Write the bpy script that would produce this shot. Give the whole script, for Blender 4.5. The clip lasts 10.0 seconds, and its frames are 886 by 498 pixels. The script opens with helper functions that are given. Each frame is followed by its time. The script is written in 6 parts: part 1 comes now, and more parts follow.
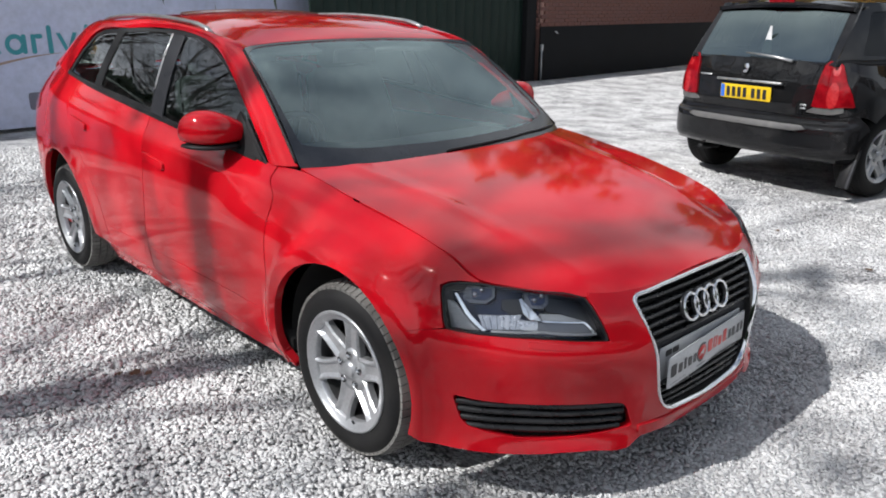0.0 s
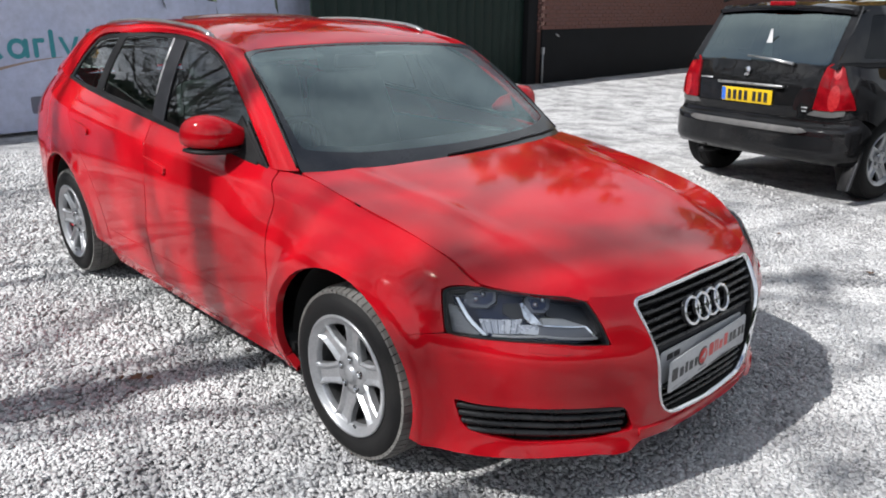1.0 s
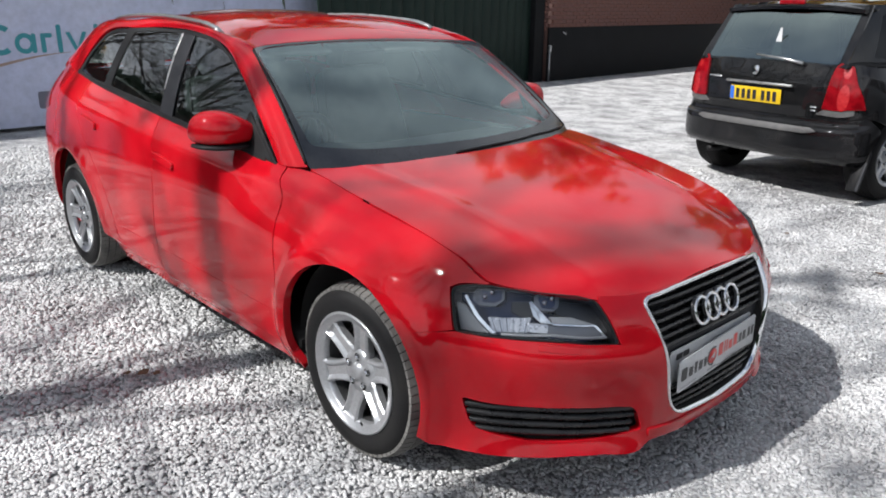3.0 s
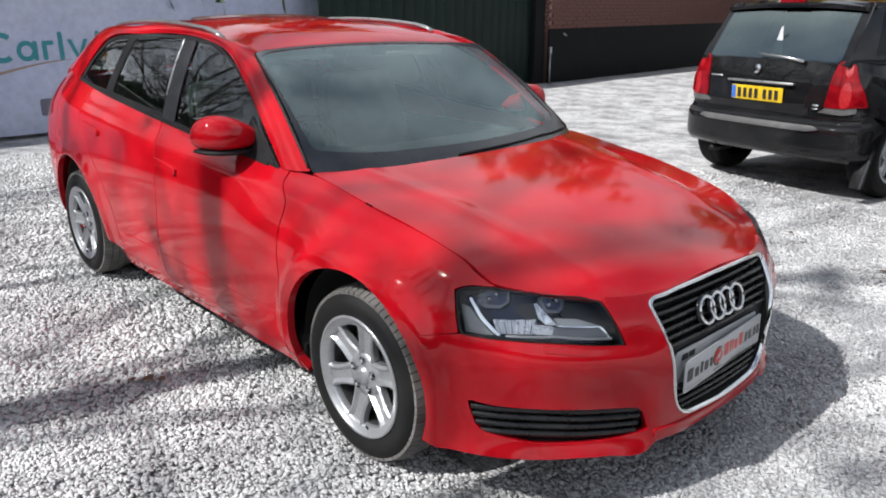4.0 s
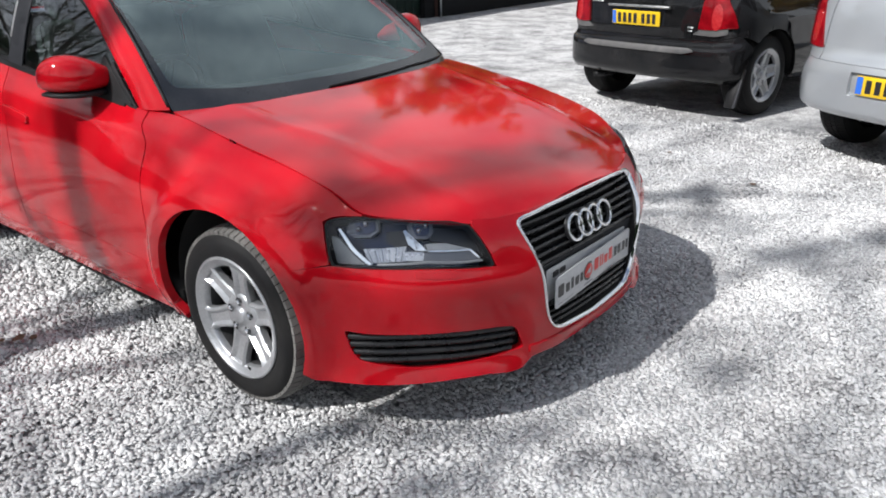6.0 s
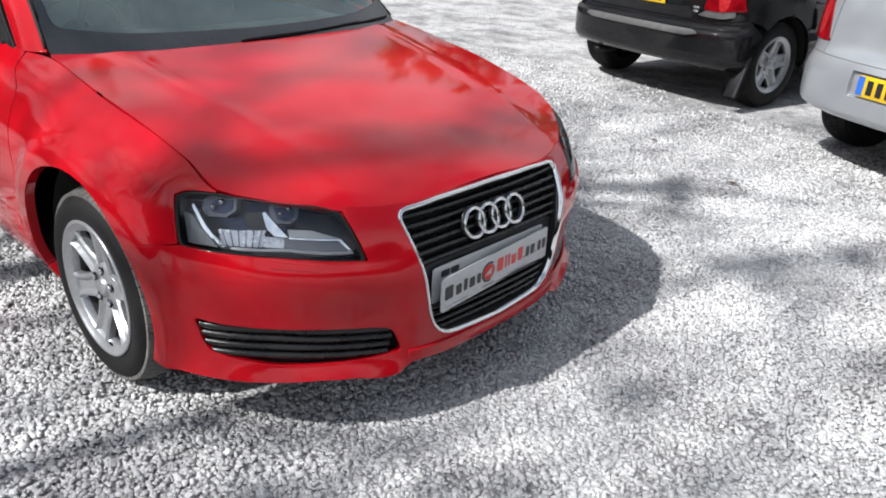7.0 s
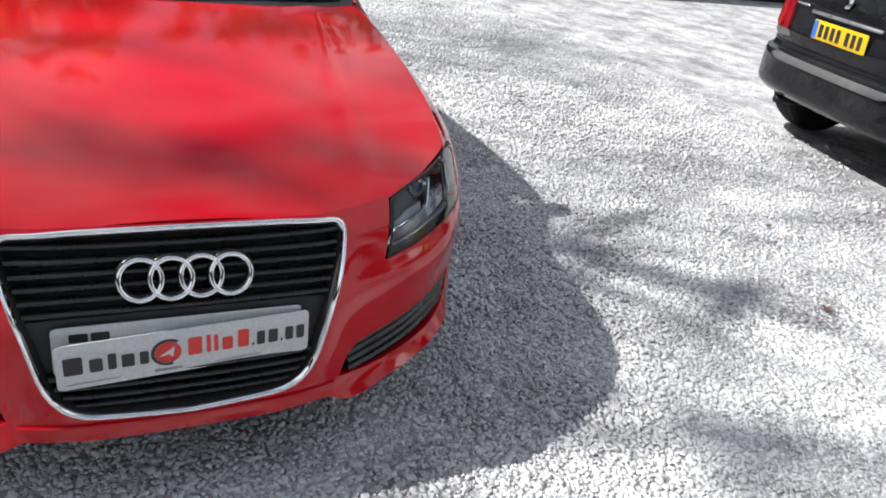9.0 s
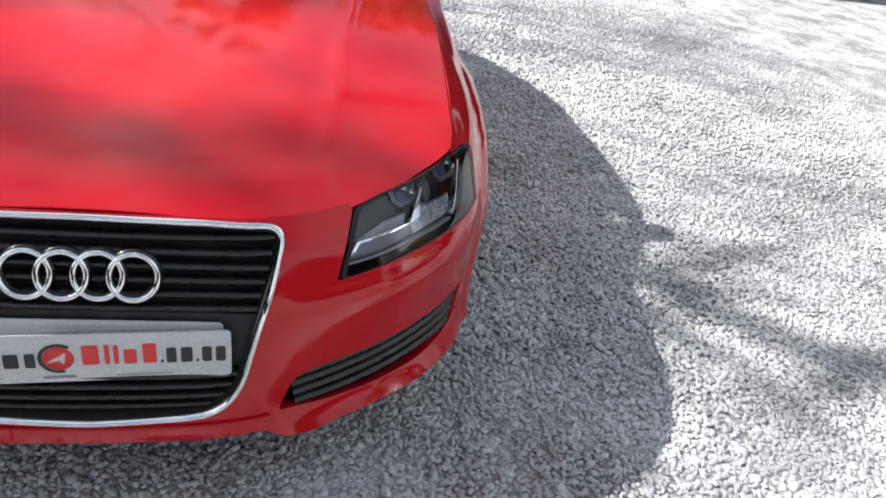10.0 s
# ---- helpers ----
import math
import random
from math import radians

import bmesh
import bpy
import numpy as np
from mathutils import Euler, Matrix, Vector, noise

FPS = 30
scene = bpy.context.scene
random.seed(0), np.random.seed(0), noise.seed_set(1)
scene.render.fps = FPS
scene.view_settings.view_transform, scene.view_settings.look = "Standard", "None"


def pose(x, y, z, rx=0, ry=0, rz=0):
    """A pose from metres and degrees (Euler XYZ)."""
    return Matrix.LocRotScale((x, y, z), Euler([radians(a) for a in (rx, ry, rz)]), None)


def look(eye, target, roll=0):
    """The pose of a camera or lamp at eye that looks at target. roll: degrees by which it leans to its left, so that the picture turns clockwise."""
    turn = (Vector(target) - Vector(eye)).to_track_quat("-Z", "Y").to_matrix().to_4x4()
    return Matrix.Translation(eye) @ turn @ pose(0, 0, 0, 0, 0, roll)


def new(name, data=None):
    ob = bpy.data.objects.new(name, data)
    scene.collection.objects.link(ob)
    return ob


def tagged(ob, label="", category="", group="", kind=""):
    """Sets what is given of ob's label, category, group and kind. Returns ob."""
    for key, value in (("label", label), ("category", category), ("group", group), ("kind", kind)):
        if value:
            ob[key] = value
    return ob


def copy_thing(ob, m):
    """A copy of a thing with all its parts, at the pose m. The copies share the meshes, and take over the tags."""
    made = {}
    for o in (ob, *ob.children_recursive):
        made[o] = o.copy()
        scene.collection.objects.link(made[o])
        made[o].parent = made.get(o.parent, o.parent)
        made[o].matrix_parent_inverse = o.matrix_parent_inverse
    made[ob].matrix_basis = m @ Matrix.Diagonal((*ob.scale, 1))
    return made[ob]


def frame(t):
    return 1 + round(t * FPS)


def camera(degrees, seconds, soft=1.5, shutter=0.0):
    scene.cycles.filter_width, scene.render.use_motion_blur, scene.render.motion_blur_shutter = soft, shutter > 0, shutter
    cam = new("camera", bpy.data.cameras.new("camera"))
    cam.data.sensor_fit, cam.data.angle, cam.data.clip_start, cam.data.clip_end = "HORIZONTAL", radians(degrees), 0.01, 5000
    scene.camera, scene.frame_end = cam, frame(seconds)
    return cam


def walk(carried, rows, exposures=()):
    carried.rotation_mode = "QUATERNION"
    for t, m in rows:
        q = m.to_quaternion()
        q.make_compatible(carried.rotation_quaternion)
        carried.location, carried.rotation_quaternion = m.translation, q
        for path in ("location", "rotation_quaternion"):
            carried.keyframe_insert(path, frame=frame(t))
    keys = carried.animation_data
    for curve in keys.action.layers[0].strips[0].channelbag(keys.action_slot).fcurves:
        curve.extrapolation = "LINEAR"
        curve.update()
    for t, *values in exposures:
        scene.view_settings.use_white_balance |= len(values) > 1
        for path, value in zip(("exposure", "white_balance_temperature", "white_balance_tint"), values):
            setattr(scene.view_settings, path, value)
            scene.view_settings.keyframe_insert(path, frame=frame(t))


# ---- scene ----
cam = camera(59.56, 10.0, soft=1.85)
EXPOSURE = [(0, .44), (5.5, .45), (6.2, .49), (7.5, .51), (8.5, .58), (10, .86)]
PATH = [
    (0, (1.921, -2.2, 1.471), (0.532, -0.894, 0.865), 0.4),
    (0.5, (1.923, -2.201, 1.473), (0.531, -0.897, 0.873), 0.41),
    (1, (1.923, -2.199, 1.476), (0.53, -0.895, 0.877), 0.29),
    (1.5, (1.919, -2.198, 1.472), (0.526, -0.893, 0.876), 0.77),
    (2, (1.907, -2.199, 1.467), (0.517, -0.893, 0.867), 1.53),
    (2.5, (1.907, -2.201, 1.473), (0.513, -0.901, 0.868), 1.17),
    (4, (1.902, -2.203, 1.472), (0.496, -0.912, 0.873), -0.1),
    (4.5, (1.894, -2.205, 1.474), (0.487, -0.912, 0.88), 0.03),
    (5, (1.893, -2.212, 1.472), (0.489, -0.913, 0.885), 0.52),
    (5.5, (1.893, -2.22, 1.468), (0.506, -0.901, 0.886), -0.93),
    (5.7, (1.886, -2.21, 1.441), (0.569, -0.826, 0.843), 0.31),
    (6, (1.988, -2.123, 1.433), (0.784, -0.71, 0.689), -1.34),
    (6.2, (2.067, -2.05, 1.425), (0.857, -0.654, 0.66), 1.68),
    (7.3, (2.136, -1.455, 1.416), (0.92, -0.113, 0.568), 3.03),
    (7.5, (2.174, -1.305, 1.4), (0.942, 0.028, 0.56), 3.09),
    (8, (2.211, -0.892, 1.397), (0.812, 0.245, 0.53), 5.81),
    (8.5, (2.181, -0.571, 1.409), (0.76, 0.536, 0.541), 7.8),
    (9, (2.243, -0.19, 1.39), (0.661, 0.654, 0.506), 8.89),
    (9.2, (2.202, -0.076, 1.386), (0.569, 0.629, 0.476), 8.27),
    (9.5, (2.111, 0.052, 1.372), (0.469, 0.704, 0.436), 10.82),
    (10, (2.036, 0.321, 1.352), (0.339, 0.757, 0.385), 9.44),
]
walk(cam, [(t, look(eye, target, roll)) for t, eye, target, roll in PATH], EXPOSURE)


# ---- small tools ----
from mathutils import geometry as geo


def cubic(ts, ps, q):
    """Natural cubic spline through the points ps at the parameters ts, at q."""
    ts, ps, q = np.asarray(ts, float), np.asarray(ps, float), np.asarray(q, float)
    flat = ps.reshape(len(ts), -1)
    n, h = len(ts), np.diff(ts)
    a, r = np.eye(n), np.zeros_like(flat)
    for i in range(1, n - 1):
        a[i, i - 1:i + 2] = h[i - 1], 2 * (h[i - 1] + h[i]), h[i]
        r[i] = 6 * ((flat[i + 1] - flat[i]) / h[i] - (flat[i] - flat[i - 1]) / h[i - 1])
    m = np.linalg.solve(a, r)
    i = np.clip(np.searchsorted(ts, q) - 1, 0, n - 2)
    d, e, hh = (q - ts[i])[..., None], (ts[i + 1] - q)[..., None], h[i][..., None]
    out = (m[i] * e**3 + m[i + 1] * d**3) / (6 * hh) + (flat[i] / hh - m[i] * hh / 6) * e + (flat[i + 1] / hh - m[i + 1] * hh / 6) * d
    return out.reshape(q.shape + ps.shape[1:])


def hermite(ts, ps, q):
    """Smooth curve through ps at ts without overshoot (limited slopes), at q."""
    ts, ps, q = np.asarray(ts, float), np.asarray(ps, float), np.asarray(q, float)
    flat = ps.reshape(len(ts), -1)
    h = np.diff(ts)[:, None]
    d = np.diff(flat, axis=0) / h
    m = np.zeros_like(flat)
    m[0], m[-1] = d[0], d[-1]
    same = d[:-1] * d[1:] > 0
    with np.errstate(divide="ignore", invalid="ignore"):
        m[1:-1] = np.where(same, 2 * d[:-1] * d[1:] / (d[:-1] + d[1:]), 0)
    i = np.clip(np.searchsorted(ts, q) - 1, 0, len(ts) - 2)
    t, hh = ((q - ts[i]) / h[i, 0])[..., None], h[i]
    out = (2 * t**3 - 3 * t**2 + 1) * flat[i] + (t**3 - 2 * t**2 + t) * hh * m[i] + (3 * t**2 - 2 * t**3) * flat[i + 1] + (t**3 - t**2) * hh * m[i + 1]
    return out.reshape(q.shape + ps.shape[1:])


def dense(outline, step):
    """A closed outline with extra points, no further apart than step."""
    out, pts = [], np.asarray(outline, float)
    for a, b in zip(pts, np.roll(pts, -1, 0)):
        n = max(1, int(np.ceil(np.linalg.norm(b - a) / step)))
        out += [a + (b - a) * k / n for k in range(n)]
    return np.array(out)


def rounded(outline, radius, n=5):
    """A closed outline whose corners are cut round; radius may be a list."""
    pts = np.asarray(outline, float)
    rad = [radius] * len(pts) if np.isscalar(radius) else radius
    out = []
    for k in range(len(pts)):
        p, a, b = pts[k], pts[k - 1], pts[(k + 1) % len(pts)]
        la, lb = np.linalg.norm(a - p), np.linalg.norm(b - p)
        r = min(rad[k], 0.45 * la, 0.45 * lb)
        pa, pb = p + (a - p) / la * r, p + (b - p) / lb * r
        if r < 1e-6:
            out.append(p)
            continue
        for t in np.linspace(0, 1, n):
            out.append((1 - t) ** 2 * pa + 2 * t * (1 - t) * p + t * t * pb)
    return np.array(out)


def inside(pts, poly):
    x, y = pts[:, 0][:, None], pts[:, 1][:, None]
    x0, y0 = poly[:, 0][None], poly[:, 1][None]
    x1, y1 = np.roll(x0, -1), np.roll(y0, -1)
    with np.errstate(divide="ignore", invalid="ignore"):
        hit = ((y0 > y) != (y1 > y)) & (x < (x1 - x0) * (y - y0) / (y1 - y0) + x0)
    return hit.sum(1) % 2 == 1


def away(pts, poly):
    """The distance of points from the closed outline poly."""
    a, b = poly[None], np.roll(poly, -1, 0)[None]
    p = pts[:, None]
    ab = b - a
    t = np.clip(((p - a) * ab).sum(-1) / ((ab**2).sum(-1) + 1e-12), 0, 1)
    return np.sqrt((((a + ab * t[..., None]) - p) ** 2).sum(-1)).min(1)


def raw_mesh(name, verts, faces, normals=None, smooth=True):
    me = bpy.data.meshes.new(name)
    me.from_pydata([tuple(map(float, v)) for v in verts], [], faces)
    me.polygons.foreach_set("use_smooth", [smooth] * len(me.polygons))
    me.validate()
    if normals is not None:
        me.normals_split_custom_set_from_vertices([tuple(map(float, n)) for n in normals])
    return me


def child(name, me, material, parent, label=""):
    """A mesh object under a thing or a part."""
    ob = new(name, me)
    if material is not None and not me.materials:
        me.materials.append(material)
    ob.parent = parent
    if label:
        ob["label"] = label
    return ob


def part(name, bm, material, parent, label="", smooth=True):
    me = bpy.data.meshes.new(name)
    bm.to_mesh(me)
    bm.free()
    me.polygons.foreach_set("use_smooth", [smooth] * len(me.polygons))
    return child(name, me, material, parent, label)


def thing(name, label, category, m=None, group="", kind=""):
    ob = new(name)
    ob.empty_display_size = 0.1
    if m is not None:
        ob.matrix_basis = m
    return tagged(ob, label, category, group, kind)


def surf_normals(fn, uv, eps=2e-3):
    u, v = uv[:, 0], uv[:, 1]
    du = fn(u + eps, v) - fn(u - eps, v)
    dv = fn(u, v + eps) - fn(u, v - eps)
    n = np.cross(du, dv)
    return n / (np.linalg.norm(n, axis=1, keepdims=True) + 1e-12)


def sheet(fn, outline, holes=(), step=0.03, depth=0.012, lift=0.0, out=None, stretch=(1, 1), edge=0.003, flip=False):
    """Vertices, faces and normals of a trimmed piece of the surface fn(u, v), with rims turned inwards. out: a point
    from which the surface faces away."""
    k = np.array(stretch, float)
    loops = [dense(np.asarray(outline) * k, step * 0.7)] + [dense(np.asarray(h) * k, step * 0.7) for h in holes]
    lo, hi = loops[0].min(0), loops[0].max(0)
    gx, gy = np.meshgrid(np.arange(lo[0], hi[0], step), np.arange(lo[1], hi[1], step))
    grid = np.stack([gx.ravel(), gy.ravel()], 1)
    ok = inside(grid, loops[0]) & (away(grid, loops[0]) > 0.45 * step)
    for h in loops[1:]:
        ok &= ~inside(grid, h) & (away(grid, h) > 0.45 * step)
    pts, edges = [], []
    for h in loops:
        n0 = len(pts)
        pts += list(h)
        edges += [(n0 + i, n0 + (i + 1) % len(h)) for i in range(len(h))]
    pts += list(grid[ok])
    got = geo.delaunay_2d_cdt([Vector(p) for p in pts], edges, [], 0, 1e-7)
    co = np.array([tuple(v) for v in got[0]])
    tri = np.array(got[2])
    mid = co[tri].mean(1)
    good = inside(mid, loops[0])
    for h in loops[1:]:
        good &= ~inside(mid, h)
    tri = tri[good]
    uv = co / k
    p = fn(uv[:, 0], uv[:, 1])
    n = surf_normals(fn, uv)
    ref = np.array(out if out is not None else (-1.2, 0, 0.5), float)
    mids = p[tri].mean(1)
    if ((n[tri].mean(1) * (mids - ref)).sum(1)).sum() < 0:
        n = -n
    if flip:
        n = -n
    facing = np.cross(p[tri[:, 1]] - p[tri[:, 0]], p[tri[:, 2]] - p[tri[:, 0]])
    wrong = (facing * n[tri].mean(1)).sum(1) < 0
    tri[wrong] = tri[wrong][:, ::-1]
    p = p + n * lift
    verts, faces, norms = list(p), [tuple(t) for t in tri], list(n)
    if depth:
        use = {}
        for t in faces:
            for a, b in zip(t, t[1:] + t[:1]):
                use[(a, b)] = use.get((a, b), 0) + 1
        rim = [(a, b) for a, b in use if (b, a) not in use]
        outward, base = {}, {}
        for a, b in rim:
            side = np.cross(p[b] - p[a], n[a])
            side /= np.linalg.norm(side) + 1e-12
            for c in (a, b):
                outward[c] = outward.get(c, 0) + side
        for c, side in outward.items():
            side = side / (np.linalg.norm(side) + 1e-12)
            base[c] = len(verts)
            verts += [p[c] - n[c] * edge + side * edge * 0.6, p[c] - n[c] * depth + side * edge * 0.6]
            norms += [side, side]
        for a, b in rim:
            faces += [(b, a, base[a], base[b]), (base[b], base[a], base[a] + 1, base[b] + 1)]
    return np.array(verts), faces, np.array(norms)


def panel(name, fn, outline, material, parent, label="", **how):
    v, f, n = sheet(fn, outline, **how)
    return child(name, raw_mesh(name, v, f, n), material, parent, label)


def mirrored(fn):
    return lambda u, v: fn(u, v) * np.array([1.0, -1.0, 1.0])


def tube(pts, radius, n=8, closed=False, flat=1.0, cap=True, up=(0, 0, 1)):
    """A bmesh pipe along points; radius a number or one for each point; flat squeezes it along up."""
    bm, pts = bmesh.new(), [Vector(p) for p in pts]
    rad = [radius] * len(pts) if np.isscalar(radius) else radius
    rings, upv = [], Vector(up)
    for i, p in enumerate(pts):
        a = pts[i - 1] if i or closed else p
        b = pts[(i + 1) % len(pts)] if i < len(pts) - 1 or closed else p
        d = (b - a).normalized()
        side = d.cross(upv)
        side = side.normalized() if side.length > 1e-4 else d.orthogonal().normalized()
        top = side.cross(d).normalized()
        rings.append([bm.verts.new(p + (side * math.cos(w) + top * math.sin(w) * flat) * rad[i]) for w in (2 * math.pi * k / n for k in range(n))])
    for i in range(len(rings) - (not closed)):
        a, b = rings[i], rings[(i + 1) % len(rings)]
        for k in range(n):
            bm.faces.new((a[k], a[(k + 1) % n], b[(k + 1) % n], b[k]))
    if cap and not closed:
        bm.faces.new(rings[0][::-1])
        bm.faces.new(rings[-1])
    bmesh.ops.recalc_face_normals(bm, faces=bm.faces)
    return bm


def box(size, at=(0, 0, 0), bevel=0.0, seg=2, rot=None):
    bm = bmesh.new()
    bmesh.ops.create_cube(bm, size=1.0, matrix=Matrix.Translation(at) @ (rot or Matrix()) @ Matrix.Diagonal((*size, 1)))
    if bevel:
        bmesh.ops.bevel(bm, geom=bm.edges[:], offset=bevel, segments=seg, profile=0.5, affect="EDGES")
    return bm


def lathe(profile, n=48, axis="y"):
    """A bmesh turned from (radius, along) pairs."""
    bm, rings = bmesh.new(), []
    for r, a in profile:
        ring = []
        for k in range(n):
            c, s = math.cos(2 * math.pi * k / n) * r, math.sin(2 * math.pi * k / n) * r
            ring.append(bm.verts.new((c, a, s) if axis == "y" else (c, s, a)))
        rings.append(ring)
    for a, b in zip(rings, rings[1:]):
        for k in range(n):
            bm.faces.new((a[k], a[(k + 1) % n], b[(k + 1) % n], b[k]))
    bmesh.ops.remove_doubles(bm, verts=bm.verts, dist=1e-6)
    bmesh.ops.recalc_face_normals(bm, faces=bm.faces)
    return bm


def extruded(outline, depth, place, bevel=0.0):
    """A flat piece: a 2D outline given thickness along its z, laid by the matrix place."""
    bm = bmesh.new()
    vs = [bm.verts.new((x, y, 0)) for x, y in outline]
    f = bm.faces.new(vs)
    got = bmesh.ops.extrude_face_region(bm, geom=[f])
    bmesh.ops.translate(bm, vec=(0, 0, depth), verts=[g for g in got["geom"] if isinstance(g, bmesh.types.BMVert)])
    bmesh.ops.recalc_face_normals(bm, faces=bm.faces)
    if bevel:
        bmesh.ops.bevel(bm, geom=bm.edges[:], offset=bevel, segments=2, profile=0.5, affect="EDGES")
    bmesh.ops.transform(bm, matrix=place, verts=bm.verts)
    return bm


def merge(*bms):
    """Several bmeshes of one part as one."""
    out = bmesh.new()
    for b in bms:
        me = bpy.data.meshes.new("tmp")
        b.to_mesh(me)
        b.free()
        out.from_mesh(me)
        bpy.data.meshes.remove(me)
    return out


# ---- sky and sun ----
SUN_FROM = Vector((-0.23, -0.945, 1.0)).normalized()
world = bpy.data.worlds.new("sky")
scene.world = world
world.use_nodes = True
wn, wl = world.node_tree.nodes, world.node_tree.links
wn.clear()
sky = wn.new("ShaderNodeTexSky")
sky.sky_type, sky.sun_disc = "NISHITA", False
sky.sun_elevation = math.asin(SUN_FROM.z)
sky.sun_rotation = math.atan2(SUN_FROM.x, SUN_FROM.y)
clear_air = wn.new("ShaderNodeBackground")
clear_air.inputs["Strength"].default_value = 0.07
wl.new(sky.outputs[0], clear_air.inputs["Color"])
cloud = wn.new("ShaderNodeBackground")
cloud.inputs["Strength"].default_value = 0.90
puffs = wn.new("ShaderNodeTexNoise")
puffs.inputs["Scale"].default_value, puffs.inputs["Detail"].default_value, puffs.inputs["Roughness"].default_value = 1.9, 4.0, 0.5
shade = wn.new("ShaderNodeTexNoise")
shade.inputs["Scale"].default_value, shade.inputs["Detail"].default_value = 3.2, 3.5
tone = wn.new("ShaderNodeValToRGB")
tone.color_ramp.elements[0].position, tone.color_ramp.elements[0].color = 0.36, (0.52, 0.56, 0.63, 1)
tone.color_ramp.elements[1].position, tone.color_ramp.elements[1].color = 0.62, (0.92, 0.96, 1.0, 1)
wl.new(shade.outputs["Fac"], tone.inputs[0])
wl.new(tone.outputs[0], cloud.inputs["Color"])
cover = wn.new("ShaderNodeValToRGB")
cover.color_ramp.elements[0].position, cover.color_ramp.elements[1].position = 0.37, 0.62
wl.new(puffs.outputs["Fac"], cover.inputs[0])
both_air = wn.new("ShaderNodeMixShader")
# cloud closes up towards the horizon
aim, split, low, most = (wn.new("ShaderNode" + k) for k in ("TexCoord", "SeparateXYZ", "MapRange", "Math"))
wl.new(aim.outputs["Generated"], split.inputs[0])
low.inputs["From Min"].default_value, low.inputs["From Max"].default_value = 0.70, 0.15
wl.new(split.outputs["Z"], low.inputs["Value"])
most.operation = "MAXIMUM"
wl.new(cover.outputs[0], most.inputs[0])
wl.new(low.outputs[0], most.inputs[1])
wl.new(most.outputs[0], both_air.inputs[0])
wl.new(clear_air.outputs[0], both_air.inputs[1])
wl.new(cloud.outputs[0], both_air.inputs[2])
world_out = wn.new("ShaderNodeOutputWorld")
wl.new(both_air.outputs[0], world_out.inputs[0])

sun = new("sun", bpy.data.lights.new("sun", "SUN"))
sun.data.energy, sun.data.angle, sun.data.color = 5.0, radians(0.53), (1.0, 0.985, 0.975)
sun.matrix_basis = look(SUN_FROM * 40, (0, 0, 0))


# ---- materials ----
def material(name, colour, rough=0.5, metal=0.0, coat=0.0, ior=1.5, coat_rough=0.03):
    m = bpy.data.materials.new(name)
    m.use_nodes = True
    b = m.node_tree.nodes["Principled BSDF"]
    b.inputs["Base Color"].default_value = (*colour, 1)
    b.inputs["Roughness"].default_value, b.inputs["Metallic"].default_value, b.inputs["IOR"].default_value = rough, metal, ior
    b.inputs["Coat Weight"].default_value, b.inputs["Coat Roughness"].default_value = coat, coat_rough
    return m


def nodes_of(m):
    t = m.node_tree
    return t.nodes, t.links, t.nodes["Principled BSDF"]


def noise_at(n, l, scale, detail=4.0, rough=0.55, coords="Object"):
    tc, tex = n.new("ShaderNodeTexCoord"), n.new("ShaderNodeTexNoise")
    tex.inputs["Scale"].default_value, tex.inputs["Detail"].default_value, tex.inputs["Roughness"].default_value = scale, detail, rough
    l.new(tc.outputs[coords], tex.inputs["Vector"])
    return tex.outputs["Fac"]


def ramp(n, l, fac, stops):
    r = n.new("ShaderNodeValToRGB")
    e = r.color_ramp.elements
    while len(e) < len(stops):
        e.new(0.5)
    for k, (pos, col) in enumerate(stops):
        e[k].position, e[k].color = pos, (*col, 1) if len(col) == 3 else col
    l.new(fac, r.inputs[0])
    return r.outputs[0]


def varied(name, colours, scale, rough=(0.5, 0.7), metal=0.0, bump=0.0, bump_scale=None, coat=0.0, fine=None, coords="Object"):
    """A surface whose colour wanders between colours at one scale, with finer grain over it and some relief."""
    m = material(name, colours[0], rough[0], metal, coat)
    n, l, b = nodes_of(m)
    broad = noise_at(n, l, scale, 5.0, coords=coords)
    span = np.linspace(0.32, 0.68, len(colours))
    col = ramp(n, l, broad, list(zip(span, colours)))
    grain = noise_at(n, l, fine or scale * 14, 3.0, coords=coords)
    mix = n.new("ShaderNodeMixRGB")
    mix.blend_type = "MULTIPLY"
    mix.inputs[0].default_value = 1.0
    l.new(col, mix.inputs[1])
    l.new(ramp(n, l, grain, [(0.3, (0.82, 0.82, 0.82)), (0.7, (1.0, 1.0, 1.0))]), mix.inputs[2])
    l.new(mix.outputs[0], b.inputs["Base Color"])
    r = n.new("ShaderNodeMapRange")
    r.inputs["To Min"].default_value, r.inputs["To Max"].default_value = rough
    l.new(broad, r.inputs["Value"])
    l.new(r.outputs[0], b.inputs["Roughness"])
    if bump:
        bp = n.new("ShaderNodeBump")
        bp.inputs["Strength"].default_value, bp.inputs["Distance"].default_value = 1.0, bump
        l.new(noise_at(n, l, bump_scale or scale * 10, 4.0, coords=coords), bp.inputs["Height"])
        l.new(bp.outputs[0], b.inputs["Normal"])
    return m


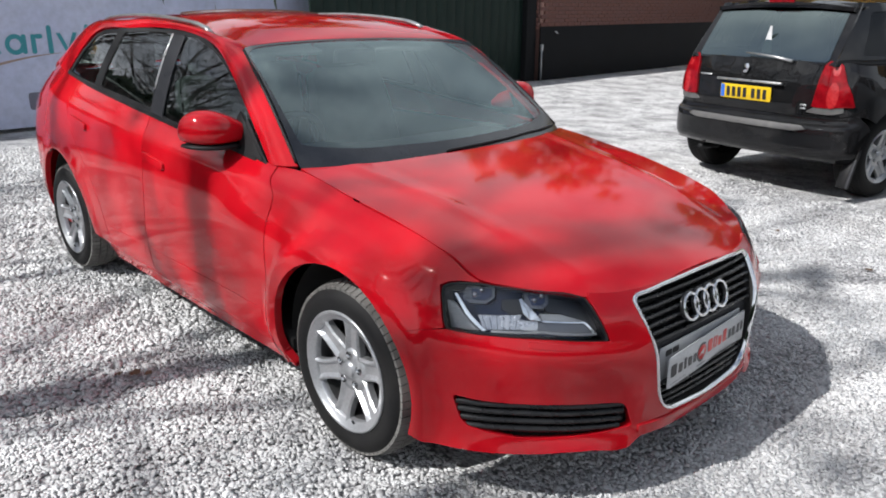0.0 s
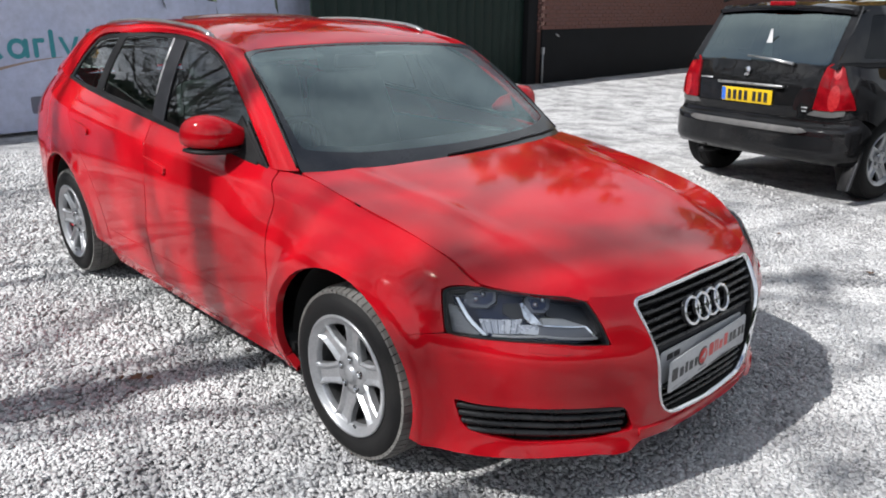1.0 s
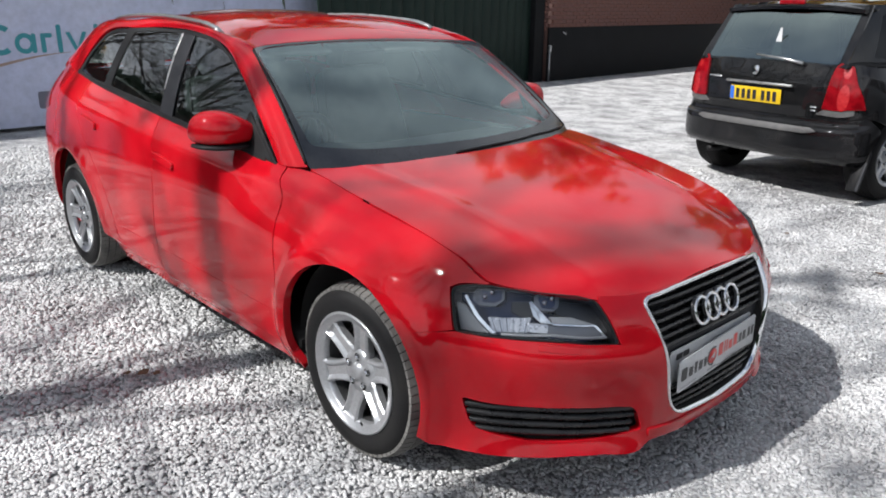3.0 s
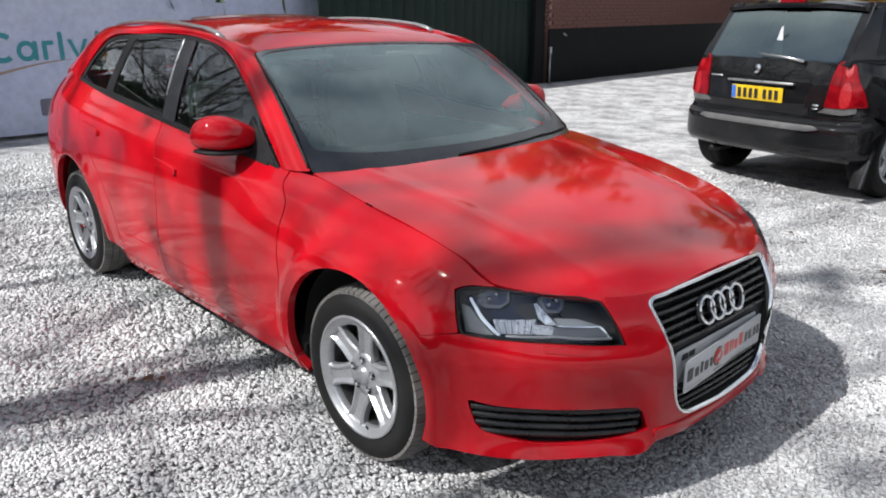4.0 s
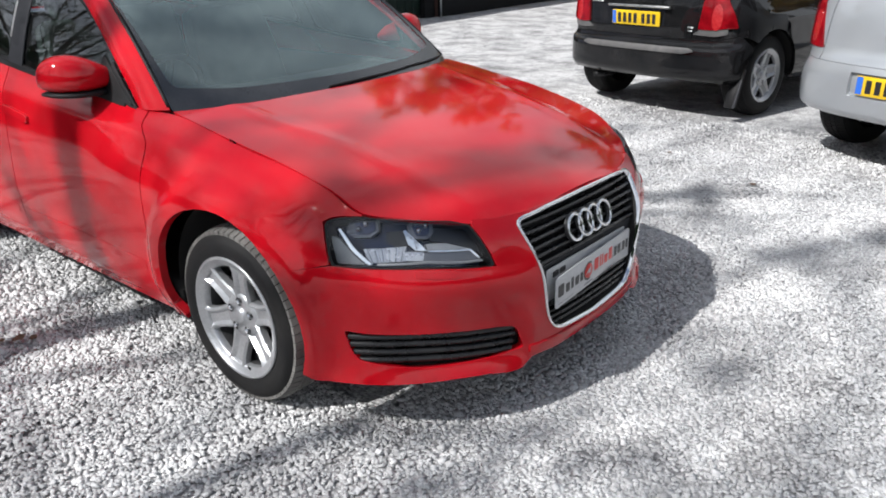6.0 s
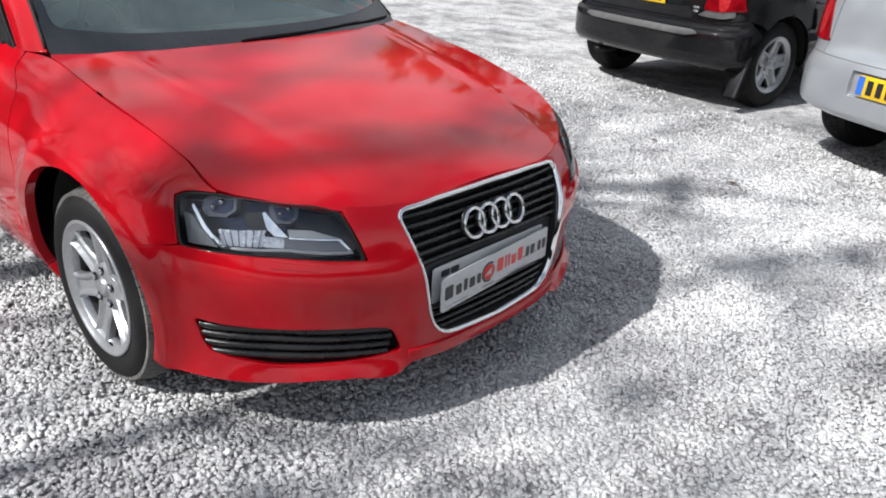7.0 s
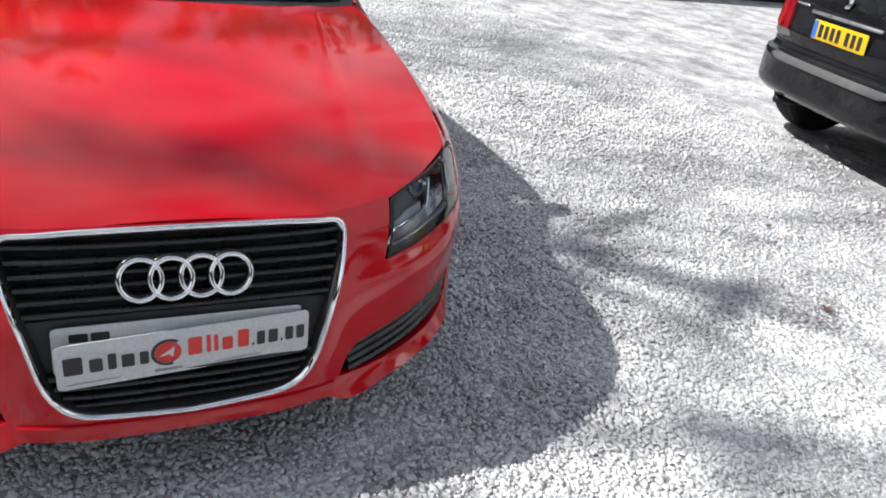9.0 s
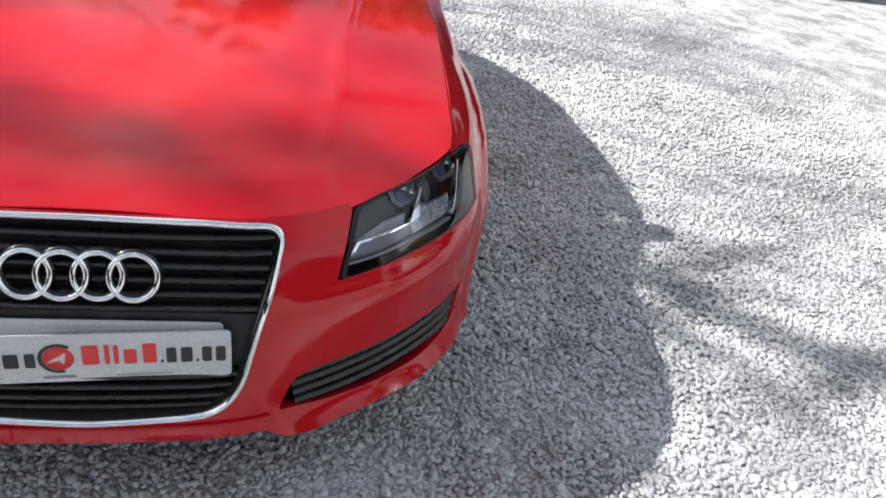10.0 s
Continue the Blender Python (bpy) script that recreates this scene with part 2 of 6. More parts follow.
def paint(name, colours, metal=0.0, rough=0.35, spec=0.0, coat_rough=0.02):
    """Car paint under clear lacquer, with a film of dust and a very slight waviness."""
    m = material(name, colours[0], rough, metal, 1.0, coat_rough=coat_rough)
    n, l, b = nodes_of(m)
    b.inputs["Specular IOR Level"].default_value = spec
    b.inputs["Coat IOR"].default_value = 1.45
    col = ramp(n, l, noise_at(n, l, 1.7, 4.0), [(0.3, colours[0]), (0.7, colours[1])])
    dust = ramp(n, l, noise_at(n, l, 9.0, 8.0, 0.7), [(0.45, (0, 0, 0)), (0.85, (1, 1, 1))])
    mix = n.new("ShaderNodeMixRGB")
    mix.inputs[2].default_value = (0.42, 0.36, 0.33, 1)
    fac = n.new("ShaderNodeMath")
    fac.operation = "MULTIPLY"
    fac.inputs[1].default_value = 0.025
    l.new(dust, fac.inputs[0])
    l.new(fac.outputs[0], mix.inputs[0])
    l.new(col, mix.inputs[1])
    l.new(mix.outputs[0], b.inputs["Base Color"])
    cr = n.new("ShaderNodeMapRange")
    cr.inputs["To Min"].default_value, cr.inputs["To Max"].default_value = coat_rough * 0.6, coat_rough * 2.2
    l.new(noise_at(n, l, 5.0, 6.0), cr.inputs["Value"])
    l.new(cr.outputs[0], b.inputs["Coat Roughness"])
    bp = n.new("ShaderNodeBump")
    bp.inputs["Strength"].default_value, bp.inputs["Distance"].default_value = 0.10, 0.0004
    l.new(noise_at(n, l, 60.0, 2.0), bp.inputs["Height"])
    l.new(bp.outputs[0], b.inputs["Coat Normal"])
    return m


def window_glass(name, tint, gloss=1.0, ior=1.5, haze=0.0, shade=(1, 1, 1)):
    """Thin automotive glass: tinted see-through, mirror-like by Fresnel."""
    m = bpy.data.materials.new(name)
    m.use_nodes = True
    n, l = m.node_tree.nodes, m.node_tree.links
    n.clear()
    clear, shine, fr, mix, out = (n.new("ShaderNode" + k) for k in ("BsdfTransparent", "BsdfGlossy", "Fresnel", "MixShader", "OutputMaterial"))
    clear.inputs[0].default_value = (*tint, 1)
    shine.inputs["Roughness"].default_value = 0.015
    shine.inputs["Color"].default_value = (*(gloss * c for c in shade), 1)
    fr.inputs[0].default_value = ior
    l.new(fr.outputs[0], mix.inputs[0])
    l.new(clear.outputs[0], mix.inputs[1])
    l.new(shine.outputs[0], mix.inputs[2])
    if haze:
        # teal film: some dust, plus reflected sky put into its colour
        dusty, film = n.new("ShaderNodeBsdfDiffuse"), n.new("ShaderNodeMixShader")
        dusty.inputs[0].default_value = (0.47, 0.57, 0.58, 1)
        k = n.new("ShaderNodeMath")
        k.operation = "MULTIPLY"
        k.inputs[1].default_value = haze
        l.new(noise_at(n, l, 3.5, 7.0, 0.65), k.inputs[0])
        l.new(k.outputs[0], film.inputs[0])
        l.new(mix.outputs[0], film.inputs[1])
        l.new(dusty.outputs[0], film.inputs[2])
        l.new(film.outputs[0], out.inputs[0])
    else:
        l.new(mix.outputs[0], out.inputs[0])
    return m


RED = paint("red_paint", [(0.455, 0.0040, 0.0115), (0.405, 0.0034, 0.0095)], rough=0.5, coat_rough=0.05)
BLACK_PAINT = paint("black_paint", [(0.006, 0.0065, 0.007), (0.009, 0.009, 0.010)], rough=0.4)
SILVER_PAINT = paint("silver_paint", [(0.40, 0.42, 0.44), (0.36, 0.38, 0.40)], metal=0.55, rough=0.42, spec=0.3)
CHROME = material("chrome", (0.78, 0.79, 0.81), 0.05, 1.0)
SATIN = varied("satin_aluminium", [(0.50, 0.50, 0.49), (0.62, 0.62, 0.61)], 20.0, (0.24, 0.34), 0.9)
ALLOY = varied("alloy_rim", [(0.46, 0.47, 0.485), (0.55, 0.56, 0.575)], 8.0, (0.26, 0.36), 0.7, coat=0.4)
BARREL = varied("rim_barrel", [(.07, .07, .072), (.11, .11, .112)], 9.0, (.35, .5), .6)
RUBBER = varied("tyre_rubber", [(0.007, 0.007, 0.008), (0.014, 0.0135, 0.013)], 6.0, (0.62, 0.8), bump=0.0008, bump_scale=180.0)
TREAD = varied("dusty_tread", [(0.10, 0.097, 0.092), (0.19, 0.183, 0.172)], 9.0, (0.85, 0.95), bump=0.001, bump_scale=150.0)
TRIM = varied("black_trim", [(0.009, 0.009, 0.010), (0.017, 0.017, 0.018)], 12.0, (0.5, 0.62))
GRILLE_BLACK = varied("grille_black", [(0.010, 0.010, 0.011), (0.018, 0.018, 0.019)], 18.0, (0.22, 0.34))
GREY_TRIM = varied("grey_plastic", [(0.025, 0.026, 0.030), (0.040, 0.041, 0.046)], 15.0, (0.45, 0.6))
DARK_INSIDE = varied("dark_liner", [(0.006, 0.006, 0.006), (0.012, 0.011, 0.011)], 7.0, (0.85, 0.95))
CABIN = varied("cabin_plastic", [(0.032, 0.033, 0.036), (0.05, 0.051, 0.054)], 10.0, (0.6, 0.75), bump=0.0005, bump_scale=220.0)
CLOTH = varied("seat_cloth", [(0.30, 0.305, 0.31), (0.40, 0.40, 0.405)], 9.0, (0.85, 0.95), bump=0.0008, bump_scale=260.0)
LINING = varied("headlining", [(0.42, 0.42, 0.41), (0.50, 0.50, 0.49)], 7.0, (0.85, 0.95))
SCREEN_GLASS = window_glass("windscreen_glass", (0.72, 0.86, 0.82), ior=1.98, haze=0.11, shade=(0.78, 0.97, 1.0))
SIDE_GLASS = window_glass("side_glass", (0.42, 0.50, 0.48), ior=2.25)
PARKED_GLASS = window_glass("parked_glass", (0.16, 0.20, 0.19), ior=2.9, shade=(0.85, 1.0, 0.97))
PARKED_SIDE_GLASS = window_glass("parked_side_glass", (0.07, 0.09, 0.10), ior=1.4)
LENS = window_glass("lamp_lens", (0.90, 0.93, 0.97), ior=1.42)
RED_LENS = varied("red_lens", [(0.13, 0.0016, 0.004), (0.27, 0.004, 0.009)], 16.0, (0.10, 0.2), coat=0.8)
RED_LENS.node_tree.nodes["Principled BSDF"].inputs["Specular IOR Level"].default_value = 0.0
FRIT = varied("screen_border_black", [(0.016, 0.018, 0.022), (0.026, 0.028, 0.033)], 8.0, (0.12, 0.2))
MIRROR = material("mirror_glass", (0.85, 0.87, 0.88), 0.02, 1.0)
WHITE_PLATE = varied("white_plate", [(0.52, 0.53, 0.54), (0.58, 0.58, 0.59)], 9.0, (0.30, 0.42))
YELLOW_PLATE = varied("yellow_plate", [(0.66, 0.43, 0.010), (0.72, 0.48, 0.015)], 9.0, (0.30, 0.42))
BLUE_BAND = material("blue_band", (0.025, 0.12, 0.50), 0.35)
DISC = varied("brake_steel", [(0.05, 0.05, 0.05), (0.085, 0.08, 0.075)], 12.0, (0.4, 0.55), 0.7)
INK = material("black_ink", (0.015, 0.015, 0.018), 0.4)
INK_GREY = material("grey_ink", (0.22, 0.22, 0.24), 0.4)
INK_RED = material("red_ink", (0.60, 0.035, 0.03), 0.4)

for dull in (TRIM, GREY_TRIM, RUBBER):
    dull.node_tree.nodes["Principled BSDF"].inputs["Specular IOR Level"].default_value = 0.25


# ---- the red hatchback's surfaces: x ahead of the front axle, y to its left, z up ----
PLAN = np.array([(.853, 0), (.848, .20), (.832, .315), (.803, .40), (.748, .53), (.655, .66), (.535, .757), (.39, .825), (.20, .862), (0, .876),
                 (-.35, .878), (-.55, .8785), (-.75, .879), (-1.2, .88), (-1.7, .88), (-2.2, .878), (-2.58, .872), (-2.95, .845), (-3.2, .78),
                 (-3.36, .62), (-3.42, .35), (-3.44, 0)])
# how far each rail lies inside the plan, nose to tail
SILL_IN = (.018, .018, .014, -.002, -.018, -.018, -.014, -.004, .035, .06, .075, .075, .075, .075, .075, .075, .075, .07, .06, .06, .06, .06)
LOWER_IN = (.008, .010, .016, .024, .027, .023, .012, .009, .02, .028, .032, .032, .032, .032, .032, .032, .03, .025, .02, .02, .02, .02)
RUB_IN = (.002, .002, .006, .016, .023, .023, .014, .006, .009, .01, .013, .013, .013, .013, .013, .013, .01, .006, .004, 0, 0, 0)
BULGE_IN = (0, 0, 0, 0, 0, -.002, .002, .003, 0, 0, 0, 0, 0, 0, 0, 0, 0, 0, 0, 0, 0, 0)
FLANK_IN = (.012, .012, .012, .016, .014, .013, .017, .022, .015, .01, .01, .002, 0, 0, 0, .002, .005, .008, .012, .02, .02, .02)
CREST_IN = (.045, .045, .042, .038, .041, .04, .047, .058, .071, .084, .077, .056, .028, .025, .025, .028, .035, .05, .06, .06, .06, .06)
BELT_IN = (.083, .083, .08, .078, .085, .072, .073, .119, .141, .144, .151, .112, .092, .085, .09, .1, .125, .17, .2, .2, .2, .2)
RAIL_D = [SILL_IN, LOWER_IN, RUB_IN, BULGE_IN, FLANK_IN, CREST_IN, BELT_IN]
# and how high
SILL_UP = (.2, .198, .19, .180, .186, .184, .180, .181, .186, .186, .187, .187, .187, .19, .195, .2, .22, .23, .24, .25, .25, .25)
LOWER_UP = (.255, .255, .255, .255, .26, .27, .28, .285, .29, .29, .29, .29, .29, .295, .30, .30, .31, .32, .33, .33, .33, .33)
RUB_UP = (.36, .36, .36, .36, .365, .375, .385, .395, .40, .405, .41, .41, .415, .42, .425, .43, .44, .45, .46, .46, .46, .46)
BULGE_UP = (.47, .47, .475, .485, .495, .505, .515, .52, .53, .545, .56, .565, .57, .58, .59, .60, .61, .62, .62, .62, .62, .62)
FLANK_UP = (.55, .55, .55, .55, .555, .57, .585, .60, .64, .672, .708, .718, .72, .74, .755, .77, .78, .79, .79, .78, .78, .78)
CREST_UP = (.61, .61, .61, .612, .622, .64, .662, .702, .748, .785, .838, .85, .862, .875, .90, .925, .945, .96, .95, .94, .94, .94)
BELT_UP = (.674, .673, .671, .672, .687, .700, .714, .776, .819, .851, .9055, .915, .935, .968, 1.01, 1.055, 1.1, 1.13, 1.12, 1.08, 1.06, 1.06)
RAIL_Z = [SILL_UP, LOWER_UP, RUB_UP, BULGE_UP, FLANK_UP, CREST_UP, BELT_UP]


def flank(plan, rail_d, rail_z):
    """A car's lower body lofted round its plan: fn(s, v), s metres from the middle of the nose to its right, v the rail from the sill up."""
    full = np.concatenate([plan[::-1] * (1, -1), plan[1:]])
    arc = np.r_[0, np.cumsum(np.linalg.norm(np.diff(full, axis=0), axis=1))]
    arc -= arc[len(plan) - 1]
    both = lambda row: np.r_[row[::-1], row[1:]]
    ds, zs = np.array([both(np.array(r)) for r in rail_d]).T, np.array([both(np.array(r)) for r in rail_z]).T
    top = len(rail_d) - 1

    def fn(s, v):
        s, v = np.asarray(s, float), np.asarray(v, float)
        c = cubic(arc, full, s)
        t = cubic(arc, full, s + 1e-3) - cubic(arc, full, s - 1e-3)
        t /= np.linalg.norm(t, axis=-1, keepdims=True)
        nrm = np.stack([t[..., 1], -t[..., 0]], -1)
        dz = np.stack([hermite(arc, ds, s), hermite(arc, zs, s)], -1)
        i = np.clip(np.floor(v).astype(int), 0, top - 1)
        take = lambda j: np.take_along_axis(dz, np.clip(j, 0, top)[..., None, None], -2)[..., 0, :]
        p0, p1, p2, p3 = take(i - 1), take(i), take(i + 1), take(i + 2)
        p0 = np.where((i == 0)[..., None], 2 * p1 - p2, p0)
        p3 = np.where((i == top - 1)[..., None], 2 * p2 - p1, p3)
        f = (v - i)[..., None]
        q = 0.5 * (2 * p1 + (p2 - p0) * f + (2 * p0 - 5 * p1 + 4 * p2 - p3) * f**2 + (3 * p1 - p0 - 3 * p2 + p3) * f**3)
        xy = c - nrm * q[..., :1]
        return np.stack([xy[..., 0], -xy[..., 1], q[..., 1]], -1)

    return fn, arc, full


_plain, _arc, _full = flank(PLAN, RAIL_D, RAIL_Z)


def body(s, v):
    """The flank with its flared wheel arches and the crease along the shoulder."""
    p = _plain(s, v)
    v = np.asarray(v, float)
    step = lambda t: np.clip(t, 0, 1) ** 2 * (3 - 2 * np.clip(t, 0, 1))
    out = 0.0
    for x0, r0 in ((-.015, .372), (-2.57, .385)):
        r = np.hypot(p[..., 0] - x0, p[..., 2] - .316)
        out = out + (.014 if x0 > -1 else .008) * step((r0 + .085 - r) / .055)
    out = out + .007 * np.clip(1 - np.abs(v - 5.02) / .55, 0, 1) * step((-p[..., 0] + .1) / .5) * step((p[..., 0] + 3.1) / .3)
    side = step((np.abs(p[..., 1]) - .60) / .12)
    return p + np.stack([np.zeros_like(out), np.sign(p[..., 1]) * out * side, np.zeros_like(out)], -1)


ARC_END = _arc[-1]


def at_x(x, n=4000):
    """The s at which the plan passes x on the flank."""
    ss = np.linspace(0, ARC_END, n)
    c = cubic(_arc, _full, ss)
    return float(np.interp(-x, -c[:, 0], ss))


def lift_v(s, z):
    """The v at which the flank has the height z at s."""
    vs = np.linspace(0, 6, 241)
    zz = body(np.full(241, float(s)), vs)[:, 2]
    return float(np.interp(z, zz, vs))


_bx = np.array((.80, .755, .70, .62, .50, .40, .30, .10, -.10, -.30, -.62))
_bc = np.array((.660, .690, .717, .745, .777, .799, .819, .855, .887, .918, .962))
_be = np.array((.535, .572, .607, .660, .711, .762, .791, .837, .869, .900, .945))


def bonnet(x, y):
    """The bonnet: middle line, edges at 0.70 m, a soft crease between."""
    x, y = np.asarray(x, float), np.asarray(y, float)
    zc, ze = hermite(-_bx, _bc, -x), hermite(-_bx, _be, -x)
    t = np.abs(y) / 0.70
    crease = 0.0042 * np.exp(-((np.abs(y) - (0.41 + 0.16 * (0.8 - x) / 1.3)) / 0.04) ** 2)
    bend = 2.4 - 0.7 * np.clip((x - 0.35) / 0.35, 0, 1)
    return np.stack([x, y, zc + (ze - zc) * t**bend + crease * np.clip((0.74 - x) / 0.2, 0, 1)], -1)


SCREEN_BASE = np.array([(-.262, 0, .903), (-.268, .2, .903), (-.292, .40, .905), (-.345, .58, .909), (-.408, .722, .916)])
SCREEN_TOP = np.array([(-1.065, 0, 1.312), (-1.058, .2, 1.311), (-1.04, .38, 1.306), (-1.005, .52, 1.300), (-.929, .616, 1.295)])


def screen(u, v):
    """The windscreen: u across (-1 to 1), v from base to header."""
    u, v = np.asarray(u, float), np.asarray(v, float)
    ts = np.linspace(-1, 1, 9)
    both = lambda c: np.concatenate([c[::-1] * (1, -1, 1), c[1:]])
    b, t = cubic(ts, both(SCREEN_BASE), u), cubic(ts, both(SCREEN_TOP), u)
    bulge = (v * (1 - v) * 0.09)[..., None] * np.array([0.5, 0, 0.85])
    return b + (t - b) * v[..., None] + bulge


_rx = np.array((-.93, -1.10, -1.3, -1.55, -1.85, -2.2, -2.55, -2.9, -3.12))
_rc = np.array((1.255, 1.324, 1.375, 1.405, 1.418, 1.412, 1.392, 1.355, 1.322))
_re = np.array((1.288, 1.325, 1.352, 1.374, 1.382, 1.374, 1.352, 1.312, 1.28))
_rw = np.array((.605, .592, .583, .578, .572, .563, .552, .54, .53))


def roof(x, y):
    x, y = np.asarray(x, float), np.asarray(y, float)
    zc, ze, w = hermite(-_rx, _rc, -x), hermite(-_rx, _re, -x), hermite(-_rx, _rw, -x)
    return np.stack([x, y, zc + (ze - zc) * np.abs(y / w) ** 2.4], -1)


# the edge of screen and roof, and the upper edge of the side windows
EDGE = np.array([(-.408, .722, .916), (-.660, .673, 1.121), (-.929, .616, 1.295), (-1.15, .590, 1.336), (-1.40, .581, 1.362), (-1.85, .572, 1.382),
                 (-2.3, .560, 1.369), (-2.72, .553, 1.333), (-3.0, .660, 1.135)])
CANT = np.array([(-.525, .766, .912), (-.77, .716, 1.108), (-.99, .665, 1.247), (-1.18, .634, 1.315), (-1.45, .628, 1.350), (-1.78, .632, 1.354),
                 (-2.06, .645, 1.346), (-2.34, .678, 1.312), (-2.61, .752, 1.094)])


def cant(u, v):
    """The painted band from the screen's edge to the side windows: u along it, v 0 at the windows."""
    u, v = np.asarray(u, float), np.asarray(v, float)
    ts = np.linspace(0, 1, 9)
    a, b = cubic(ts, CANT * (1, -1, 1), u), cubic(ts, EDGE * (1, -1, 1), u)
    k = (np.clip((u - .18) / .22, 0, 1) * v * (1 - v))[..., None]
    bulge = (v * (1 - v))[..., None] * np.array([0.02, -0.05, 0.0]) + k * np.array([-0.02, -0.02, 0.075])
    return a + (b - a) * v[..., None] + bulge


_gx = np.array((-.45, -.75, -1.2, -1.7, -2.2, -2.6, -2.9))
_gz = np.array((.885, .932, .968, 1.01, 1.055, 1.098, 1.125))
_gw = np.array((.770, .786, .794, .789, .777, .748, .70))


def glass(x, z):
    """The plane of the side windows over the belt line, leaning in towards the roof."""
    x, z = np.asarray(x, float), np.asarray(z, float)
    zb, wb = hermite(-_gx, _gz, -x), hermite(-_gx, _gw, -x)
    h = z - zb
    return np.stack([x, -(wb - 0.30 * h - 0.46 * h * np.abs(h)), z], -1)


# ---- ground, walls and banner ----
def gravel_bed():
    m = material("gravel_bed", (0.4, 0.4, 0.4), 0.9)
    n, l, b = nodes_of(m)
    tc, cell = n.new("ShaderNodeTexCoord"), n.new("ShaderNodeTexVoronoi")
    cell.inputs["Scale"].default_value, cell.inputs["Randomness"].default_value = 62.0, 1.0
    l.new(tc.outputs["Object"], cell.inputs["Vector"])
    grey = n.new("ShaderNodeSeparateColor")
    l.new(cell.outputs["Color"], grey.inputs[0])
    col = ramp(n, l, grey.outputs[0], [(0.0, (0.36, 0.357, 0.36)), (0.30, (0.53, 0.53, 0.532)), (0.75, (0.61, 0.61, 0.611)), (1.0, (0.66, 0.66, 0.66))])
    # shade between the stones painted in, darker at cell edges
    gap_shade = ramp(n, l, cell.outputs["Distance"], [(0.25, (1, 1, 1)), (0.75, (0.76, 0.755, 0.75))])
    mix = n.new("ShaderNodeMixRGB")
    mix.blend_type, mix.inputs[0].default_value = "MULTIPLY", 1.0
    l.new(col, mix.inputs[1])
    l.new(gap_shade, mix.inputs[2])
    mottle = n.new("ShaderNodeMixRGB")
    mottle.blend_type, mottle.inputs[0].default_value = "MULTIPLY", 1.0
    l.new(mix.outputs[0], mottle.inputs[1])
    l.new(ramp(n, l, noise_at(n, l, 1.6, 9.0, 0.72), [(0.40, (0.66, 0.655, 0.655)), (0.53, (1.04, 1.04, 1.04))]), mottle.inputs[2])
    fine_mottle = n.new("ShaderNodeMixRGB")
    fine_mottle.blend_type, fine_mottle.inputs[0].default_value = "MULTIPLY", 1.0
    l.new(mottle.outputs[0], fine_mottle.inputs[1])
    l.new(ramp(n, l, noise_at(n, l, 3.0, 9.0, 0.74), [(0.40, (0.56, 0.56, 0.57)), (0.55, (1.02, 1.02, 1.02))]), fine_mottle.inputs[2])
    l.new(fine_mottle.outputs[0], b.inputs["Base Color"])
    bp = n.new("ShaderNodeBump")
    bp.invert = True
    bp.inputs["Strength"].default_value, bp.inputs["Distance"].default_value = 0.9, 0.012
    l.new(cell.outputs["Distance"], bp.inputs["Height"])
    l.new(bp.outputs[0], b.inputs["Normal"])
    return m


GRAVEL_BED = gravel_bed()


def ground_sheet():
    """One sheet to the horizon, finer near the cars, with a slight unevenness."""
    ax = np.r_[-900, -300, -100, -40, np.arange(-20, 20.1, 0.4), 40, 100, 300, 900]
    gx, gy = np.meshgrid(ax, ax, indexing="ij")
    z = np.zeros_like(gx)
    near = (np.abs(gx) < 20) & (np.abs(gy) < 20)
    for i, j in zip(*np.where(near)):
        z[i, j] = 0.012 * noise.noise((gx[i, j] * 0.5, gy[i, j] * 0.5, 0.0)) - 0.008
    n = len(ax)
    v = np.stack([gx.ravel(), gy.ravel(), z.ravel()], 1)
    f = [(i * n + j, (i + 1) * n + j, (i + 1) * n + j + 1, i * n + j + 1) for i in range(n - 1) for j in range(n - 1)]
    ob = new("ground", raw_mesh("ground", v, f))
    ob.data.materials.append(GRAVEL_BED)
    return tagged(ob, "pale grey crushed limestone gravel yard, loose and uneven", "ground", kind="structure")


ground_sheet()


# ---- brick building, gate, fence and banner ----
BRICK_MATS = []
for nm, cols in (("brick_red", [(.105, .046, .038), (.145, .062, .048)]), ("brick_brown", [(.10, .048, .042), (.145, .066, .055)])):
    BRICK_MATS.append(varied(nm, cols, 9.0, (.8, .95), bump=.002, bump_scale=90.0))
MORTAR = varied("mortar", [(.075, .038, .032), (.10, .052, .043)], 8.0, (.9, .95), bump=.002, bump_scale=120.0)
PLINTH = varied("black_plinth_paint", [(.004, .0045, .0055), (.009, .0095, .011)], 2.2, (.65, .85), bump=.003, bump_scale=30.0)
GATE_GREEN = varied("dark_green_paint", [(.006, .016, .013), (.011, .024, .019)], 1.6, (.5, .7), bump=.001, bump_scale=40.0)
FENCE_WOOD = varied("dark_stained_wood", [(.020, .014, .012), (.040, .028, .022)], 3.0, (.7, .9), bump=.002, bump_scale=50.0)
for flat in (PLINTH, GATE_GREEN):
    flat.node_tree.nodes["Principled BSDF"].inputs["Specular IOR Level"].default_value = 0.2
STEEL = varied("galvanised_steel", [(.32, .33, .34), (.45, .46, .47)], 14.0, (.35, .55), .8)
BANNER = varied("banner_vinyl", [(.45, .49, .66), (.52, .55, .69)], .9, (.45, .6), bump=.003, bump_scale=5.0)

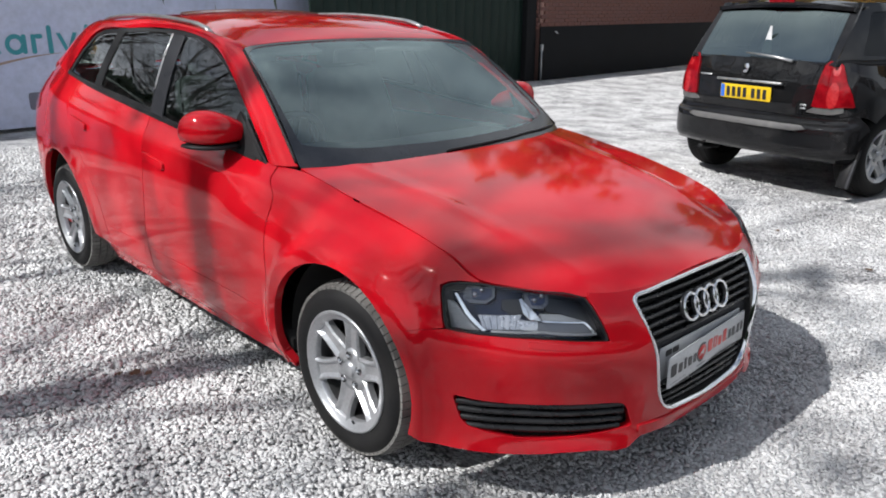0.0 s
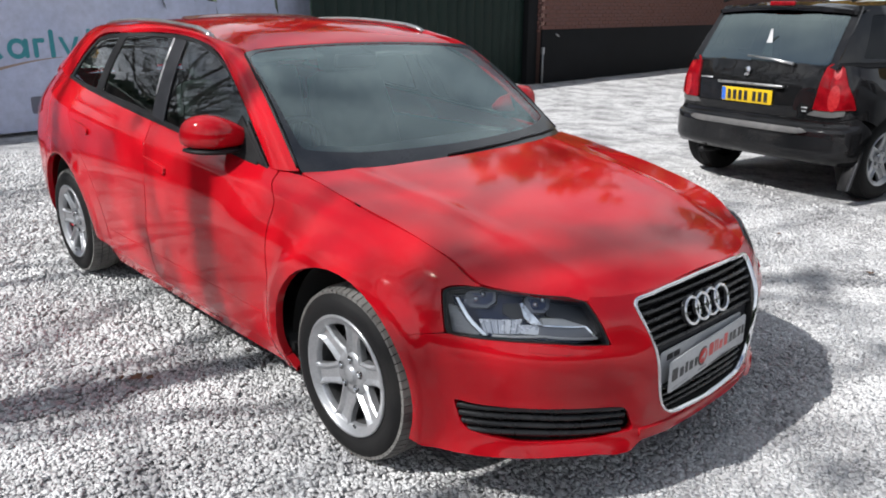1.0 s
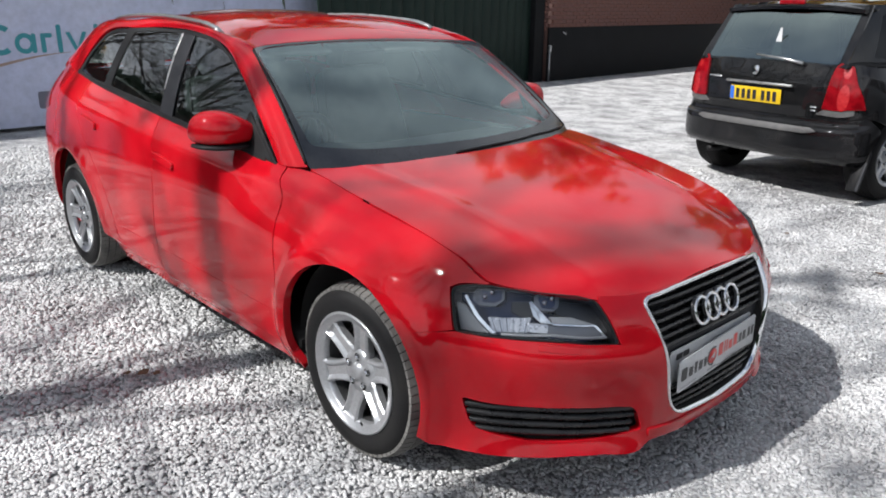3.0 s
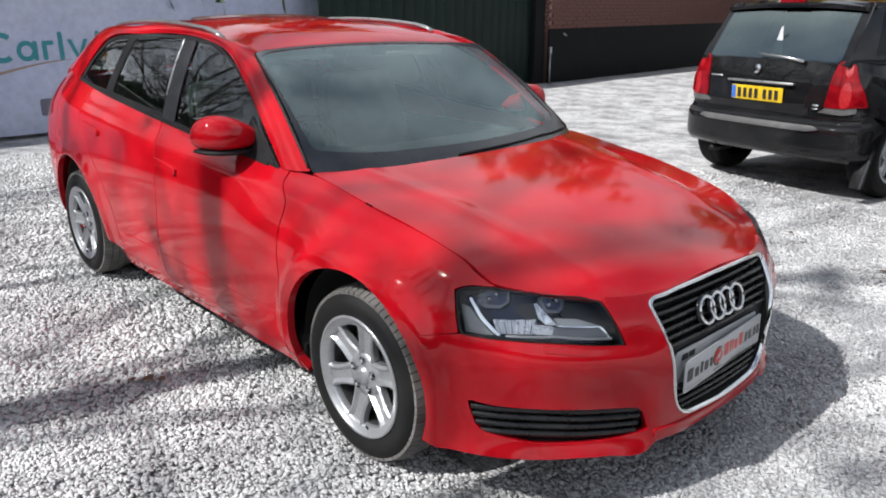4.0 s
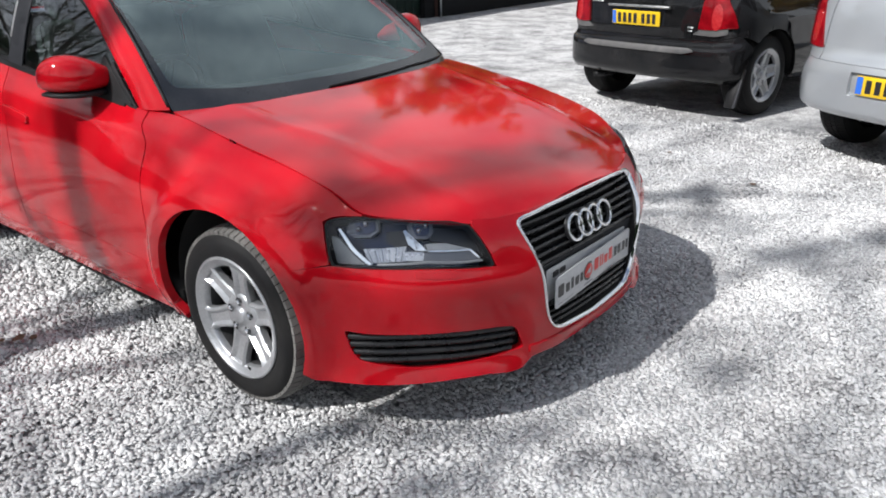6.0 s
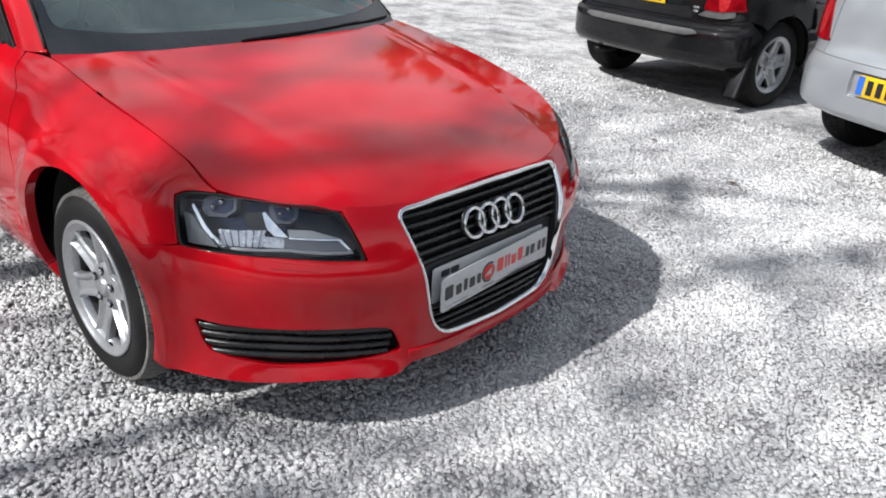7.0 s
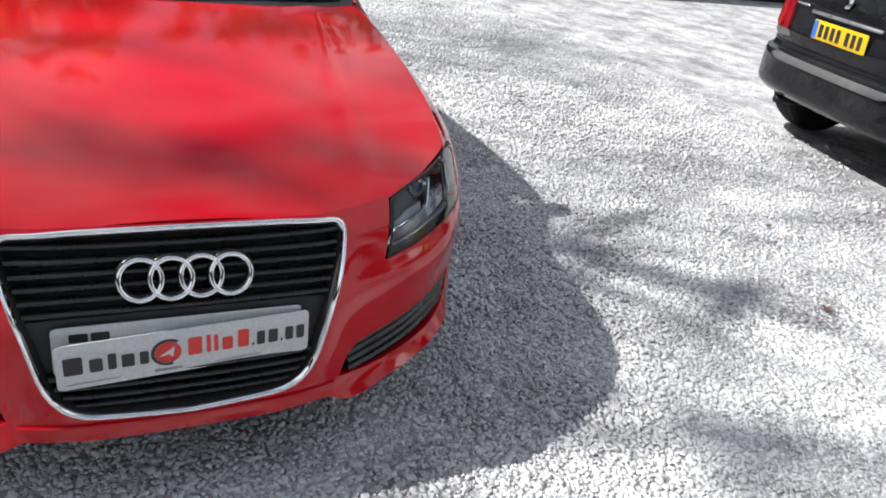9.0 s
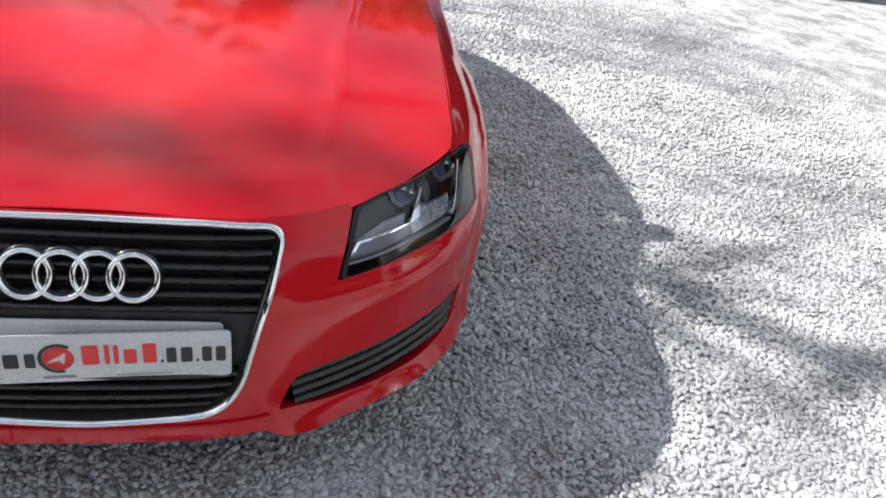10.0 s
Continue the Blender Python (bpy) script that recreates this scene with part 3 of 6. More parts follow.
WALL_Y0, WALL_X, WALL_LEN, PLINTH_UP = 10.0, -8.31, 16.0, 1.04
lean_w = pose(WALL_X, WALL_Y0, 0, 0, 0, 3.2)
wall = new("wall_west")
wall.matrix_basis = lean_w
tagged(wall, "old brown brick wall over a black painted plinth", "wall", kind="structure")
part("wall_core", box((.30, WALL_LEN, PLINTH_UP + 1.21), (-.165, WALL_LEN / 2, (PLINTH_UP + 1.21) / 2)), MORTAR, wall)
part("plinth", box((.05, WALL_LEN, PLINTH_UP), (.0, WALL_LEN / 2, PLINTH_UP / 2), .008), PLINTH, wall, "black painted plinth")
brick_me = []
for mat in BRICK_MATS:
    me = bpy.data.meshes.new("brick")
    b = box((.05, .213, .064), (0, 0, 0), .004, 1)
    b.to_mesh(me)
    b.free()
    me.materials.append(mat)
    brick_me.append(me)
rng = random.Random(4)
upper_v, upper_f = [], []
for c in range(16):
    z = PLINTH_UP + .037 + c * .075
    for k in range(int(WALL_LEN / .225)):
        y = .11 + k * .225 + (.1125 if c % 2 else 0)
        if y > WALL_LEN - .1:
            continue
        dx = rng.uniform(-.004, .004)
        if c < 9 and y < 7.0:
            ob = new("brick", rng.choice(brick_me))
            ob.parent = wall
            ob.matrix_basis = Matrix.Translation((-.002 + dx, y, z)) @ pose(0, 0, 0, rng.uniform(-.6, .6), 0, rng.uniform(-.5, .5))
        else:
            i = len(upper_v)
            x0, x1 = -.02, .021 + dx
            upper_v += [(x, y + a, z + b) for x in (x0, x1) for a, b in ((-.106, -.032), (.106, -.032), (.106, .032), (-.106, .032))]
            upper_f += [(i + 4, i + 5, i + 6, i + 7), (i, i + 4, i + 7, i + 3), (i + 1, i + 2, i + 6, i + 5), (i + 3, i + 7, i + 6, i + 2), (i, i + 1, i + 5, i + 4)]
up = child("brickwork", raw_mesh("brickwork", upper_v, upper_f, smooth=False), BRICK_MATS[0], wall)
tagged(up, kind="stuff")
# coping
part("coping", box((.40, WALL_LEN, .10), (-.15, WALL_LEN / 2, PLINTH_UP + 1.26), .01), MORTAR, wall)
# return of the building towards the gate, its shade painted black, with a chipped brick corner
ret = new("wall_return")
ret.matrix_basis = pose(-8.86, 9.76, 0, 0, 0, 3.2)
tagged(ret, "wall end with its shade painted black and a chipped brick corner", "wall", kind="structure")
part("return_wall", box((1.02, .30, 2.5), (0, 0, 1.25), .006), PLINTH, ret)
for k in range(9):
    zz = PLINTH_UP - .02 + .075 * k
    part("brick", box((.10 + .04 * (k % 2), .06, .064), (.49 - .01 * (k % 3), .16 + .01 * (k % 2), zz), .008, 1), BRICK_MATS[k % 2], ret)

gate = thing("gate", "tall dark green boarded metal gate, closed", "gate", pose(-7.96, 4.4, 0, 0, 0, 5.6))
for k in range(21):
    part("board", box((.03, .2495, 2.55), (.0015 * (k % 2), .13 + k * .25, 1.31), .006, 1), GATE_GREEN, gate)
for z in (.35, 1.3, 2.3):
    part("rail", box((.05, 5.25, .08), (-.05, 2.625, z), .006, 1), GATE_GREEN, gate)
fence = thing("fence", "dark stained close-boarded timber fence behind the banner", "fence", pose(-7.54, -8.0, 0, 0, 0, 5.9))
for k in range(88):
    part("board", box((.022, .146, 2.1 + .01 * (k % 3)), (.004 * (k % 2), .075 + k * .15, 1.06), .003, 1), FENCE_WOOD, fence)

# post by the wall end
post = thing("gate_post", "thin galvanised post with a small bracket", "post", pose(-8.24, 9.99, 0))
part("post", tube([(0, 0, -.05), (0, 0, .64)], .017, 10), STEEL, post)
part("bracket", box((.05, .058, .13), (0, 0, .64), .008), STEEL, post, "grey bracket")
bolt_plate = thing("wall_plate", "small pale metal tie fixed on the plinth", "fixing", pose(-8.29, 10.49, .925, 0, 0, 3.2))
part("tie", box((.02, .11, .03), (0, 0, 0), .006, 2, pose(0, 0, 0, -25, 0, 0)), STEEL, bolt_plate)

# banner
ban = new("banner")
ban.matrix_basis = pose(-7.725, -3.276, 0, 0, 0, 5.9) @ Matrix.Diagonal((1, 1.125, 1.055, 1))
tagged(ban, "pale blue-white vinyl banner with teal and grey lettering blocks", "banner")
bw = 7.72
cloth = lambda y, z: np.stack([.03 + .016 * np.sin(y * 2.1 + z) + .010 * np.sin(y * 5.3 - 2 * z) * z, y, z + .010 * np.sin(y * 1.3)], -1)
panel("cloth", cloth, [(0, .05), (bw - .10, .05), (bw - .02, 1.53), (0, 1.53)], BANNER, ban, step=.12, depth=.004, out=(-5, 3, .7))
TEAL = material("teal_ink", (.03, .23, .27), .5)
SLATE = material("slate_ink", (.13, .13, .17), .5)
OCHRE = material("ochre_ink", (.30, .21, .17), .5)


def on_cloth(name, outline, ink):
    return panel(name, cloth, outline, ink, ban, step=.06, depth=0, lift=.004, out=(-5, 3, .7))


def block(y, z, w, h, ink):
    o = rounded([(y - w / 2, z - h / 2), (y + w / 2, z - h / 2), (y + w / 2, z + h / 2), (y - w / 2, z + h / 2)], .03, 3)
    on_cloth("letter_block", o, ink)


def hoop(y, z, r, thick, ink, a0=0, a1=360):
    """A plain ring or part of one."""
    w = np.radians(np.linspace(a0, a1, 26))
    on_cloth("letter_block", [(y + r * math.cos(a), z + r * 1.1 * math.sin(a)) for a in w] + [(y + (r - thick) * math.cos(a), z + (r - thick) * 1.1 * math.sin(a)) for a in w[::-1]], ink)


hoop(3.11, .985, .145, .052, TEAL, 50, 310)
hoop(3.345, .945, .10, .046, TEAL, 2, 358)
hoop(4.28, .945, .10, .046, TEAL, 2, 358)
for y, z, w, h in ((3.435, .945, .048, .21), (3.53, .945, .050, .21), (3.585, 1.025, .085, .050), (3.70, .985, .050, .31), (4.10, .985, .050, .31)):
    block(y, z, w, h, TEAL)
for lean in (-1, 1):
    on_cloth("letter_block", [(3.88 + lean * .11, 1.055), (3.88 + lean * .065, 1.055), (3.88 - lean * .022, .83), (3.88 + lean * .022, .83)][::lean], TEAL)
for y, w in ((3.50, .20), (3.76, .16), (3.98, .12), (4.18, .17)):
    block(y, .33, w, .19 if w > .18 else .15, SLATE)
sw = [(2.9 + .9 * t, .70 + .14 * math.sin(t * 1.5) ) for t in np.linspace(0, 1, 14)] + [(2.9 + .9 * t, .69 + .145 * math.sin(t * 1.5) - .03 * (1 - t)) for t in np.linspace(1, 0, 14)]
on_cloth("swoosh", sw, OCHRE)
for y in np.arange(.1, bw - .2, .9):
    part("eyelet", tube([(.035 + .016 * math.sin(y * 2.1 + 1.5), y + .012 * math.cos(a), 1.50 + .012 * math.sin(a)) for a in np.linspace(0, 2 * math.pi, 12, endpoint=False)], .003, 5, closed=True, up=(1, 0, 0)), STEEL, ban)
for y in np.arange(-.05, bw + .2, 1.9):
    p = thing("fence_post", "dark square timber post behind the banner", "post", ban.matrix_basis @ pose(-.06, y, 0), group="posts behind the banner")
    part("post", box((.07, .07, 1.62), (-.01, 0, .79), .006), FENCE_WOOD, p)


# ---- the red hatchback ----
red_car = thing("car", "bright red five-door hatchback with chrome grille, parked on gravel", "car")
S_ARCH, S_REAR = at_x(-0.015), at_x(-2.57)


def arch(s0, radius, z0, a0, a1, n=26):
    """Points of a wheel arch in the flank's own s and v, from angle a0 to a1 (degrees, 0 ahead, 90 up)."""
    out = []
    for a in np.linspace(a0, a1, n):
        s, z = s0 - radius * math.cos(radians(a)), z0 + radius * math.sin(radians(a))
        out.append((s, lift_v(s, max(z, 0.05))))
    return out


UV = (1, 0.09)


def soft_loop(pts, radius, n=5):
    """An outline in s and v whose corners are round in metres."""
    return rounded(np.asarray(pts) * UV, radius, n) / UV


LAMP = soft_loop([(1.0, 4.966), (.977, 5.16), (.871, 5.94), (.786, 6.0), (.694, 6.0), (.598, 5.94), (.527, 5.74), (.506, 5.23), (.486, 4.565), (.472, 3.99), (.538, 4.055), (.627, 4.118), (.703, 4.09), (.789, 4.0), (.872, 3.89), (.941, 3.81), (.969, 3.84), (.984, 4.38)], .012, 3)
INTAKE = soft_loop([(.943, 1.92), (.88, 1.88), (.793, 1.885), (.607, 1.925), (.452, 1.86), (.405, 1.79), (.385, 1.62), (.358, .93), (.449, .875), (.607, .865), (.732, .835), (.839, .92), (.898, 1.01), (.920, 1.24)], .014, 3)
GRILLE = soft_loop([(-.372, 5.74), (-.20, 5.85), (0, 5.88), (.20, 5.85), (.372, 5.74), (.335, 4.2), (.264, 1.24), (0, 1.08), (-.264, 1.24), (-.335, 4.2)], [.045, .02, .02, .02, .045, .02, .085, .02, .085, .02], 7)
flip_s = lambda o: [(-s, v) for s, v in o][::-1]

front_arch = arch(S_ARCH, .363, .314, -16, 208)
rear_arch = arch(S_REAR, .385, .316, -20, 205)
# where the front arch meets the bumper seam
seam = min(range(len(front_arch)), key=lambda k: abs(front_arch[k][1] - 3.05) + (0 if front_arch[k][0] < S_ARCH else 9))


def run_along(points, n=40):
    """A smooth line through (s, v) points."""
    p = np.array(points, float)
    t = np.r_[0, np.cumsum(np.linalg.norm(np.diff(p * UV, axis=0), axis=1))]
    return [tuple(q) for q in hermite(t, p, np.linspace(0, t[-1], n))]


half = [(0, .02), (.2, .06), (.29, .30), (.33, .34), (.375, .10), (.43, .16), (.50, .34), (.6, .40), (.78, .36), (.95, .30), (1.03, .26), front_arch[0]] + front_arch[1:seam + 1] + [(.972, 3.82)]
bumper_top = [(.966, 3.79), (.872, 3.845), (.789, 3.955), (.703, 4.045), (.627, 4.073), (.538, 4.01), (.464, 3.94), (.479, 4.565), (.499, 5.23), (.518, 5.74), (.512, 5.93), (.44, 5.97), (.375, 5.99), (.2, 6.0)]
outline = half[:-1] + bumper_top
outline = outline + [(-s, v) for s, v in outline[::-1]]
bumper = panel("front_bumper", body, outline, RED, red_car, holes=[GRILLE, INTAKE, flip_s(INTAKE)], stretch=UV, step=.02, depth=.03)

panel("bumper_lip", body, [(s, .66) for s in np.linspace(-.34, .34, 14)] + [(s, .92) for s in np.linspace(.34, -.34, 14)], RED, red_car, "rounded ledge under the grille", stretch=UV, step=.02, depth=.012, lift=.009, edge=.006)
# front wings
SHUT = run_along([(1.900, 5.95), (1.893, 5.42), (1.824, 4.6), (1.824, 3.0), (1.856, 1.7), (1.862, .80)], 24)
wing = front_arch[seam:] + [(1.80, .75)] + [(s - .0035, v) for s, v in SHUT[::-1]] + [(1.75, 5.945), (1.6, 5.945), (1.4, 5.945), (1.2, 5.945), (1.05, 5.945), (.965, 5.945), (.895, 5.945), (.882, 5.97), (.880, 5.93), (.983, 5.19), (1.007, 4.97), (.991, 4.38), (.975, 3.83)]
DOORLINE = .78
SHUT_B = run_along([(2.880, 6), (2.822, 4.35), (2.832, 3.5), (2.880, 2.2), (2.889, DOORLINE)], 24)
SHUT_C = run_along([(3.76, 6), (3.80, 5.3), (3.74, 4.5), (3.60, 3.75), (3.485, 3.0), (3.42, 2.2), (3.40, DOORLINE)], 24)
shift = lambda line, d: [(s + d, v) for s, v in line]
front_door = [(s + .0035, v) for s, v in SHUT] + [(s, DOORLINE) for s in np.linspace(1.9, 2.86, 12)] + shift(SHUT_B[::-1], -.0035) + [(s, 6.0) for s in np.linspace(2.8, 1.95, 12)]
rear_door = shift(SHUT_B, .0035) + [(s, DOORLINE) for s in np.linspace(2.92, 3.38, 8)] + shift(SHUT_C[::-1], -.0035) + [(s, 6.0) for s in np.linspace(3.7, 2.92, 10)]
S_TAIL = at_x(-3.05)
quarter = shift(SHUT_C, .0035) + [(3.44, .75)] + rear_arch[2:] + [(s, .4) for s in (4.05, 4.3, S_TAIL)] + [(S_TAIL, 6), (4.3, 6), (4.1, 6), (3.9, 6)]
sill = [(s, 0) for s in np.linspace(1.80, 3.45, 20)] + [(3.45, DOORLINE - .04)] + [(s, DOORLINE - .04) for s in np.linspace(3.4, 1.86, 20)] + [(1.80, DOORLINE - .06)]
for fn in (body, mirrored(body)):
    panel("front_wing", fn, wing, RED, red_car, stretch=UV, step=.02, depth=.03, edge=.0018)
    door = panel("front_door", fn, front_door, RED, red_car, stretch=UV, step=.025, edge=.0018)
    door2 = panel("rear_door", fn, rear_door, RED, red_car, stretch=UV, step=.025, edge=.0018)
    panel("rear_quarter_panel", fn, quarter, RED, red_car, stretch=UV, step=.03, depth=.03, edge=.0018)
    # dark strips behind the door gaps stand in for their shade
    for line in (SHUT, SHUT_B, SHUT_C):
        panel("door_seal", fn, shift(line, -.012) + shift(line[::-1], .012), DARK_INSIDE, red_car, "dark strip backing the door gap, for its shade", stretch=UV, step=.03, depth=0, lift=-.009)
    panel("sill", fn, sill, RED, red_car, stretch=UV, step=.03)
    # bonnet gap: its shade is this dark strip laid underneath
    panel("bonnet_seal", fn, [(s, 5.82) for s in np.linspace(.93, 1.86, 18)] + [(s, 6.0) for s in np.linspace(1.86, .93, 18)], DARK_INSIDE, red_car, "dark strip backing the bonnet's gap, for its shade", stretch=UV, step=.03, depth=0, lift=-.010)
    for ob, s0, v0 in ((door, 2.715, 4.52), (door2, 3.60, 4.70)):
        # pull handle over its scoop
        grip = lambda u, v, s0=s0, v0=v0, fn=fn: fn(s0 + u, v0 + v + 0.5 * u)
        pull = rounded([(-.105, -.07), (.105, -.07), (.105, .13), (-.105, .13)], .04)
        panel("door_handle", grip, pull, RED, ob, stretch=UV, step=.012, depth=.016, lift=.014, edge=.006)
    # rub line low on the doors
    for ob, a, b in ((door, 1.90, 2.86), (door2, 2.93, 3.36)):
        crease = [(s, 1.55 + .06 * math.sin(s)) for s in np.linspace(a, b, 16)] + [(s, 1.80 + .06 * math.sin(s)) for s in np.linspace(b, a, 16)]
        panel("door_crease", fn, crease, RED, ob, stretch=UV, step=.03, depth=.003, lift=.0015, edge=.0015)

tail_s = np.linspace(S_TAIL + .004, ARC_END - .001, 16)
for fn in (body, mirrored(body)):
    panel("rear_bumper", fn, [(s, .4) for s in tail_s] + [(s, 3.2) for s in tail_s[::-1]], RED, red_car, stretch=UV, step=.04)
    panel("tailgate_skin", fn, [(s, 3.25) for s in tail_s] + [(s, 6) for s in tail_s[::-1]], RED, red_car, stretch=UV, step=.04)
    panel("tail_lamp", fn, rounded([(S_TAIL - .12, 4.6), (S_TAIL + .16, 4.3), (S_TAIL + .16, 5.6), (S_TAIL - .05, 5.7)], .03), RED_LENS, red_car, "red tail lamp", stretch=UV, step=.03, depth=.02, lift=.004)

# bonnet: front edge from the grille round the lamps, shut lines, cowl
shut_line = body(np.array((.885, .93, 1.0, 1.08, 1.16, 1.25, 1.34, 1.43, 1.52, 1.61, 1.70, 1.76)), np.full(12, 5.985))
right_edge = [(.756, .30), (.742, .366), (.687, .472), (.652, .522), (.602, .588), (.545, .642), (.506, .678)] + [(float(p[0]), float(-p[1]) - .0035) for p in shut_line] + [(-.385, .722)]
cowl = [(-.352, .655), (-.318, .57), (-.280, .40), (-.262, .2), (-.256, 0)]
edge_r = right_edge + cowl
bon = [(x, -y) for x, y in edge_r] + [(x, y) for x, y in edge_r[::-1][1:]] + [(.766, .15), (.769, 0), (.766, -.15)]
panel("bonnet", bonnet, bon, RED, red_car, step=.025, depth=.010, edge=.0018, out=(0, 0, -3))
# sealed tray under the cowl
tray = lambda u, v: np.stack([-.22 - .30 * v - .12 * np.abs(u) ** 2, u * .72, .878 + .012 * v + .012 * np.abs(u) ** 2], -1)
panel("cowl_tray", tray, [(-1, 0), (1, 0), (1, 1), (-1, 1)], TRIM, red_car, step=.06, depth=0, out=(-.4, 0, -3))

# roof with a tilted glass sunroof, side bands, screen
roof_line = [(-1.075, 0), (-1.068, .2), (-1.05, .38), (-1.015, .52), (-.968, .598), (-1.15, .587), (-1.4, .578), (-1.85, .568), (-2.3, .556), (-2.9, .536), (-3.05, .2)]
roof_line = [(x, -y) for x, y in roof_line] + [(x, y) for x, y in roof_line[::-1][:-1]]
panel("roof", roof, roof_line, RED, red_car, step=.035, depth=.02, out=(-1.8, 0, 0), edge=.004)
lid = lambda x, y: roof(x, y) + np.stack([np.zeros_like(x), np.zeros_like(x), .004 + np.clip((-x - 1.86) * .15, 0, .012)], -1)
lid_line = rounded([(-1.86, -.40), (-1.86, .40), (-1.94, .40), (-1.94, -.40)], .05)
panel("sunroof", lid, lid_line, material("sunroof_glass", (.10, .010, .012), .25, coat=.5), red_car, "dark tinted sunroof panel raised a little", step=.04, depth=.014, out=(-1.8, 0, 0))
for fn in (cant, mirrored(cant)):
    panel("roof_side", fn, [(u, 0) for u in np.linspace(0, 1, 60)] + [(u, 1) for u in np.linspace(1, 0, 60)], RED, red_car, stretch=(2.6, .2), step=.02, depth=.015, out=(-1.6, 0, .9))
panel("windscreen", screen, rounded([(-.985, .0), (.985, .0), (.985, .985), (-.985, .985)], .06), SCREEN_GLASS, red_car, "tinted windscreen reflecting cloud", stretch=(.66, .75), step=.04, depth=0, out=(-1.6, 0, .5))
red_car.children[-1].visible_shadow = False
# black border of the screen
outer = rounded([(-.992, -.03), (.992, -.03), (.992, .995), (-.992, .995)], .04)
inner = rounded([(-.93, .135), (-.60, .098), (0, .085), (.60, .098), (.93, .135), (.972, .93), (.75, .972), (0, .980), (-.75, .972), (-.972, .93)], .06)
panel("screen_border", screen, outer, FRIT, red_car, "black windscreen border", holes=[inner], stretch=(.66, .75), step=.03, depth=0, lift=.0025, out=(-1.6, 0, .5))

# dull seal between the screen and its pillars
for side in (-1, 1):
    line = cubic([0, .5, 1], EDGE[:3] * (1, side, 1), np.linspace(.02, .98, 16))
    part("screen_seal", tube([tuple(p + (.002, side * .002, .001)) for p in line], .0055, 8), TRIM, red_car, "black screen seal")
# side windows
DLO = [(-.53, .905), (-.77, 1.098), (-.99, 1.245), (-1.18, 1.313), (-1.31, 1.340), (-1.45, 1.349), (-1.80, 1.351), (-2.07, 1.342), (-2.24, 1.328), (-2.325, 1.308), (-2.46, 1.213), (-2.60, 1.096), (-2.2, 1.060), (-1.7, 1.014), (-1.2, .971), (-.85, .944)]
PANES = [[(-.72, 1.075), (-.79, 1.125), (-.98, 1.230), (-1.108, 1.280), (-1.286, 1.324), (-1.43, 1.334), (-1.362, .998), (-1.197, .981), (-.83, .954), (-.70, .960)],
         [(-1.51, 1.337), (-1.80, 1.338), (-2.000, 1.328), (-2.085, 1.066), (-1.75, 1.040), (-1.48, 1.019)],
         [(-2.075, 1.324), (-2.22, 1.316), (-2.315, 1.297), (-2.44, 1.213), (-2.555, 1.104), (-2.45, 1.090), (-2.165, 1.072)]]
def spread_out(poly, d):
    """An outline with every corner moved outwards by about d."""
    p = np.array(poly)
    c = p.mean(0)
    return [tuple(q + (q - c) / np.abs(q - c).max() * d) for q in p]


for fn, side in ((glass, -1), (mirrored(glass), 1)):
    panel("window_trim", fn, rounded(DLO, .015, 3), TRIM, red_car, "matt black window surround", holes=[rounded(p, .02, 3) for p in PANES], step=.035, depth=.012, lift=-.002)
    for p in PANES:
        c = np.mean(p, 0)
        grown = spread_out(p, .008)
        panel("side_window", fn, rounded(grown, .02, 3), SIDE_GLASS, red_car, "tinted side window", step=.05, depth=0, lift=-.006)
        red_car.children[-1].visible_shadow = False
    # glossy pillar cover between the doors, with its bright edge
    panel("pillar_cover", fn, [(-1.385, 1.326), (-1.492, 1.331), (-1.466, 1.004), (-1.352, .994)], GREY_TRIM, red_car, "grey pillar cover", step=.04, depth=.006, lift=.003)
    panel("pillar_edge", fn, [(-1.489, 1.331), (-1.499, 1.331), (-1.476, 1.10), (-1.471, 1.10)], SATIN, red_car, "bright edge strip", step=.03, depth=.004, lift=.0065)
    # belt seal
    belt = [(x, z - .004) for x, z in [(-.60, .918), (-.85, .940), (-1.2, .967), (-1.7, 1.010), (-2.2, 1.056), (-2.59, 1.098)]]
    panel("belt_seal", fn, belt + [(x, z + .017) for x, z in belt[::-1]], TRIM, red_car, "black belt seal", step=.03, depth=.006, lift=.004)

# rear screen
back = lambda u, v: np.stack([-2.99 - .24 * v, u * (.46 + .08 * v), 1.295 - .24 * v + .03 * (1 - u**2)], -1)
panel("rear_window", back, [(-1, 0), (1, 0), (1, 1), (-1, 1)], SIDE_GLASS, red_car, "tinted rear window", step=.06, depth=0, stretch=(.55, .4))
red_car.children[-1].visible_shadow = False
# tailgate frame round the rear screen
for side in (-1, 1):
    inner_line = np.array([(-2.985, .455, 1.315), (-3.11, .50, 1.19), (-3.235, .545, 1.06)])
    outer_line = np.array([(-2.74, .556, 1.330), (-3.00, .665, 1.137), (-3.24, .60, 1.075)])
    gate_side = lambda u, v, side=side: (cubic([0, .5, 1], inner_line, u) * (1 - np.asarray(v))[..., None] + cubic([0, .5, 1], outer_line, u) * np.asarray(v)[..., None]) * np.array([1, side, 1])
    panel("tailgate_frame", gate_side, [(0, 0), (1, 0), (1, 1), (.5, 1), (0, 1)], RED, red_car, stretch=(.4, .15), step=.04, depth=.01, out=(-1.6, 0, .6))
shelf = lambda u, v: np.stack([-3.22 - .06 * np.asarray(v), u * .60, 1.062 - .004 * v], -1)
panel("tailgate_ledge", shelf, [(-1, 0), (1, 0), (1, 1), (-1, 1)], RED, red_car, step=.06, depth=.01, out=(-2, 0, 0), stretch=(.6, .1))
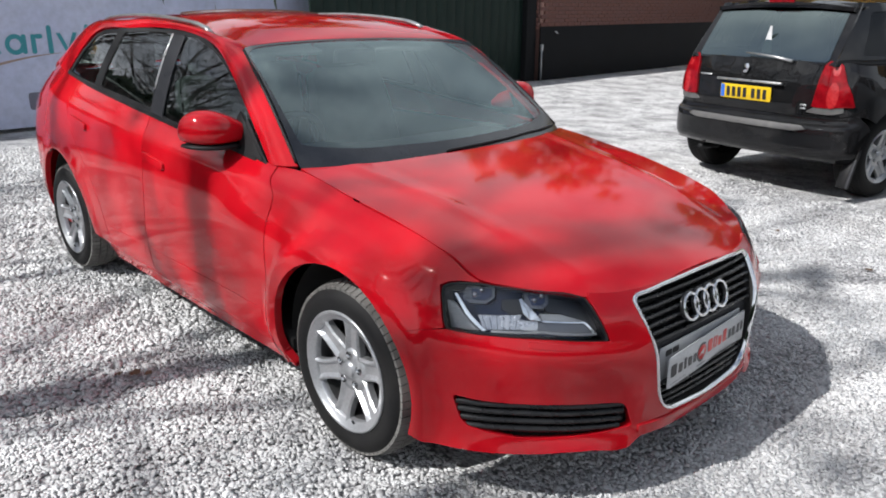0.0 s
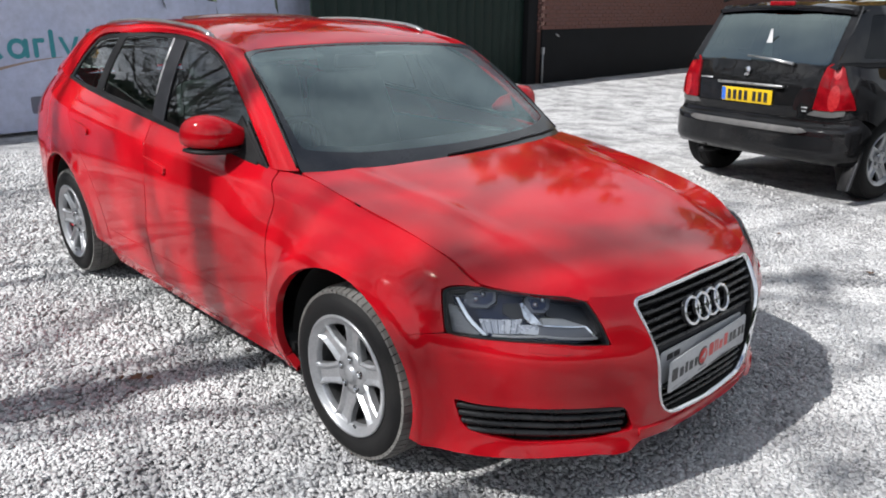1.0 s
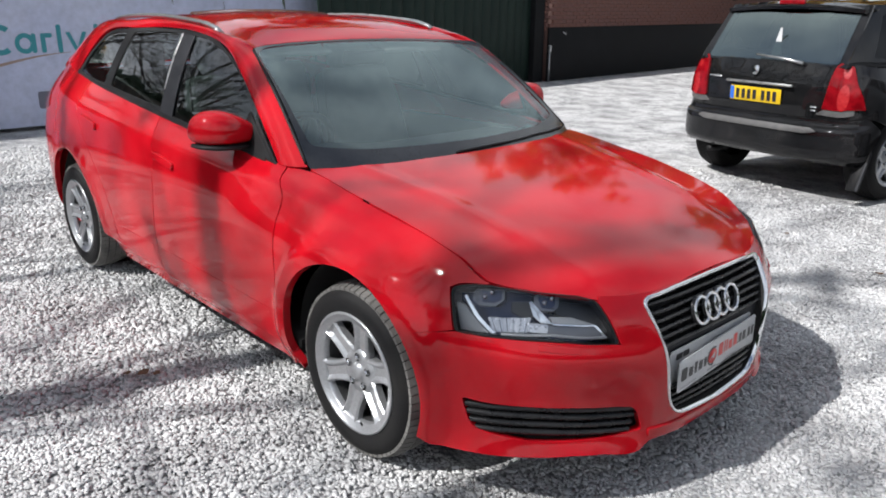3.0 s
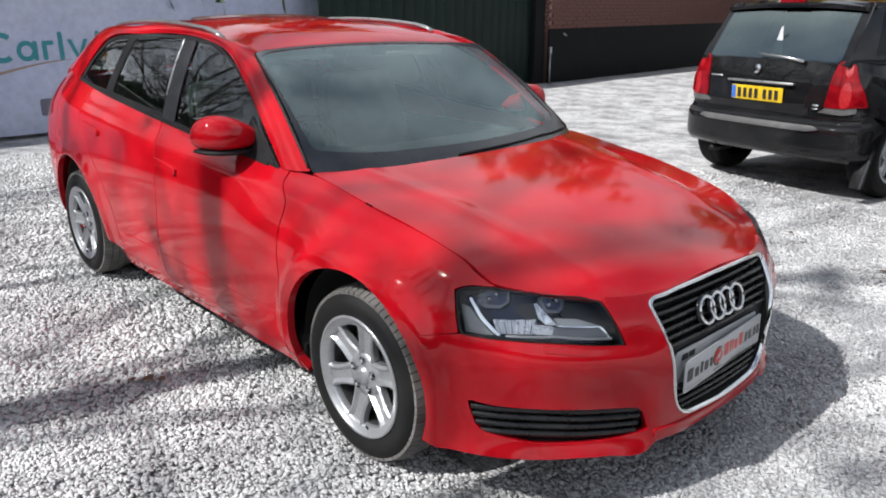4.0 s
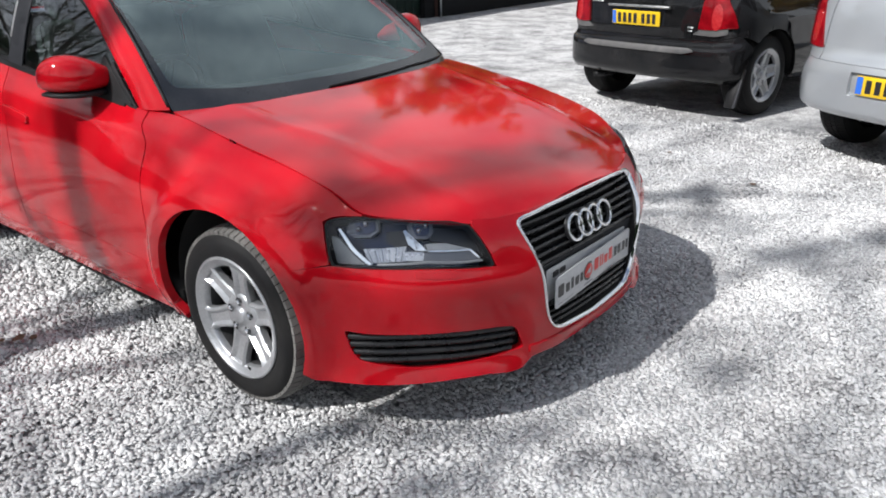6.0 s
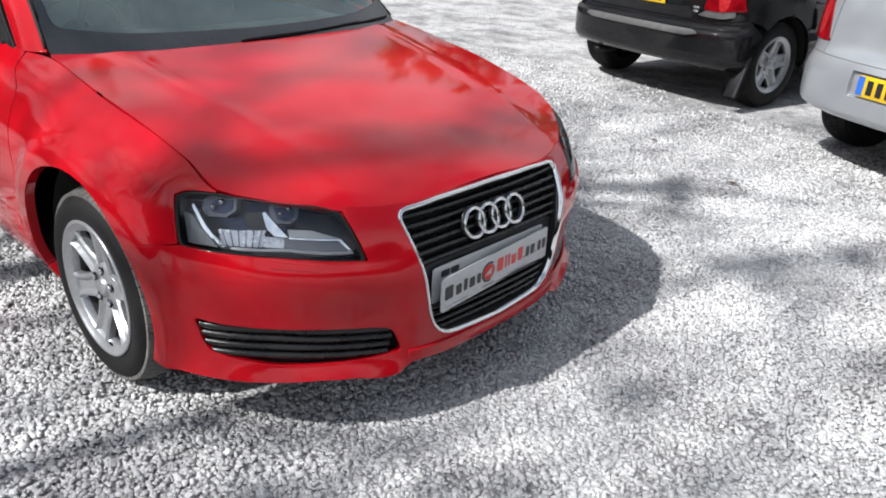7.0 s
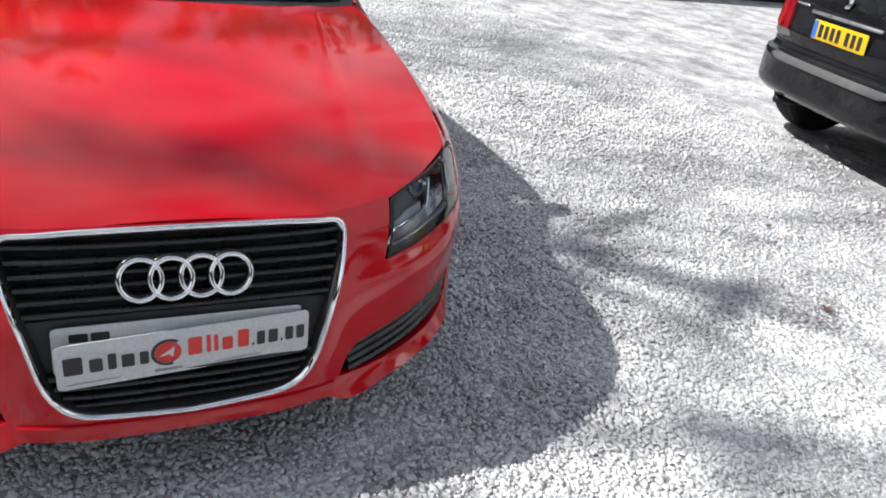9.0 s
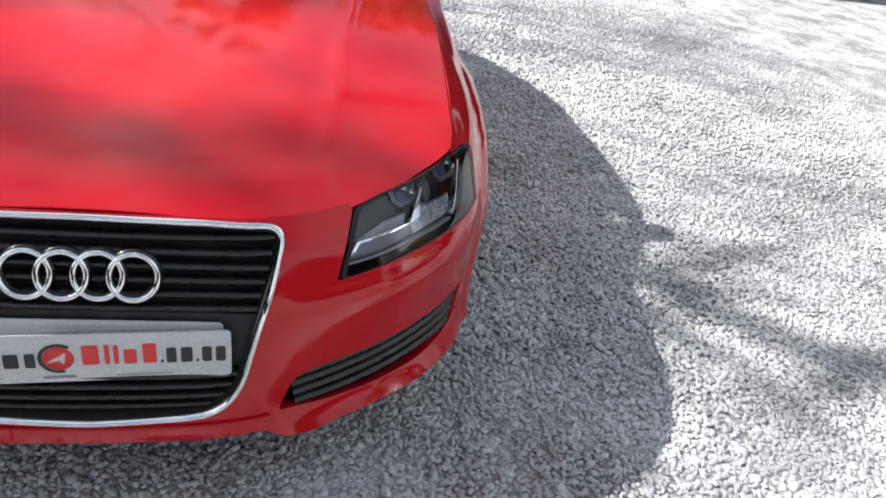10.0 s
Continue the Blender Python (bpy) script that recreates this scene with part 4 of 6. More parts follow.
# roof rails
for side in (-1, 1):
    xs = np.linspace(-1.225, -2.49, 40)
    rise = np.clip(np.minimum((-1.225 - xs) / .14, (xs + 2.49) / .14), 0, 1) ** .5
    e = cubic(-EDGE[2:8, 0], EDGE[2:8], -xs)
    pts = [(x, side * (e[k, 1] + .012), e[k, 2] + .000 + .021 * rise[k]) for k, x in enumerate(xs)]
    part("roof_rail", tube(pts, .014, 10, flat=.75), SATIN, red_car, "satin aluminium roof rail")

# ---- grille, rings, plates ----
grille = child("grille", raw_mesh("grille", *[q for q in sheet(body, GRILLE, stretch=UV, step=.03, depth=0, lift=-.055)]), DARK_INSIDE, red_car, "black grille in a chrome surround")


def ring_band(fn, loop, width, rise, prof=None):
    """A rounded bead along a closed loop on a surface."""
    loop = dense(np.asarray(loop) * UV, .012)
    a, b = np.roll(loop, 1, 0), np.roll(loop, -1, 0)
    t = b - a
    nrm = np.stack([t[:, 1], -t[:, 0]], 1)
    nrm /= np.linalg.norm(nrm, axis=1, keepdims=True)
    verts, faces, m = [], [], len(loop)
    prof = prof or [(-width, -.02), (-width, 0), (-width * .6, rise), (width * .1, rise * 1.05), (width * .7, rise * .5), (width, -.008)]
    broad = 1 + .8 * np.clip((loop[:, 1] / UV[1] - 5.3) / .3, 0, 1)[:, None]
    for off, h in prof:
        uv = (loop + nrm * off * broad) / UV
        p = fn(uv[:, 0], uv[:, 1])
        nn = surf_normals(fn, uv)
        if (nn[:, 0].mean()) < 0:
            nn = -nn
        verts += list(p + nn * h)
    for k in range(len(prof) - 1):
        faces += [(k * m + i, k * m + (i + 1) % m, (k + 1) * m + (i + 1) % m, (k + 1) * m + i) for i in range(m)]
    return raw_mesh("frame", verts, faces)


frame_me = ring_band(body, GRILLE, .0052, .008)
child("grille_frame", frame_me, CHROME, grille, "chrome grille surround")
child("grille_wall", ring_band(body, GRILLE, .0064, 0, [(.0055, -.004), (.0055, -.058)]), DARK_INSIDE, grille)


def grille_half(z, margin=.012):
    """Half width of the grille opening at the height z."""
    g = np.array(GRILLE)
    p = body(g[:, 0], g[:, 1])
    p = p[p[:, 1] < 0]
    o = np.argsort(p[:, 2])
    return float(np.interp(z, p[o, 2], -p[o, 1])) - margin


def nose_x(y, z):
    s = np.interp(abs(y), PLAN[:8, 1], _arc[len(PLAN) - 1:len(PLAN) + 7])
    return float(body(np.array([s]), np.array([lift_v(s, z)]))[0, 0])


for z in (.632, .607, .582, .557, .532, .507, .362, .337, .312, .289):
    w = grille_half(z)
    ys = np.linspace(-w, w, 21)
    verts, faces = [], []
    for y in ys:
        x = min(nose_x(y, z) - .012, .804 - .30 * (z - .566) - .05 * y * y)
        verts += [(x - .03, y, z + .002), (x - .004, y, z + .0075), (x, y, z + .003), (x - .003, y, z - .003), (x - .03, y, z - .005)]
    for k in range(20):
        faces += [(k * 5 + j, k * 5 + j + 1, k * 5 + j + 6, k * 5 + j + 5) for j in range(4)]
    child("slat", raw_mesh("slat", verts, faces), GRILLE_BLACK, grille)
# plate carrier
zs = (.492, .372)
hold = [(-grille_half(zs[0]), zs[0]), (grille_half(zs[0]), zs[0]), (grille_half(zs[1]), zs[1]), (-grille_half(zs[1]), zs[1])]
carrier = lambda y, z: np.stack([np.minimum(np.vectorize(nose_x)(y, z) - .004, .806), y, z], -1)
panel("plate_carrier", carrier, hold, GREY_TRIM, grille, "dark grey plate carrier", step=.05, depth=.02, out=(0, 0, .43))
# four linked rings
for k in range(4):
    y = -.0885 + .059 * k
    pts = [(.812 + .002 * (k % 2) - .30 * .041 * math.sin(a), y + .041 * math.cos(a), .572 + .040 * math.sin(a)) for a in np.linspace(0, 2 * math.pi, 40, endpoint=False)]
    part("ring", tube(pts, .0056, 8, closed=True, up=(1, 0, .3)), CHROME, grille, "chrome badge ring")
    back_pts = [(p[0] - .010, p[1], p[2]) for p in pts]
    part("ring_seat", tube(back_pts, .0075, 6, closed=True, up=(1, 0, .3)), GRILLE_BLACK, grille)


def plate_at(name, face, centre, tilt, lean, width=.52, height=.111, label="", turn=0.0):
    """A number plate: a bowed sheet with rounded corners; returns the plate and a place on its face for marks."""
    m = Matrix.Translation(centre) @ pose(0, 0, 0, 90, 0, 90 + turn) @ pose(0, 0, 0, lean, 0, tilt)
    o = rounded([(-width / 2, -height / 2), (width / 2, -height / 2), (width / 2, height / 2), (-width / 2, height / 2)], .012)
    return part(name, extruded(o, .004, m, .0007), face, grille, label), m


def mark(parent, m, x, y, w, h, ink, name="mark", z=.0045, r=.004):
    o = rounded([(x - w / 2, y - h / 2), (x + w / 2, y - h / 2), (x + w / 2, y + h / 2), (x - w / 2, y + h / 2)], min(r, w * .4, h * .4), 3)
    return part(name, extruded(o, .0006, m @ Matrix.Translation((0, 0, z))), ink, parent, smooth=False)


XP = .8125
old, mo = plate_at("number_plate", WHITE_PLATE, (XP, -.008, .424), 0, 0, width=.50, label="white plate mostly covered by another")
for x, y in ((-.20, .030), (-.16, .030)):
    mark(old, mo, x, y, .035, .02, INK)
mark(old, mo, -.245, 0, .008, .008, SATIN, "screw")
sign, ms = plate_at("dealer_plate", WHITE_PLATE, (XP + .022, .002, .412), 1.6, 0, turn=2.2, width=.512, height=.105, label="white dealer plate with dark and red blocks")
# its lettering as plain blocks, a roundel between
def word(x, sizes, ink, base, gap):
    """A row of plain blocks standing for a word, on one base line."""
    for w, h in sizes:
        mark(sign, ms, x + w / 2, base + h / 2, w * .80, h, ink)
        x += w + gap


word(-.246, ((.044, .041), (.031, .031), (.020, .038), (.031, .031), (.022, .031)), INK, -.018, .0045)
word(-.008, ((.036, .043), (.011, .044), (.011, .042), (.028, .032), (.030, .044)), INK_RED, -.015, .0045)
word(.129, ((.006, .007), (.022, .034), (.026, .034), (.006, .007), (.022, .034), (.022, .034)), INK, -.016, .003)
disc = [(-.044 + .0265 * math.cos(a), .001 + .0255 * math.sin(a)) for a in np.linspace(0, 2 * math.pi, 28, endpoint=False)]
part("roundel", extruded(disc, .0005, ms @ Matrix.Translation((0, 0, .0045))), INK_RED, sign, "red roundel")
arc = [(-.044 + .0345 * math.cos(a), .001 + .0325 * math.sin(a)) for a in np.linspace(.9, 5.0, 22)]
arc += [(-.044 + .0275 * math.cos(a), .001 + .0265 * math.sin(a)) for a in np.linspace(5.0, .9, 22)]
part("roundel_arc", extruded(arc, .0005, ms @ Matrix.Translation((0, 0, .0045))), INK, sign, smooth=False)
dart = [(-.065, -.008), (-.031, .014), (-.035, -.012), (-.043, -.003)]
part("roundel_dart", extruded(dart, .0004, ms @ Matrix.Translation((0, 0, .0052))), WHITE_PLATE, sign, smooth=False)
for w, x0 in ((.10, -.19), (.055, -.045), (.10, .10)):
    mark(sign, ms, x0, -.0405, w, .0016 if w > .06 else .006, INK_GREY, r=.0005)

# ---- bumper intakes ----
for fn, loop in ((body, INTAKE), (mirrored(body), INTAKE)):
    well = panel("lower_intake", fn, loop, DARK_INSIDE, red_car, "black slatted lower intake", stretch=UV, step=.03, depth=0, lift=-.045)
    lp = dense(np.asarray(loop) * UV, .02) / UV
    top = fn(lp[:, 0], lp[:, 1])
    nn = surf_normals(fn, lp)
    nn *= np.sign(((top - np.array((-.5, 0, .3))) * nn).sum())
    n = len(lp)
    child("intake_wall", raw_mesh("intake_wall", list(top - nn * .004) + list(top - nn * .05), [(i, (i + 1) % n, n + (i + 1) % n, n + i) for i in range(n)]), TRIM, well)
    for k, f in enumerate((-.05, .18, .42, .65, .88)):
        ss = np.linspace(.40 - .02 * f, .925 + .01 * f, 24)
        vv = np.array([1.02 + (2.02 - 1.02) * f + .10 * math.sin((q - .4) / .52 * math.pi) for q in ss])
        verts, faces = [], []
        for off, dv in ((-.045, .10), (-.010, .13), (-.005, .02), (-.010, -.07), (-.045, -.08)):
            uv = np.stack([ss, vv + dv * .8], 1)
            p, q = fn(uv[:, 0], uv[:, 1]), surf_normals(fn, uv)
            q *= np.sign(((p - np.array((-.5, 0, .3))) * q).sum())
            verts += list(p + q * off)
        m = len(ss)
        for j in range(4):
            faces += [(j * m + i, j * m + i + 1, (j + 1) * m + i + 1, (j + 1) * m + i) for i in range(m - 1)]
        child("slat", raw_mesh("slat", verts, faces), GRILLE_BLACK, well)

# ---- headlamps ----
LAMP_DARK = varied("lamp_housing", [(.006, .0065, .008), (.012, .012, .015)], 14.0, (.25, .4))
# the blue of the lamp back stands for sky reflected in the lens
LAMP_BACK = varied("lamp_back", [(.028, .038, .080), (.052, .068, .125)], 10.0, (.16, .28), .5)
PALE_BEZEL = varied("pale_bezel", [(.26, .27, .28), (.34, .35, .36)], 14.0, (.3, .42), .2)
RIB = varied("lamp_reflector", [(.42, .44, .49), (.64, .65, .68)], 30.0, (.20, .34), .6)
LAMP_GREY = varied("lamp_bezel", [(.11, .115, .135), (.17, .175, .195)], 14.0, (.22, .36), .5)
for fn, side in ((body, -1), (mirrored(body), 1)):
    lamp = panel("headlamp", fn, LAMP, LENS, red_car, "clear headlamp with chrome reflectors", stretch=UV, step=.02, depth=.006, lift=-.002)
    lamp.visible_shadow = False
    c = np.array(LAMP).mean(0)
    shrink = lambda k: [tuple(c + (np.array(q) - c) * k) for q in LAMP]
    back_pts = shrink(1.0)
    panel("housing", fn, back_pts, LAMP_BACK, lamp, "dark lamp housing tinted blue for reflected sky", stretch=UV, step=.03, depth=0, lift=-.085)
    lp = dense(np.asarray(LAMP) * UV, .02) / UV
    top, nn = fn(lp[:, 0], lp[:, 1]), surf_normals(fn, lp)
    nn *= np.sign(((top - np.array((-.5, 0, .3))) * nn).sum())
    n = len(lp)
    child("housing_wall", raw_mesh("housing_wall", list(top - nn * .005) + list(top - nn * .087), [(i, (i + 1) % n, n + (i + 1) % n, n + i) for i in range(n)]), LAMP_DARK, lamp)
    # black edge of the lens
    ring_in = shrink(.962)
    panel("lens_edge", fn, LAMP, TRIM, lamp, "black lens edge", holes=[ring_in], stretch=UV, step=.02, depth=0, lift=.0006)

    inset = dict(stretch=UV, step=.015)
    # black inner fields of the housing
    for field in ([(.655, 5.80), (.52, 5.74), (.482, 4.50), (.496, 4.36), (.517, 4.87), (.602, 5.20), (.655, 5.24)], [(.806, 5.43), (.752, 5.61), (.728, 5.01), (.77, 4.84), (.806, 4.97)]):
        panel("black_field", fn, rounded(np.array(field), .01, 3), LAMP_DARK, lamp, "black inner field", depth=.01, lift=-.042, **inset)
    # two clear projectors: a frosted box, its dark throat and a bulb
    for box_line, throat, label in (([(.932, 5.35), (.919, 5.59), (.833, 5.97), (.831, 5.44), (.857, 5.02), (.909, 4.82), (.933, 4.91)], [(.910, 5.48), (.843, 5.82), (.842, 5.45), (.861, 5.16), (.901, 5.0)], "dipped-beam projector"),
                                    ([(.734, 5.86), (.721, 5.96), (.641, 5.98), (.646, 5.59), (.669, 5.32), (.708, 5.29), (.727, 5.47)], [(.719, 5.84), (.657, 5.88), (.660, 5.61), (.679, 5.44), (.704, 5.44)], "main-beam projector")):
        pod = panel("projector", fn, rounded(np.array(box_line), .012), LAMP_GREY, lamp, "grey " + label, depth=.03, lift=-.034, **inset)
        panel("throat", fn, rounded(np.array(throat), .012), LAMP_BACK, pod, depth=.004, lift=-.031, **inset)
        c0 = np.mean(throat, 0)
        at = fn(c0[:1], c0[1:])[0]
        out_way = Vector((.85, side * .45, .2)).normalized()
        for k, (du, dz) in enumerate(((.010, .006), (-.008, -.006))):
            bulb = lathe([(.001, .010), (.007, .008), (.008, .002), (.005, -.006)], 14, "z")
            bmesh.ops.transform(bulb, matrix=Matrix.Translation(Vector(at) - out_way * .026 + Vector((du * .6, side * -du, dz))) @ out_way.to_track_quat("Z", "Y").to_matrix().to_4x4(), verts=bulb.verts)
            part("bulb", bulb, CHROME, pod, "chrome bulb cap")
    # two chrome blades, sweeping down and inwards
    for blade in ([(.960, 4.93), (.953, 4.98), (.908, 4.53), (.848, 4.07), (.857, 4.01), (.916, 4.44)], [(.749, 5.57), (.742, 5.62), (.704, 5.13), (.677, 4.79), (.712, 4.77), (.735, 4.99)]):
        panel("chrome_blade", fn, rounded(np.array(blade), .006, 3), CHROME, lamp, "chrome blade", depth=.012, lift=-.022, **inset)
    panel("side_bezel", fn, rounded(np.array([(.983, 4.63), (.954, 4.63), (.919, 4.37), (.872, 4.01), (.960, 3.91)]), .012), PALE_BEZEL, lamp, "pale grey side bezel", depth=.01, lift=-.026, **inset)
    # ribbed turn-signal reflector, its bright end plate and the long light bar
    for k in range(12):
        t0, t1 = k / 12, (k + .78) / 12
        low_line, high_line = lambda t: (.858 - .107 * t, 4.095 + .215 * t), lambda t: (.878 - .139 * t, 4.52 + .38 * t)
        panel("reflector_rib", fn, [low_line(t0), low_line(t1), high_line(t1), high_line(t0)], RIB, lamp, "bright reflector rib", stretch=UV, step=.012, depth=.010, lift=-.036 - .004 * (k % 2))
    panel("end_plate", fn, rounded(np.array([(.751, 4.66), (.687, 4.75), (.688, 4.40), (.751, 4.33)]), .008), RIB, lamp, "bright end plate", depth=.012, lift=-.032, **inset)
    panel("light_bar", fn, rounded(np.array([(.685, 4.71), (.530, 4.80), (.505, 4.34), (.686, 4.38)]), .012), LAMP_GREY, lamp, "grey light bar", depth=.03, lift=-.031, **inset)
    panel("bar_top", fn, rounded(np.array([(.676, 5.06), (.606, 5.15), (.527, 4.86), (.671, 4.81)]), .01), PALE_BEZEL, lamp, "pale top of the light bar", depth=.02, lift=-.035, **inset)
    panel("chrome_strip", fn, rounded(np.array([(.673, 4.795), (.612, 4.83), (.53, 4.85), (.499, 4.33), (.505, 4.34), (.536, 4.80), (.613, 4.78), (.673, 4.745)]), .003, 2), CHROME, lamp, "chrome strip", depth=.012, lift=-.025, **inset)
    panel("lower_strip", fn, rounded(np.array([(.831, 4.10), (.676, 4.365), (.50, 4.32), (.50, 4.27), (.676, 4.315), (.831, 4.05)]), .003, 2), PALE_BEZEL, lamp, "pale lower strip", depth=.012, lift=-.020, **inset)
    # washer cover under the lamp
    panel("washer_cover", fn, rounded([(.60, 3.62), (.72, 3.66), (.72, 3.92), (.60, 3.88)], .02), RED, red_car, stretch=UV, step=.015, depth=.004, lift=.0025, edge=.002)

# ---- door mirrors ----
for side in (-1, 1):
    mirror = new("door_mirror")
    mirror.parent = red_car
    bm = bmesh.new()
    bmesh.ops.create_icosphere(bm, subdivisions=4, radius=1.0)
    for v in bm.verts:
        # a squared-off shell: flat to the rear, flat below, falling towards the arm
        x, y, z = (math.copysign(abs(c) ** .78, c) for c in v.co)
        fall = .5 * (1 - y)
        thin = 1 - .74 * max(0, -y) ** 1.4
        v.co = (x * (.094 if x > 0 else .045) * (1 - .25 * max(0, -y)) - .035 * max(0, y) ** 2, side * y * (.112 if y > 0 else .178), z * ((.096 - .022 * fall * fall if z > 0 else .040) - .004 * fall) * (thin if z > 0 else 1) - .006 * fall)
    bmesh.ops.recalc_face_normals(bm, faces=bm.faces)
    bmesh.ops.transform(bm, matrix=Matrix.Translation((-.785, side * .852, 1.000)), verts=bm.verts)
    part("mirror_cap", bm, RED, mirror)
    foot = bmesh.new()
    bmesh.ops.create_icosphere(foot, subdivisions=3, radius=1.0)
    for v in foot.verts:
        x, y, z = (math.copysign(abs(c) ** .78, c) for c in v.co)
        v.co = (x * (.095 if x > 0 else .042) - .035 * max(0, y) ** 2, side * y * .108, z * .014 - .006 * .5 * (1 - y))
    bmesh.ops.transform(foot, matrix=Matrix.Translation((-.785, side * .850, .9585)), verts=foot.verts)
    arm = tube([(-.785, side * .80, .957), (-.765, side * .77, .953), (-.745, side * .742, .950)], [.018, .022, .028], 10, flat=.6)
    part("mirror_base", merge(foot, arm), TRIM, mirror, "black mirror base and arm")
    gl = lathe([(.001, 0), (1.0, 0)], 28, "z")
    bmesh.ops.transform(gl, matrix=Matrix.Translation((-.834, side * .854, 1.009)) @ pose(0, 0, 0, 0, -90, 0) @ Matrix.Diagonal((.06, .092, 1, 1)), verts=gl.verts)
    part("mirror_glass", gl, MIRROR, mirror, "mirror glass")
    # triangular sail panel in front of the door window
    fn = glass if side < 0 else mirrored(glass)
    panel("sail_panel", fn, [(-.56, .918), (-.765, 1.072), (-.80, .958), (-.70, .938)], TRIM, mirror, "black sail panel", step=.03, depth=.008, lift=.002)

# ---- wipers ----
for y0, y1, x1 in ((-.10, .40, -.47), (.62, .30, -.455)):
    u0, u1 = y0 / .685, y1 / .685
    p = [screen(np.array([u0 + (u1 - u0) * t]), np.array([.012 + .022 * t]))[0] + (.0, 0, .008) for t in np.linspace(0, 1, 10)]
    part("wiper", tube(p, [.0055] * 5 + [.0035] * 5, 6), TRIM, red_car, "black wiper arm and blade")


# ---- wheels ----
def wheel(name, spokes=6, rim_mat=None, big=.316, rim=.222, twist=0.0, spoke_w=.040, style="broad"):
    w = new(name)
    h = .100
    tyre = lathe([(rim - .006, -h), (rim + .004, -h - .003), (rim + .022, -h - .008), (rim + .045, -h - .012), (big - .030, -h - .006), (big - .014, -h + .010), (big - .005, -h + .024), (big, -h + .045),
                  (big + .001, 0), (big, h - .045), (big - .005, h - .024), (big - .014, h - .010), (big - .030, h + .006), (rim + .02, h + .008), (rim - .006, h)], 96)
    part("tyre", tyre, RUBBER, w, "black tyre with dusty tread")
    # tread blocks in ribs
    blocks = bmesh.new()
    n = 66
    for j, (y0, y1, off) in enumerate(((-.094, -.052, 0), (-.046, -.010, .5), (-.005, .030, .2), (.036, .088, .6))):
        for k in range(n):
            a0, a1 = (k + off + .07) * 2 * math.pi / n, (k + off + .93) * 2 * math.pi / n
            sk = .02 if j in (0, 3) else .03
            vs = []
            for r in (big - .010, big + .006):
                for y, d in ((y0, 0), (y1, sk)):
                    edge_drop = .013 if (abs(y) > .08) else 0
                    for a in (a0 + d, a1 + d):
                        rr = r - edge_drop
                        vs.append(blocks.verts.new((math.cos(a) * rr, y, math.sin(a) * rr)))
            for f in ((4, 5, 7, 6), (0, 1, 5, 4), (2, 6, 7, 3), (0, 4, 6, 2), (1, 3, 7, 5)):
                blocks.faces.new([vs[i] for i in f])
    bmesh.ops.recalc_face_normals(blocks, faces=blocks.faces)
    part("tread", blocks, TREAD, w, "dusty grey tread blocks", smooth=False)
    mat = rim_mat or ALLOY
    barrel = lathe([(rim, -h + .002), (rim + .003, -h - .006), (rim - .004, -h - .010), (rim - .009, -h - .007), (rim - .013, -h + .000), (rim - .030, -h + .004), (rim - .034, -h + .010), (rim - .036, -h + .030)], 72)
    part("rim", barrel, mat, w, "silver alloy rim")
    part("rim_well", lathe([(rim - .036, -h + .030), (rim - .038, -h + .04), (rim - .034, .06), (rim - .02, h)], 60), BARREL, w, "dull silver rim barrel")
    face = bmesh.new()
    for k in range(spokes):
        a = 2 * math.pi * k / spokes + twist
        m = Matrix.Rotation(-a, 4, "Y")
        secs = []
        for r, hw, y, t in ((.030, spoke_w * .70, -h + .030, .03), (.060, spoke_w * 1.10, -h + .027, .032), (.085, spoke_w * 1.08, -h + .023, .03), (.108, spoke_w * .98, -h + .019, .03), (.138, spoke_w * .92, -h + .014, .03), (.168, spoke_w * .98, -h + .009, .028), (rim - .030, spoke_w * 1.22, -h + .005, .026), (rim - .012, spoke_w * 1.70, -h + .002, .024)):
            ring = []
            for xx, yy in ((-1, t), (-1, .005), (-.84, -.002), (-.70, -.002), (-.40, .010), (.40, .010), (.70, -.002), (.84, -.002), (1, .005), (1, t)):
                ring.append(face.verts.new(m @ Vector((r, y + yy, xx * hw))))
            secs.append(ring)
        for p, q in zip(secs, secs[1:]):
            for i in range(9):
                face.faces.new((p[i], p[i + 1], q[i + 1], q[i]))
    bmesh.ops.recalc_face_normals(face, faces=face.faces)
    part("spokes", face, mat, w, "broad alloy spokes", smooth=False)
    hub = lathe([(.001, -h + .012), (.026, -h + .012), (.029, -h + .016), (.031, -h + .024), (.05, -h + .022), (.078, -h + .026), (.085, -h + .04), (.085, -h + .07)], 40)
    part("hub", hub, mat, w, "alloy hub")
    for k in range(5):
        a = 2 * math.pi * k / 5 + .3
        bolt = lathe([(.001, -.014), (.0075, -.014), (.0085, -.008), (.0085, .01)], 6)
        bmesh.ops.translate(bolt, vec=(math.cos(a) * .056, -h + .026, math.sin(a) * .056), verts=bolt.verts)
        part("wheel_bolt", bolt, CHROME, w)
        well = lathe([(.015, -.0015), (.013, .0), (.012, .004)], 14)
        bmesh.ops.translate(well, vec=(math.cos(a) * .056, -h + .021, math.sin(a) * .056), verts=well.verts)
        part("bolt_well", well, DARK_INSIDE, w)
    valve = tube([(math.cos(-1.35) * (rim - .026), -h + .006, math.sin(-1.35) * (rim - .026)), (math.cos(-1.35) * (rim - .040), -h - .002, math.sin(-1.35) * (rim - .040))], .004, 6)
    part("valve", valve, RUBBER, w, "black tyre valve")
    disc_bm = lathe([(.07, -.03), (.145, -.03), (.145, -.012), (.07, -.012)], 48)
    part("brake_disc", disc_bm, DISC, w, "dark steel brake disc")
    drum = lathe([(.001, .0), (.15, .0), (rim - .03, .01), (rim - .03, .08)], 40)
    part("wheel_back", drum, DARK_INSIDE, w)
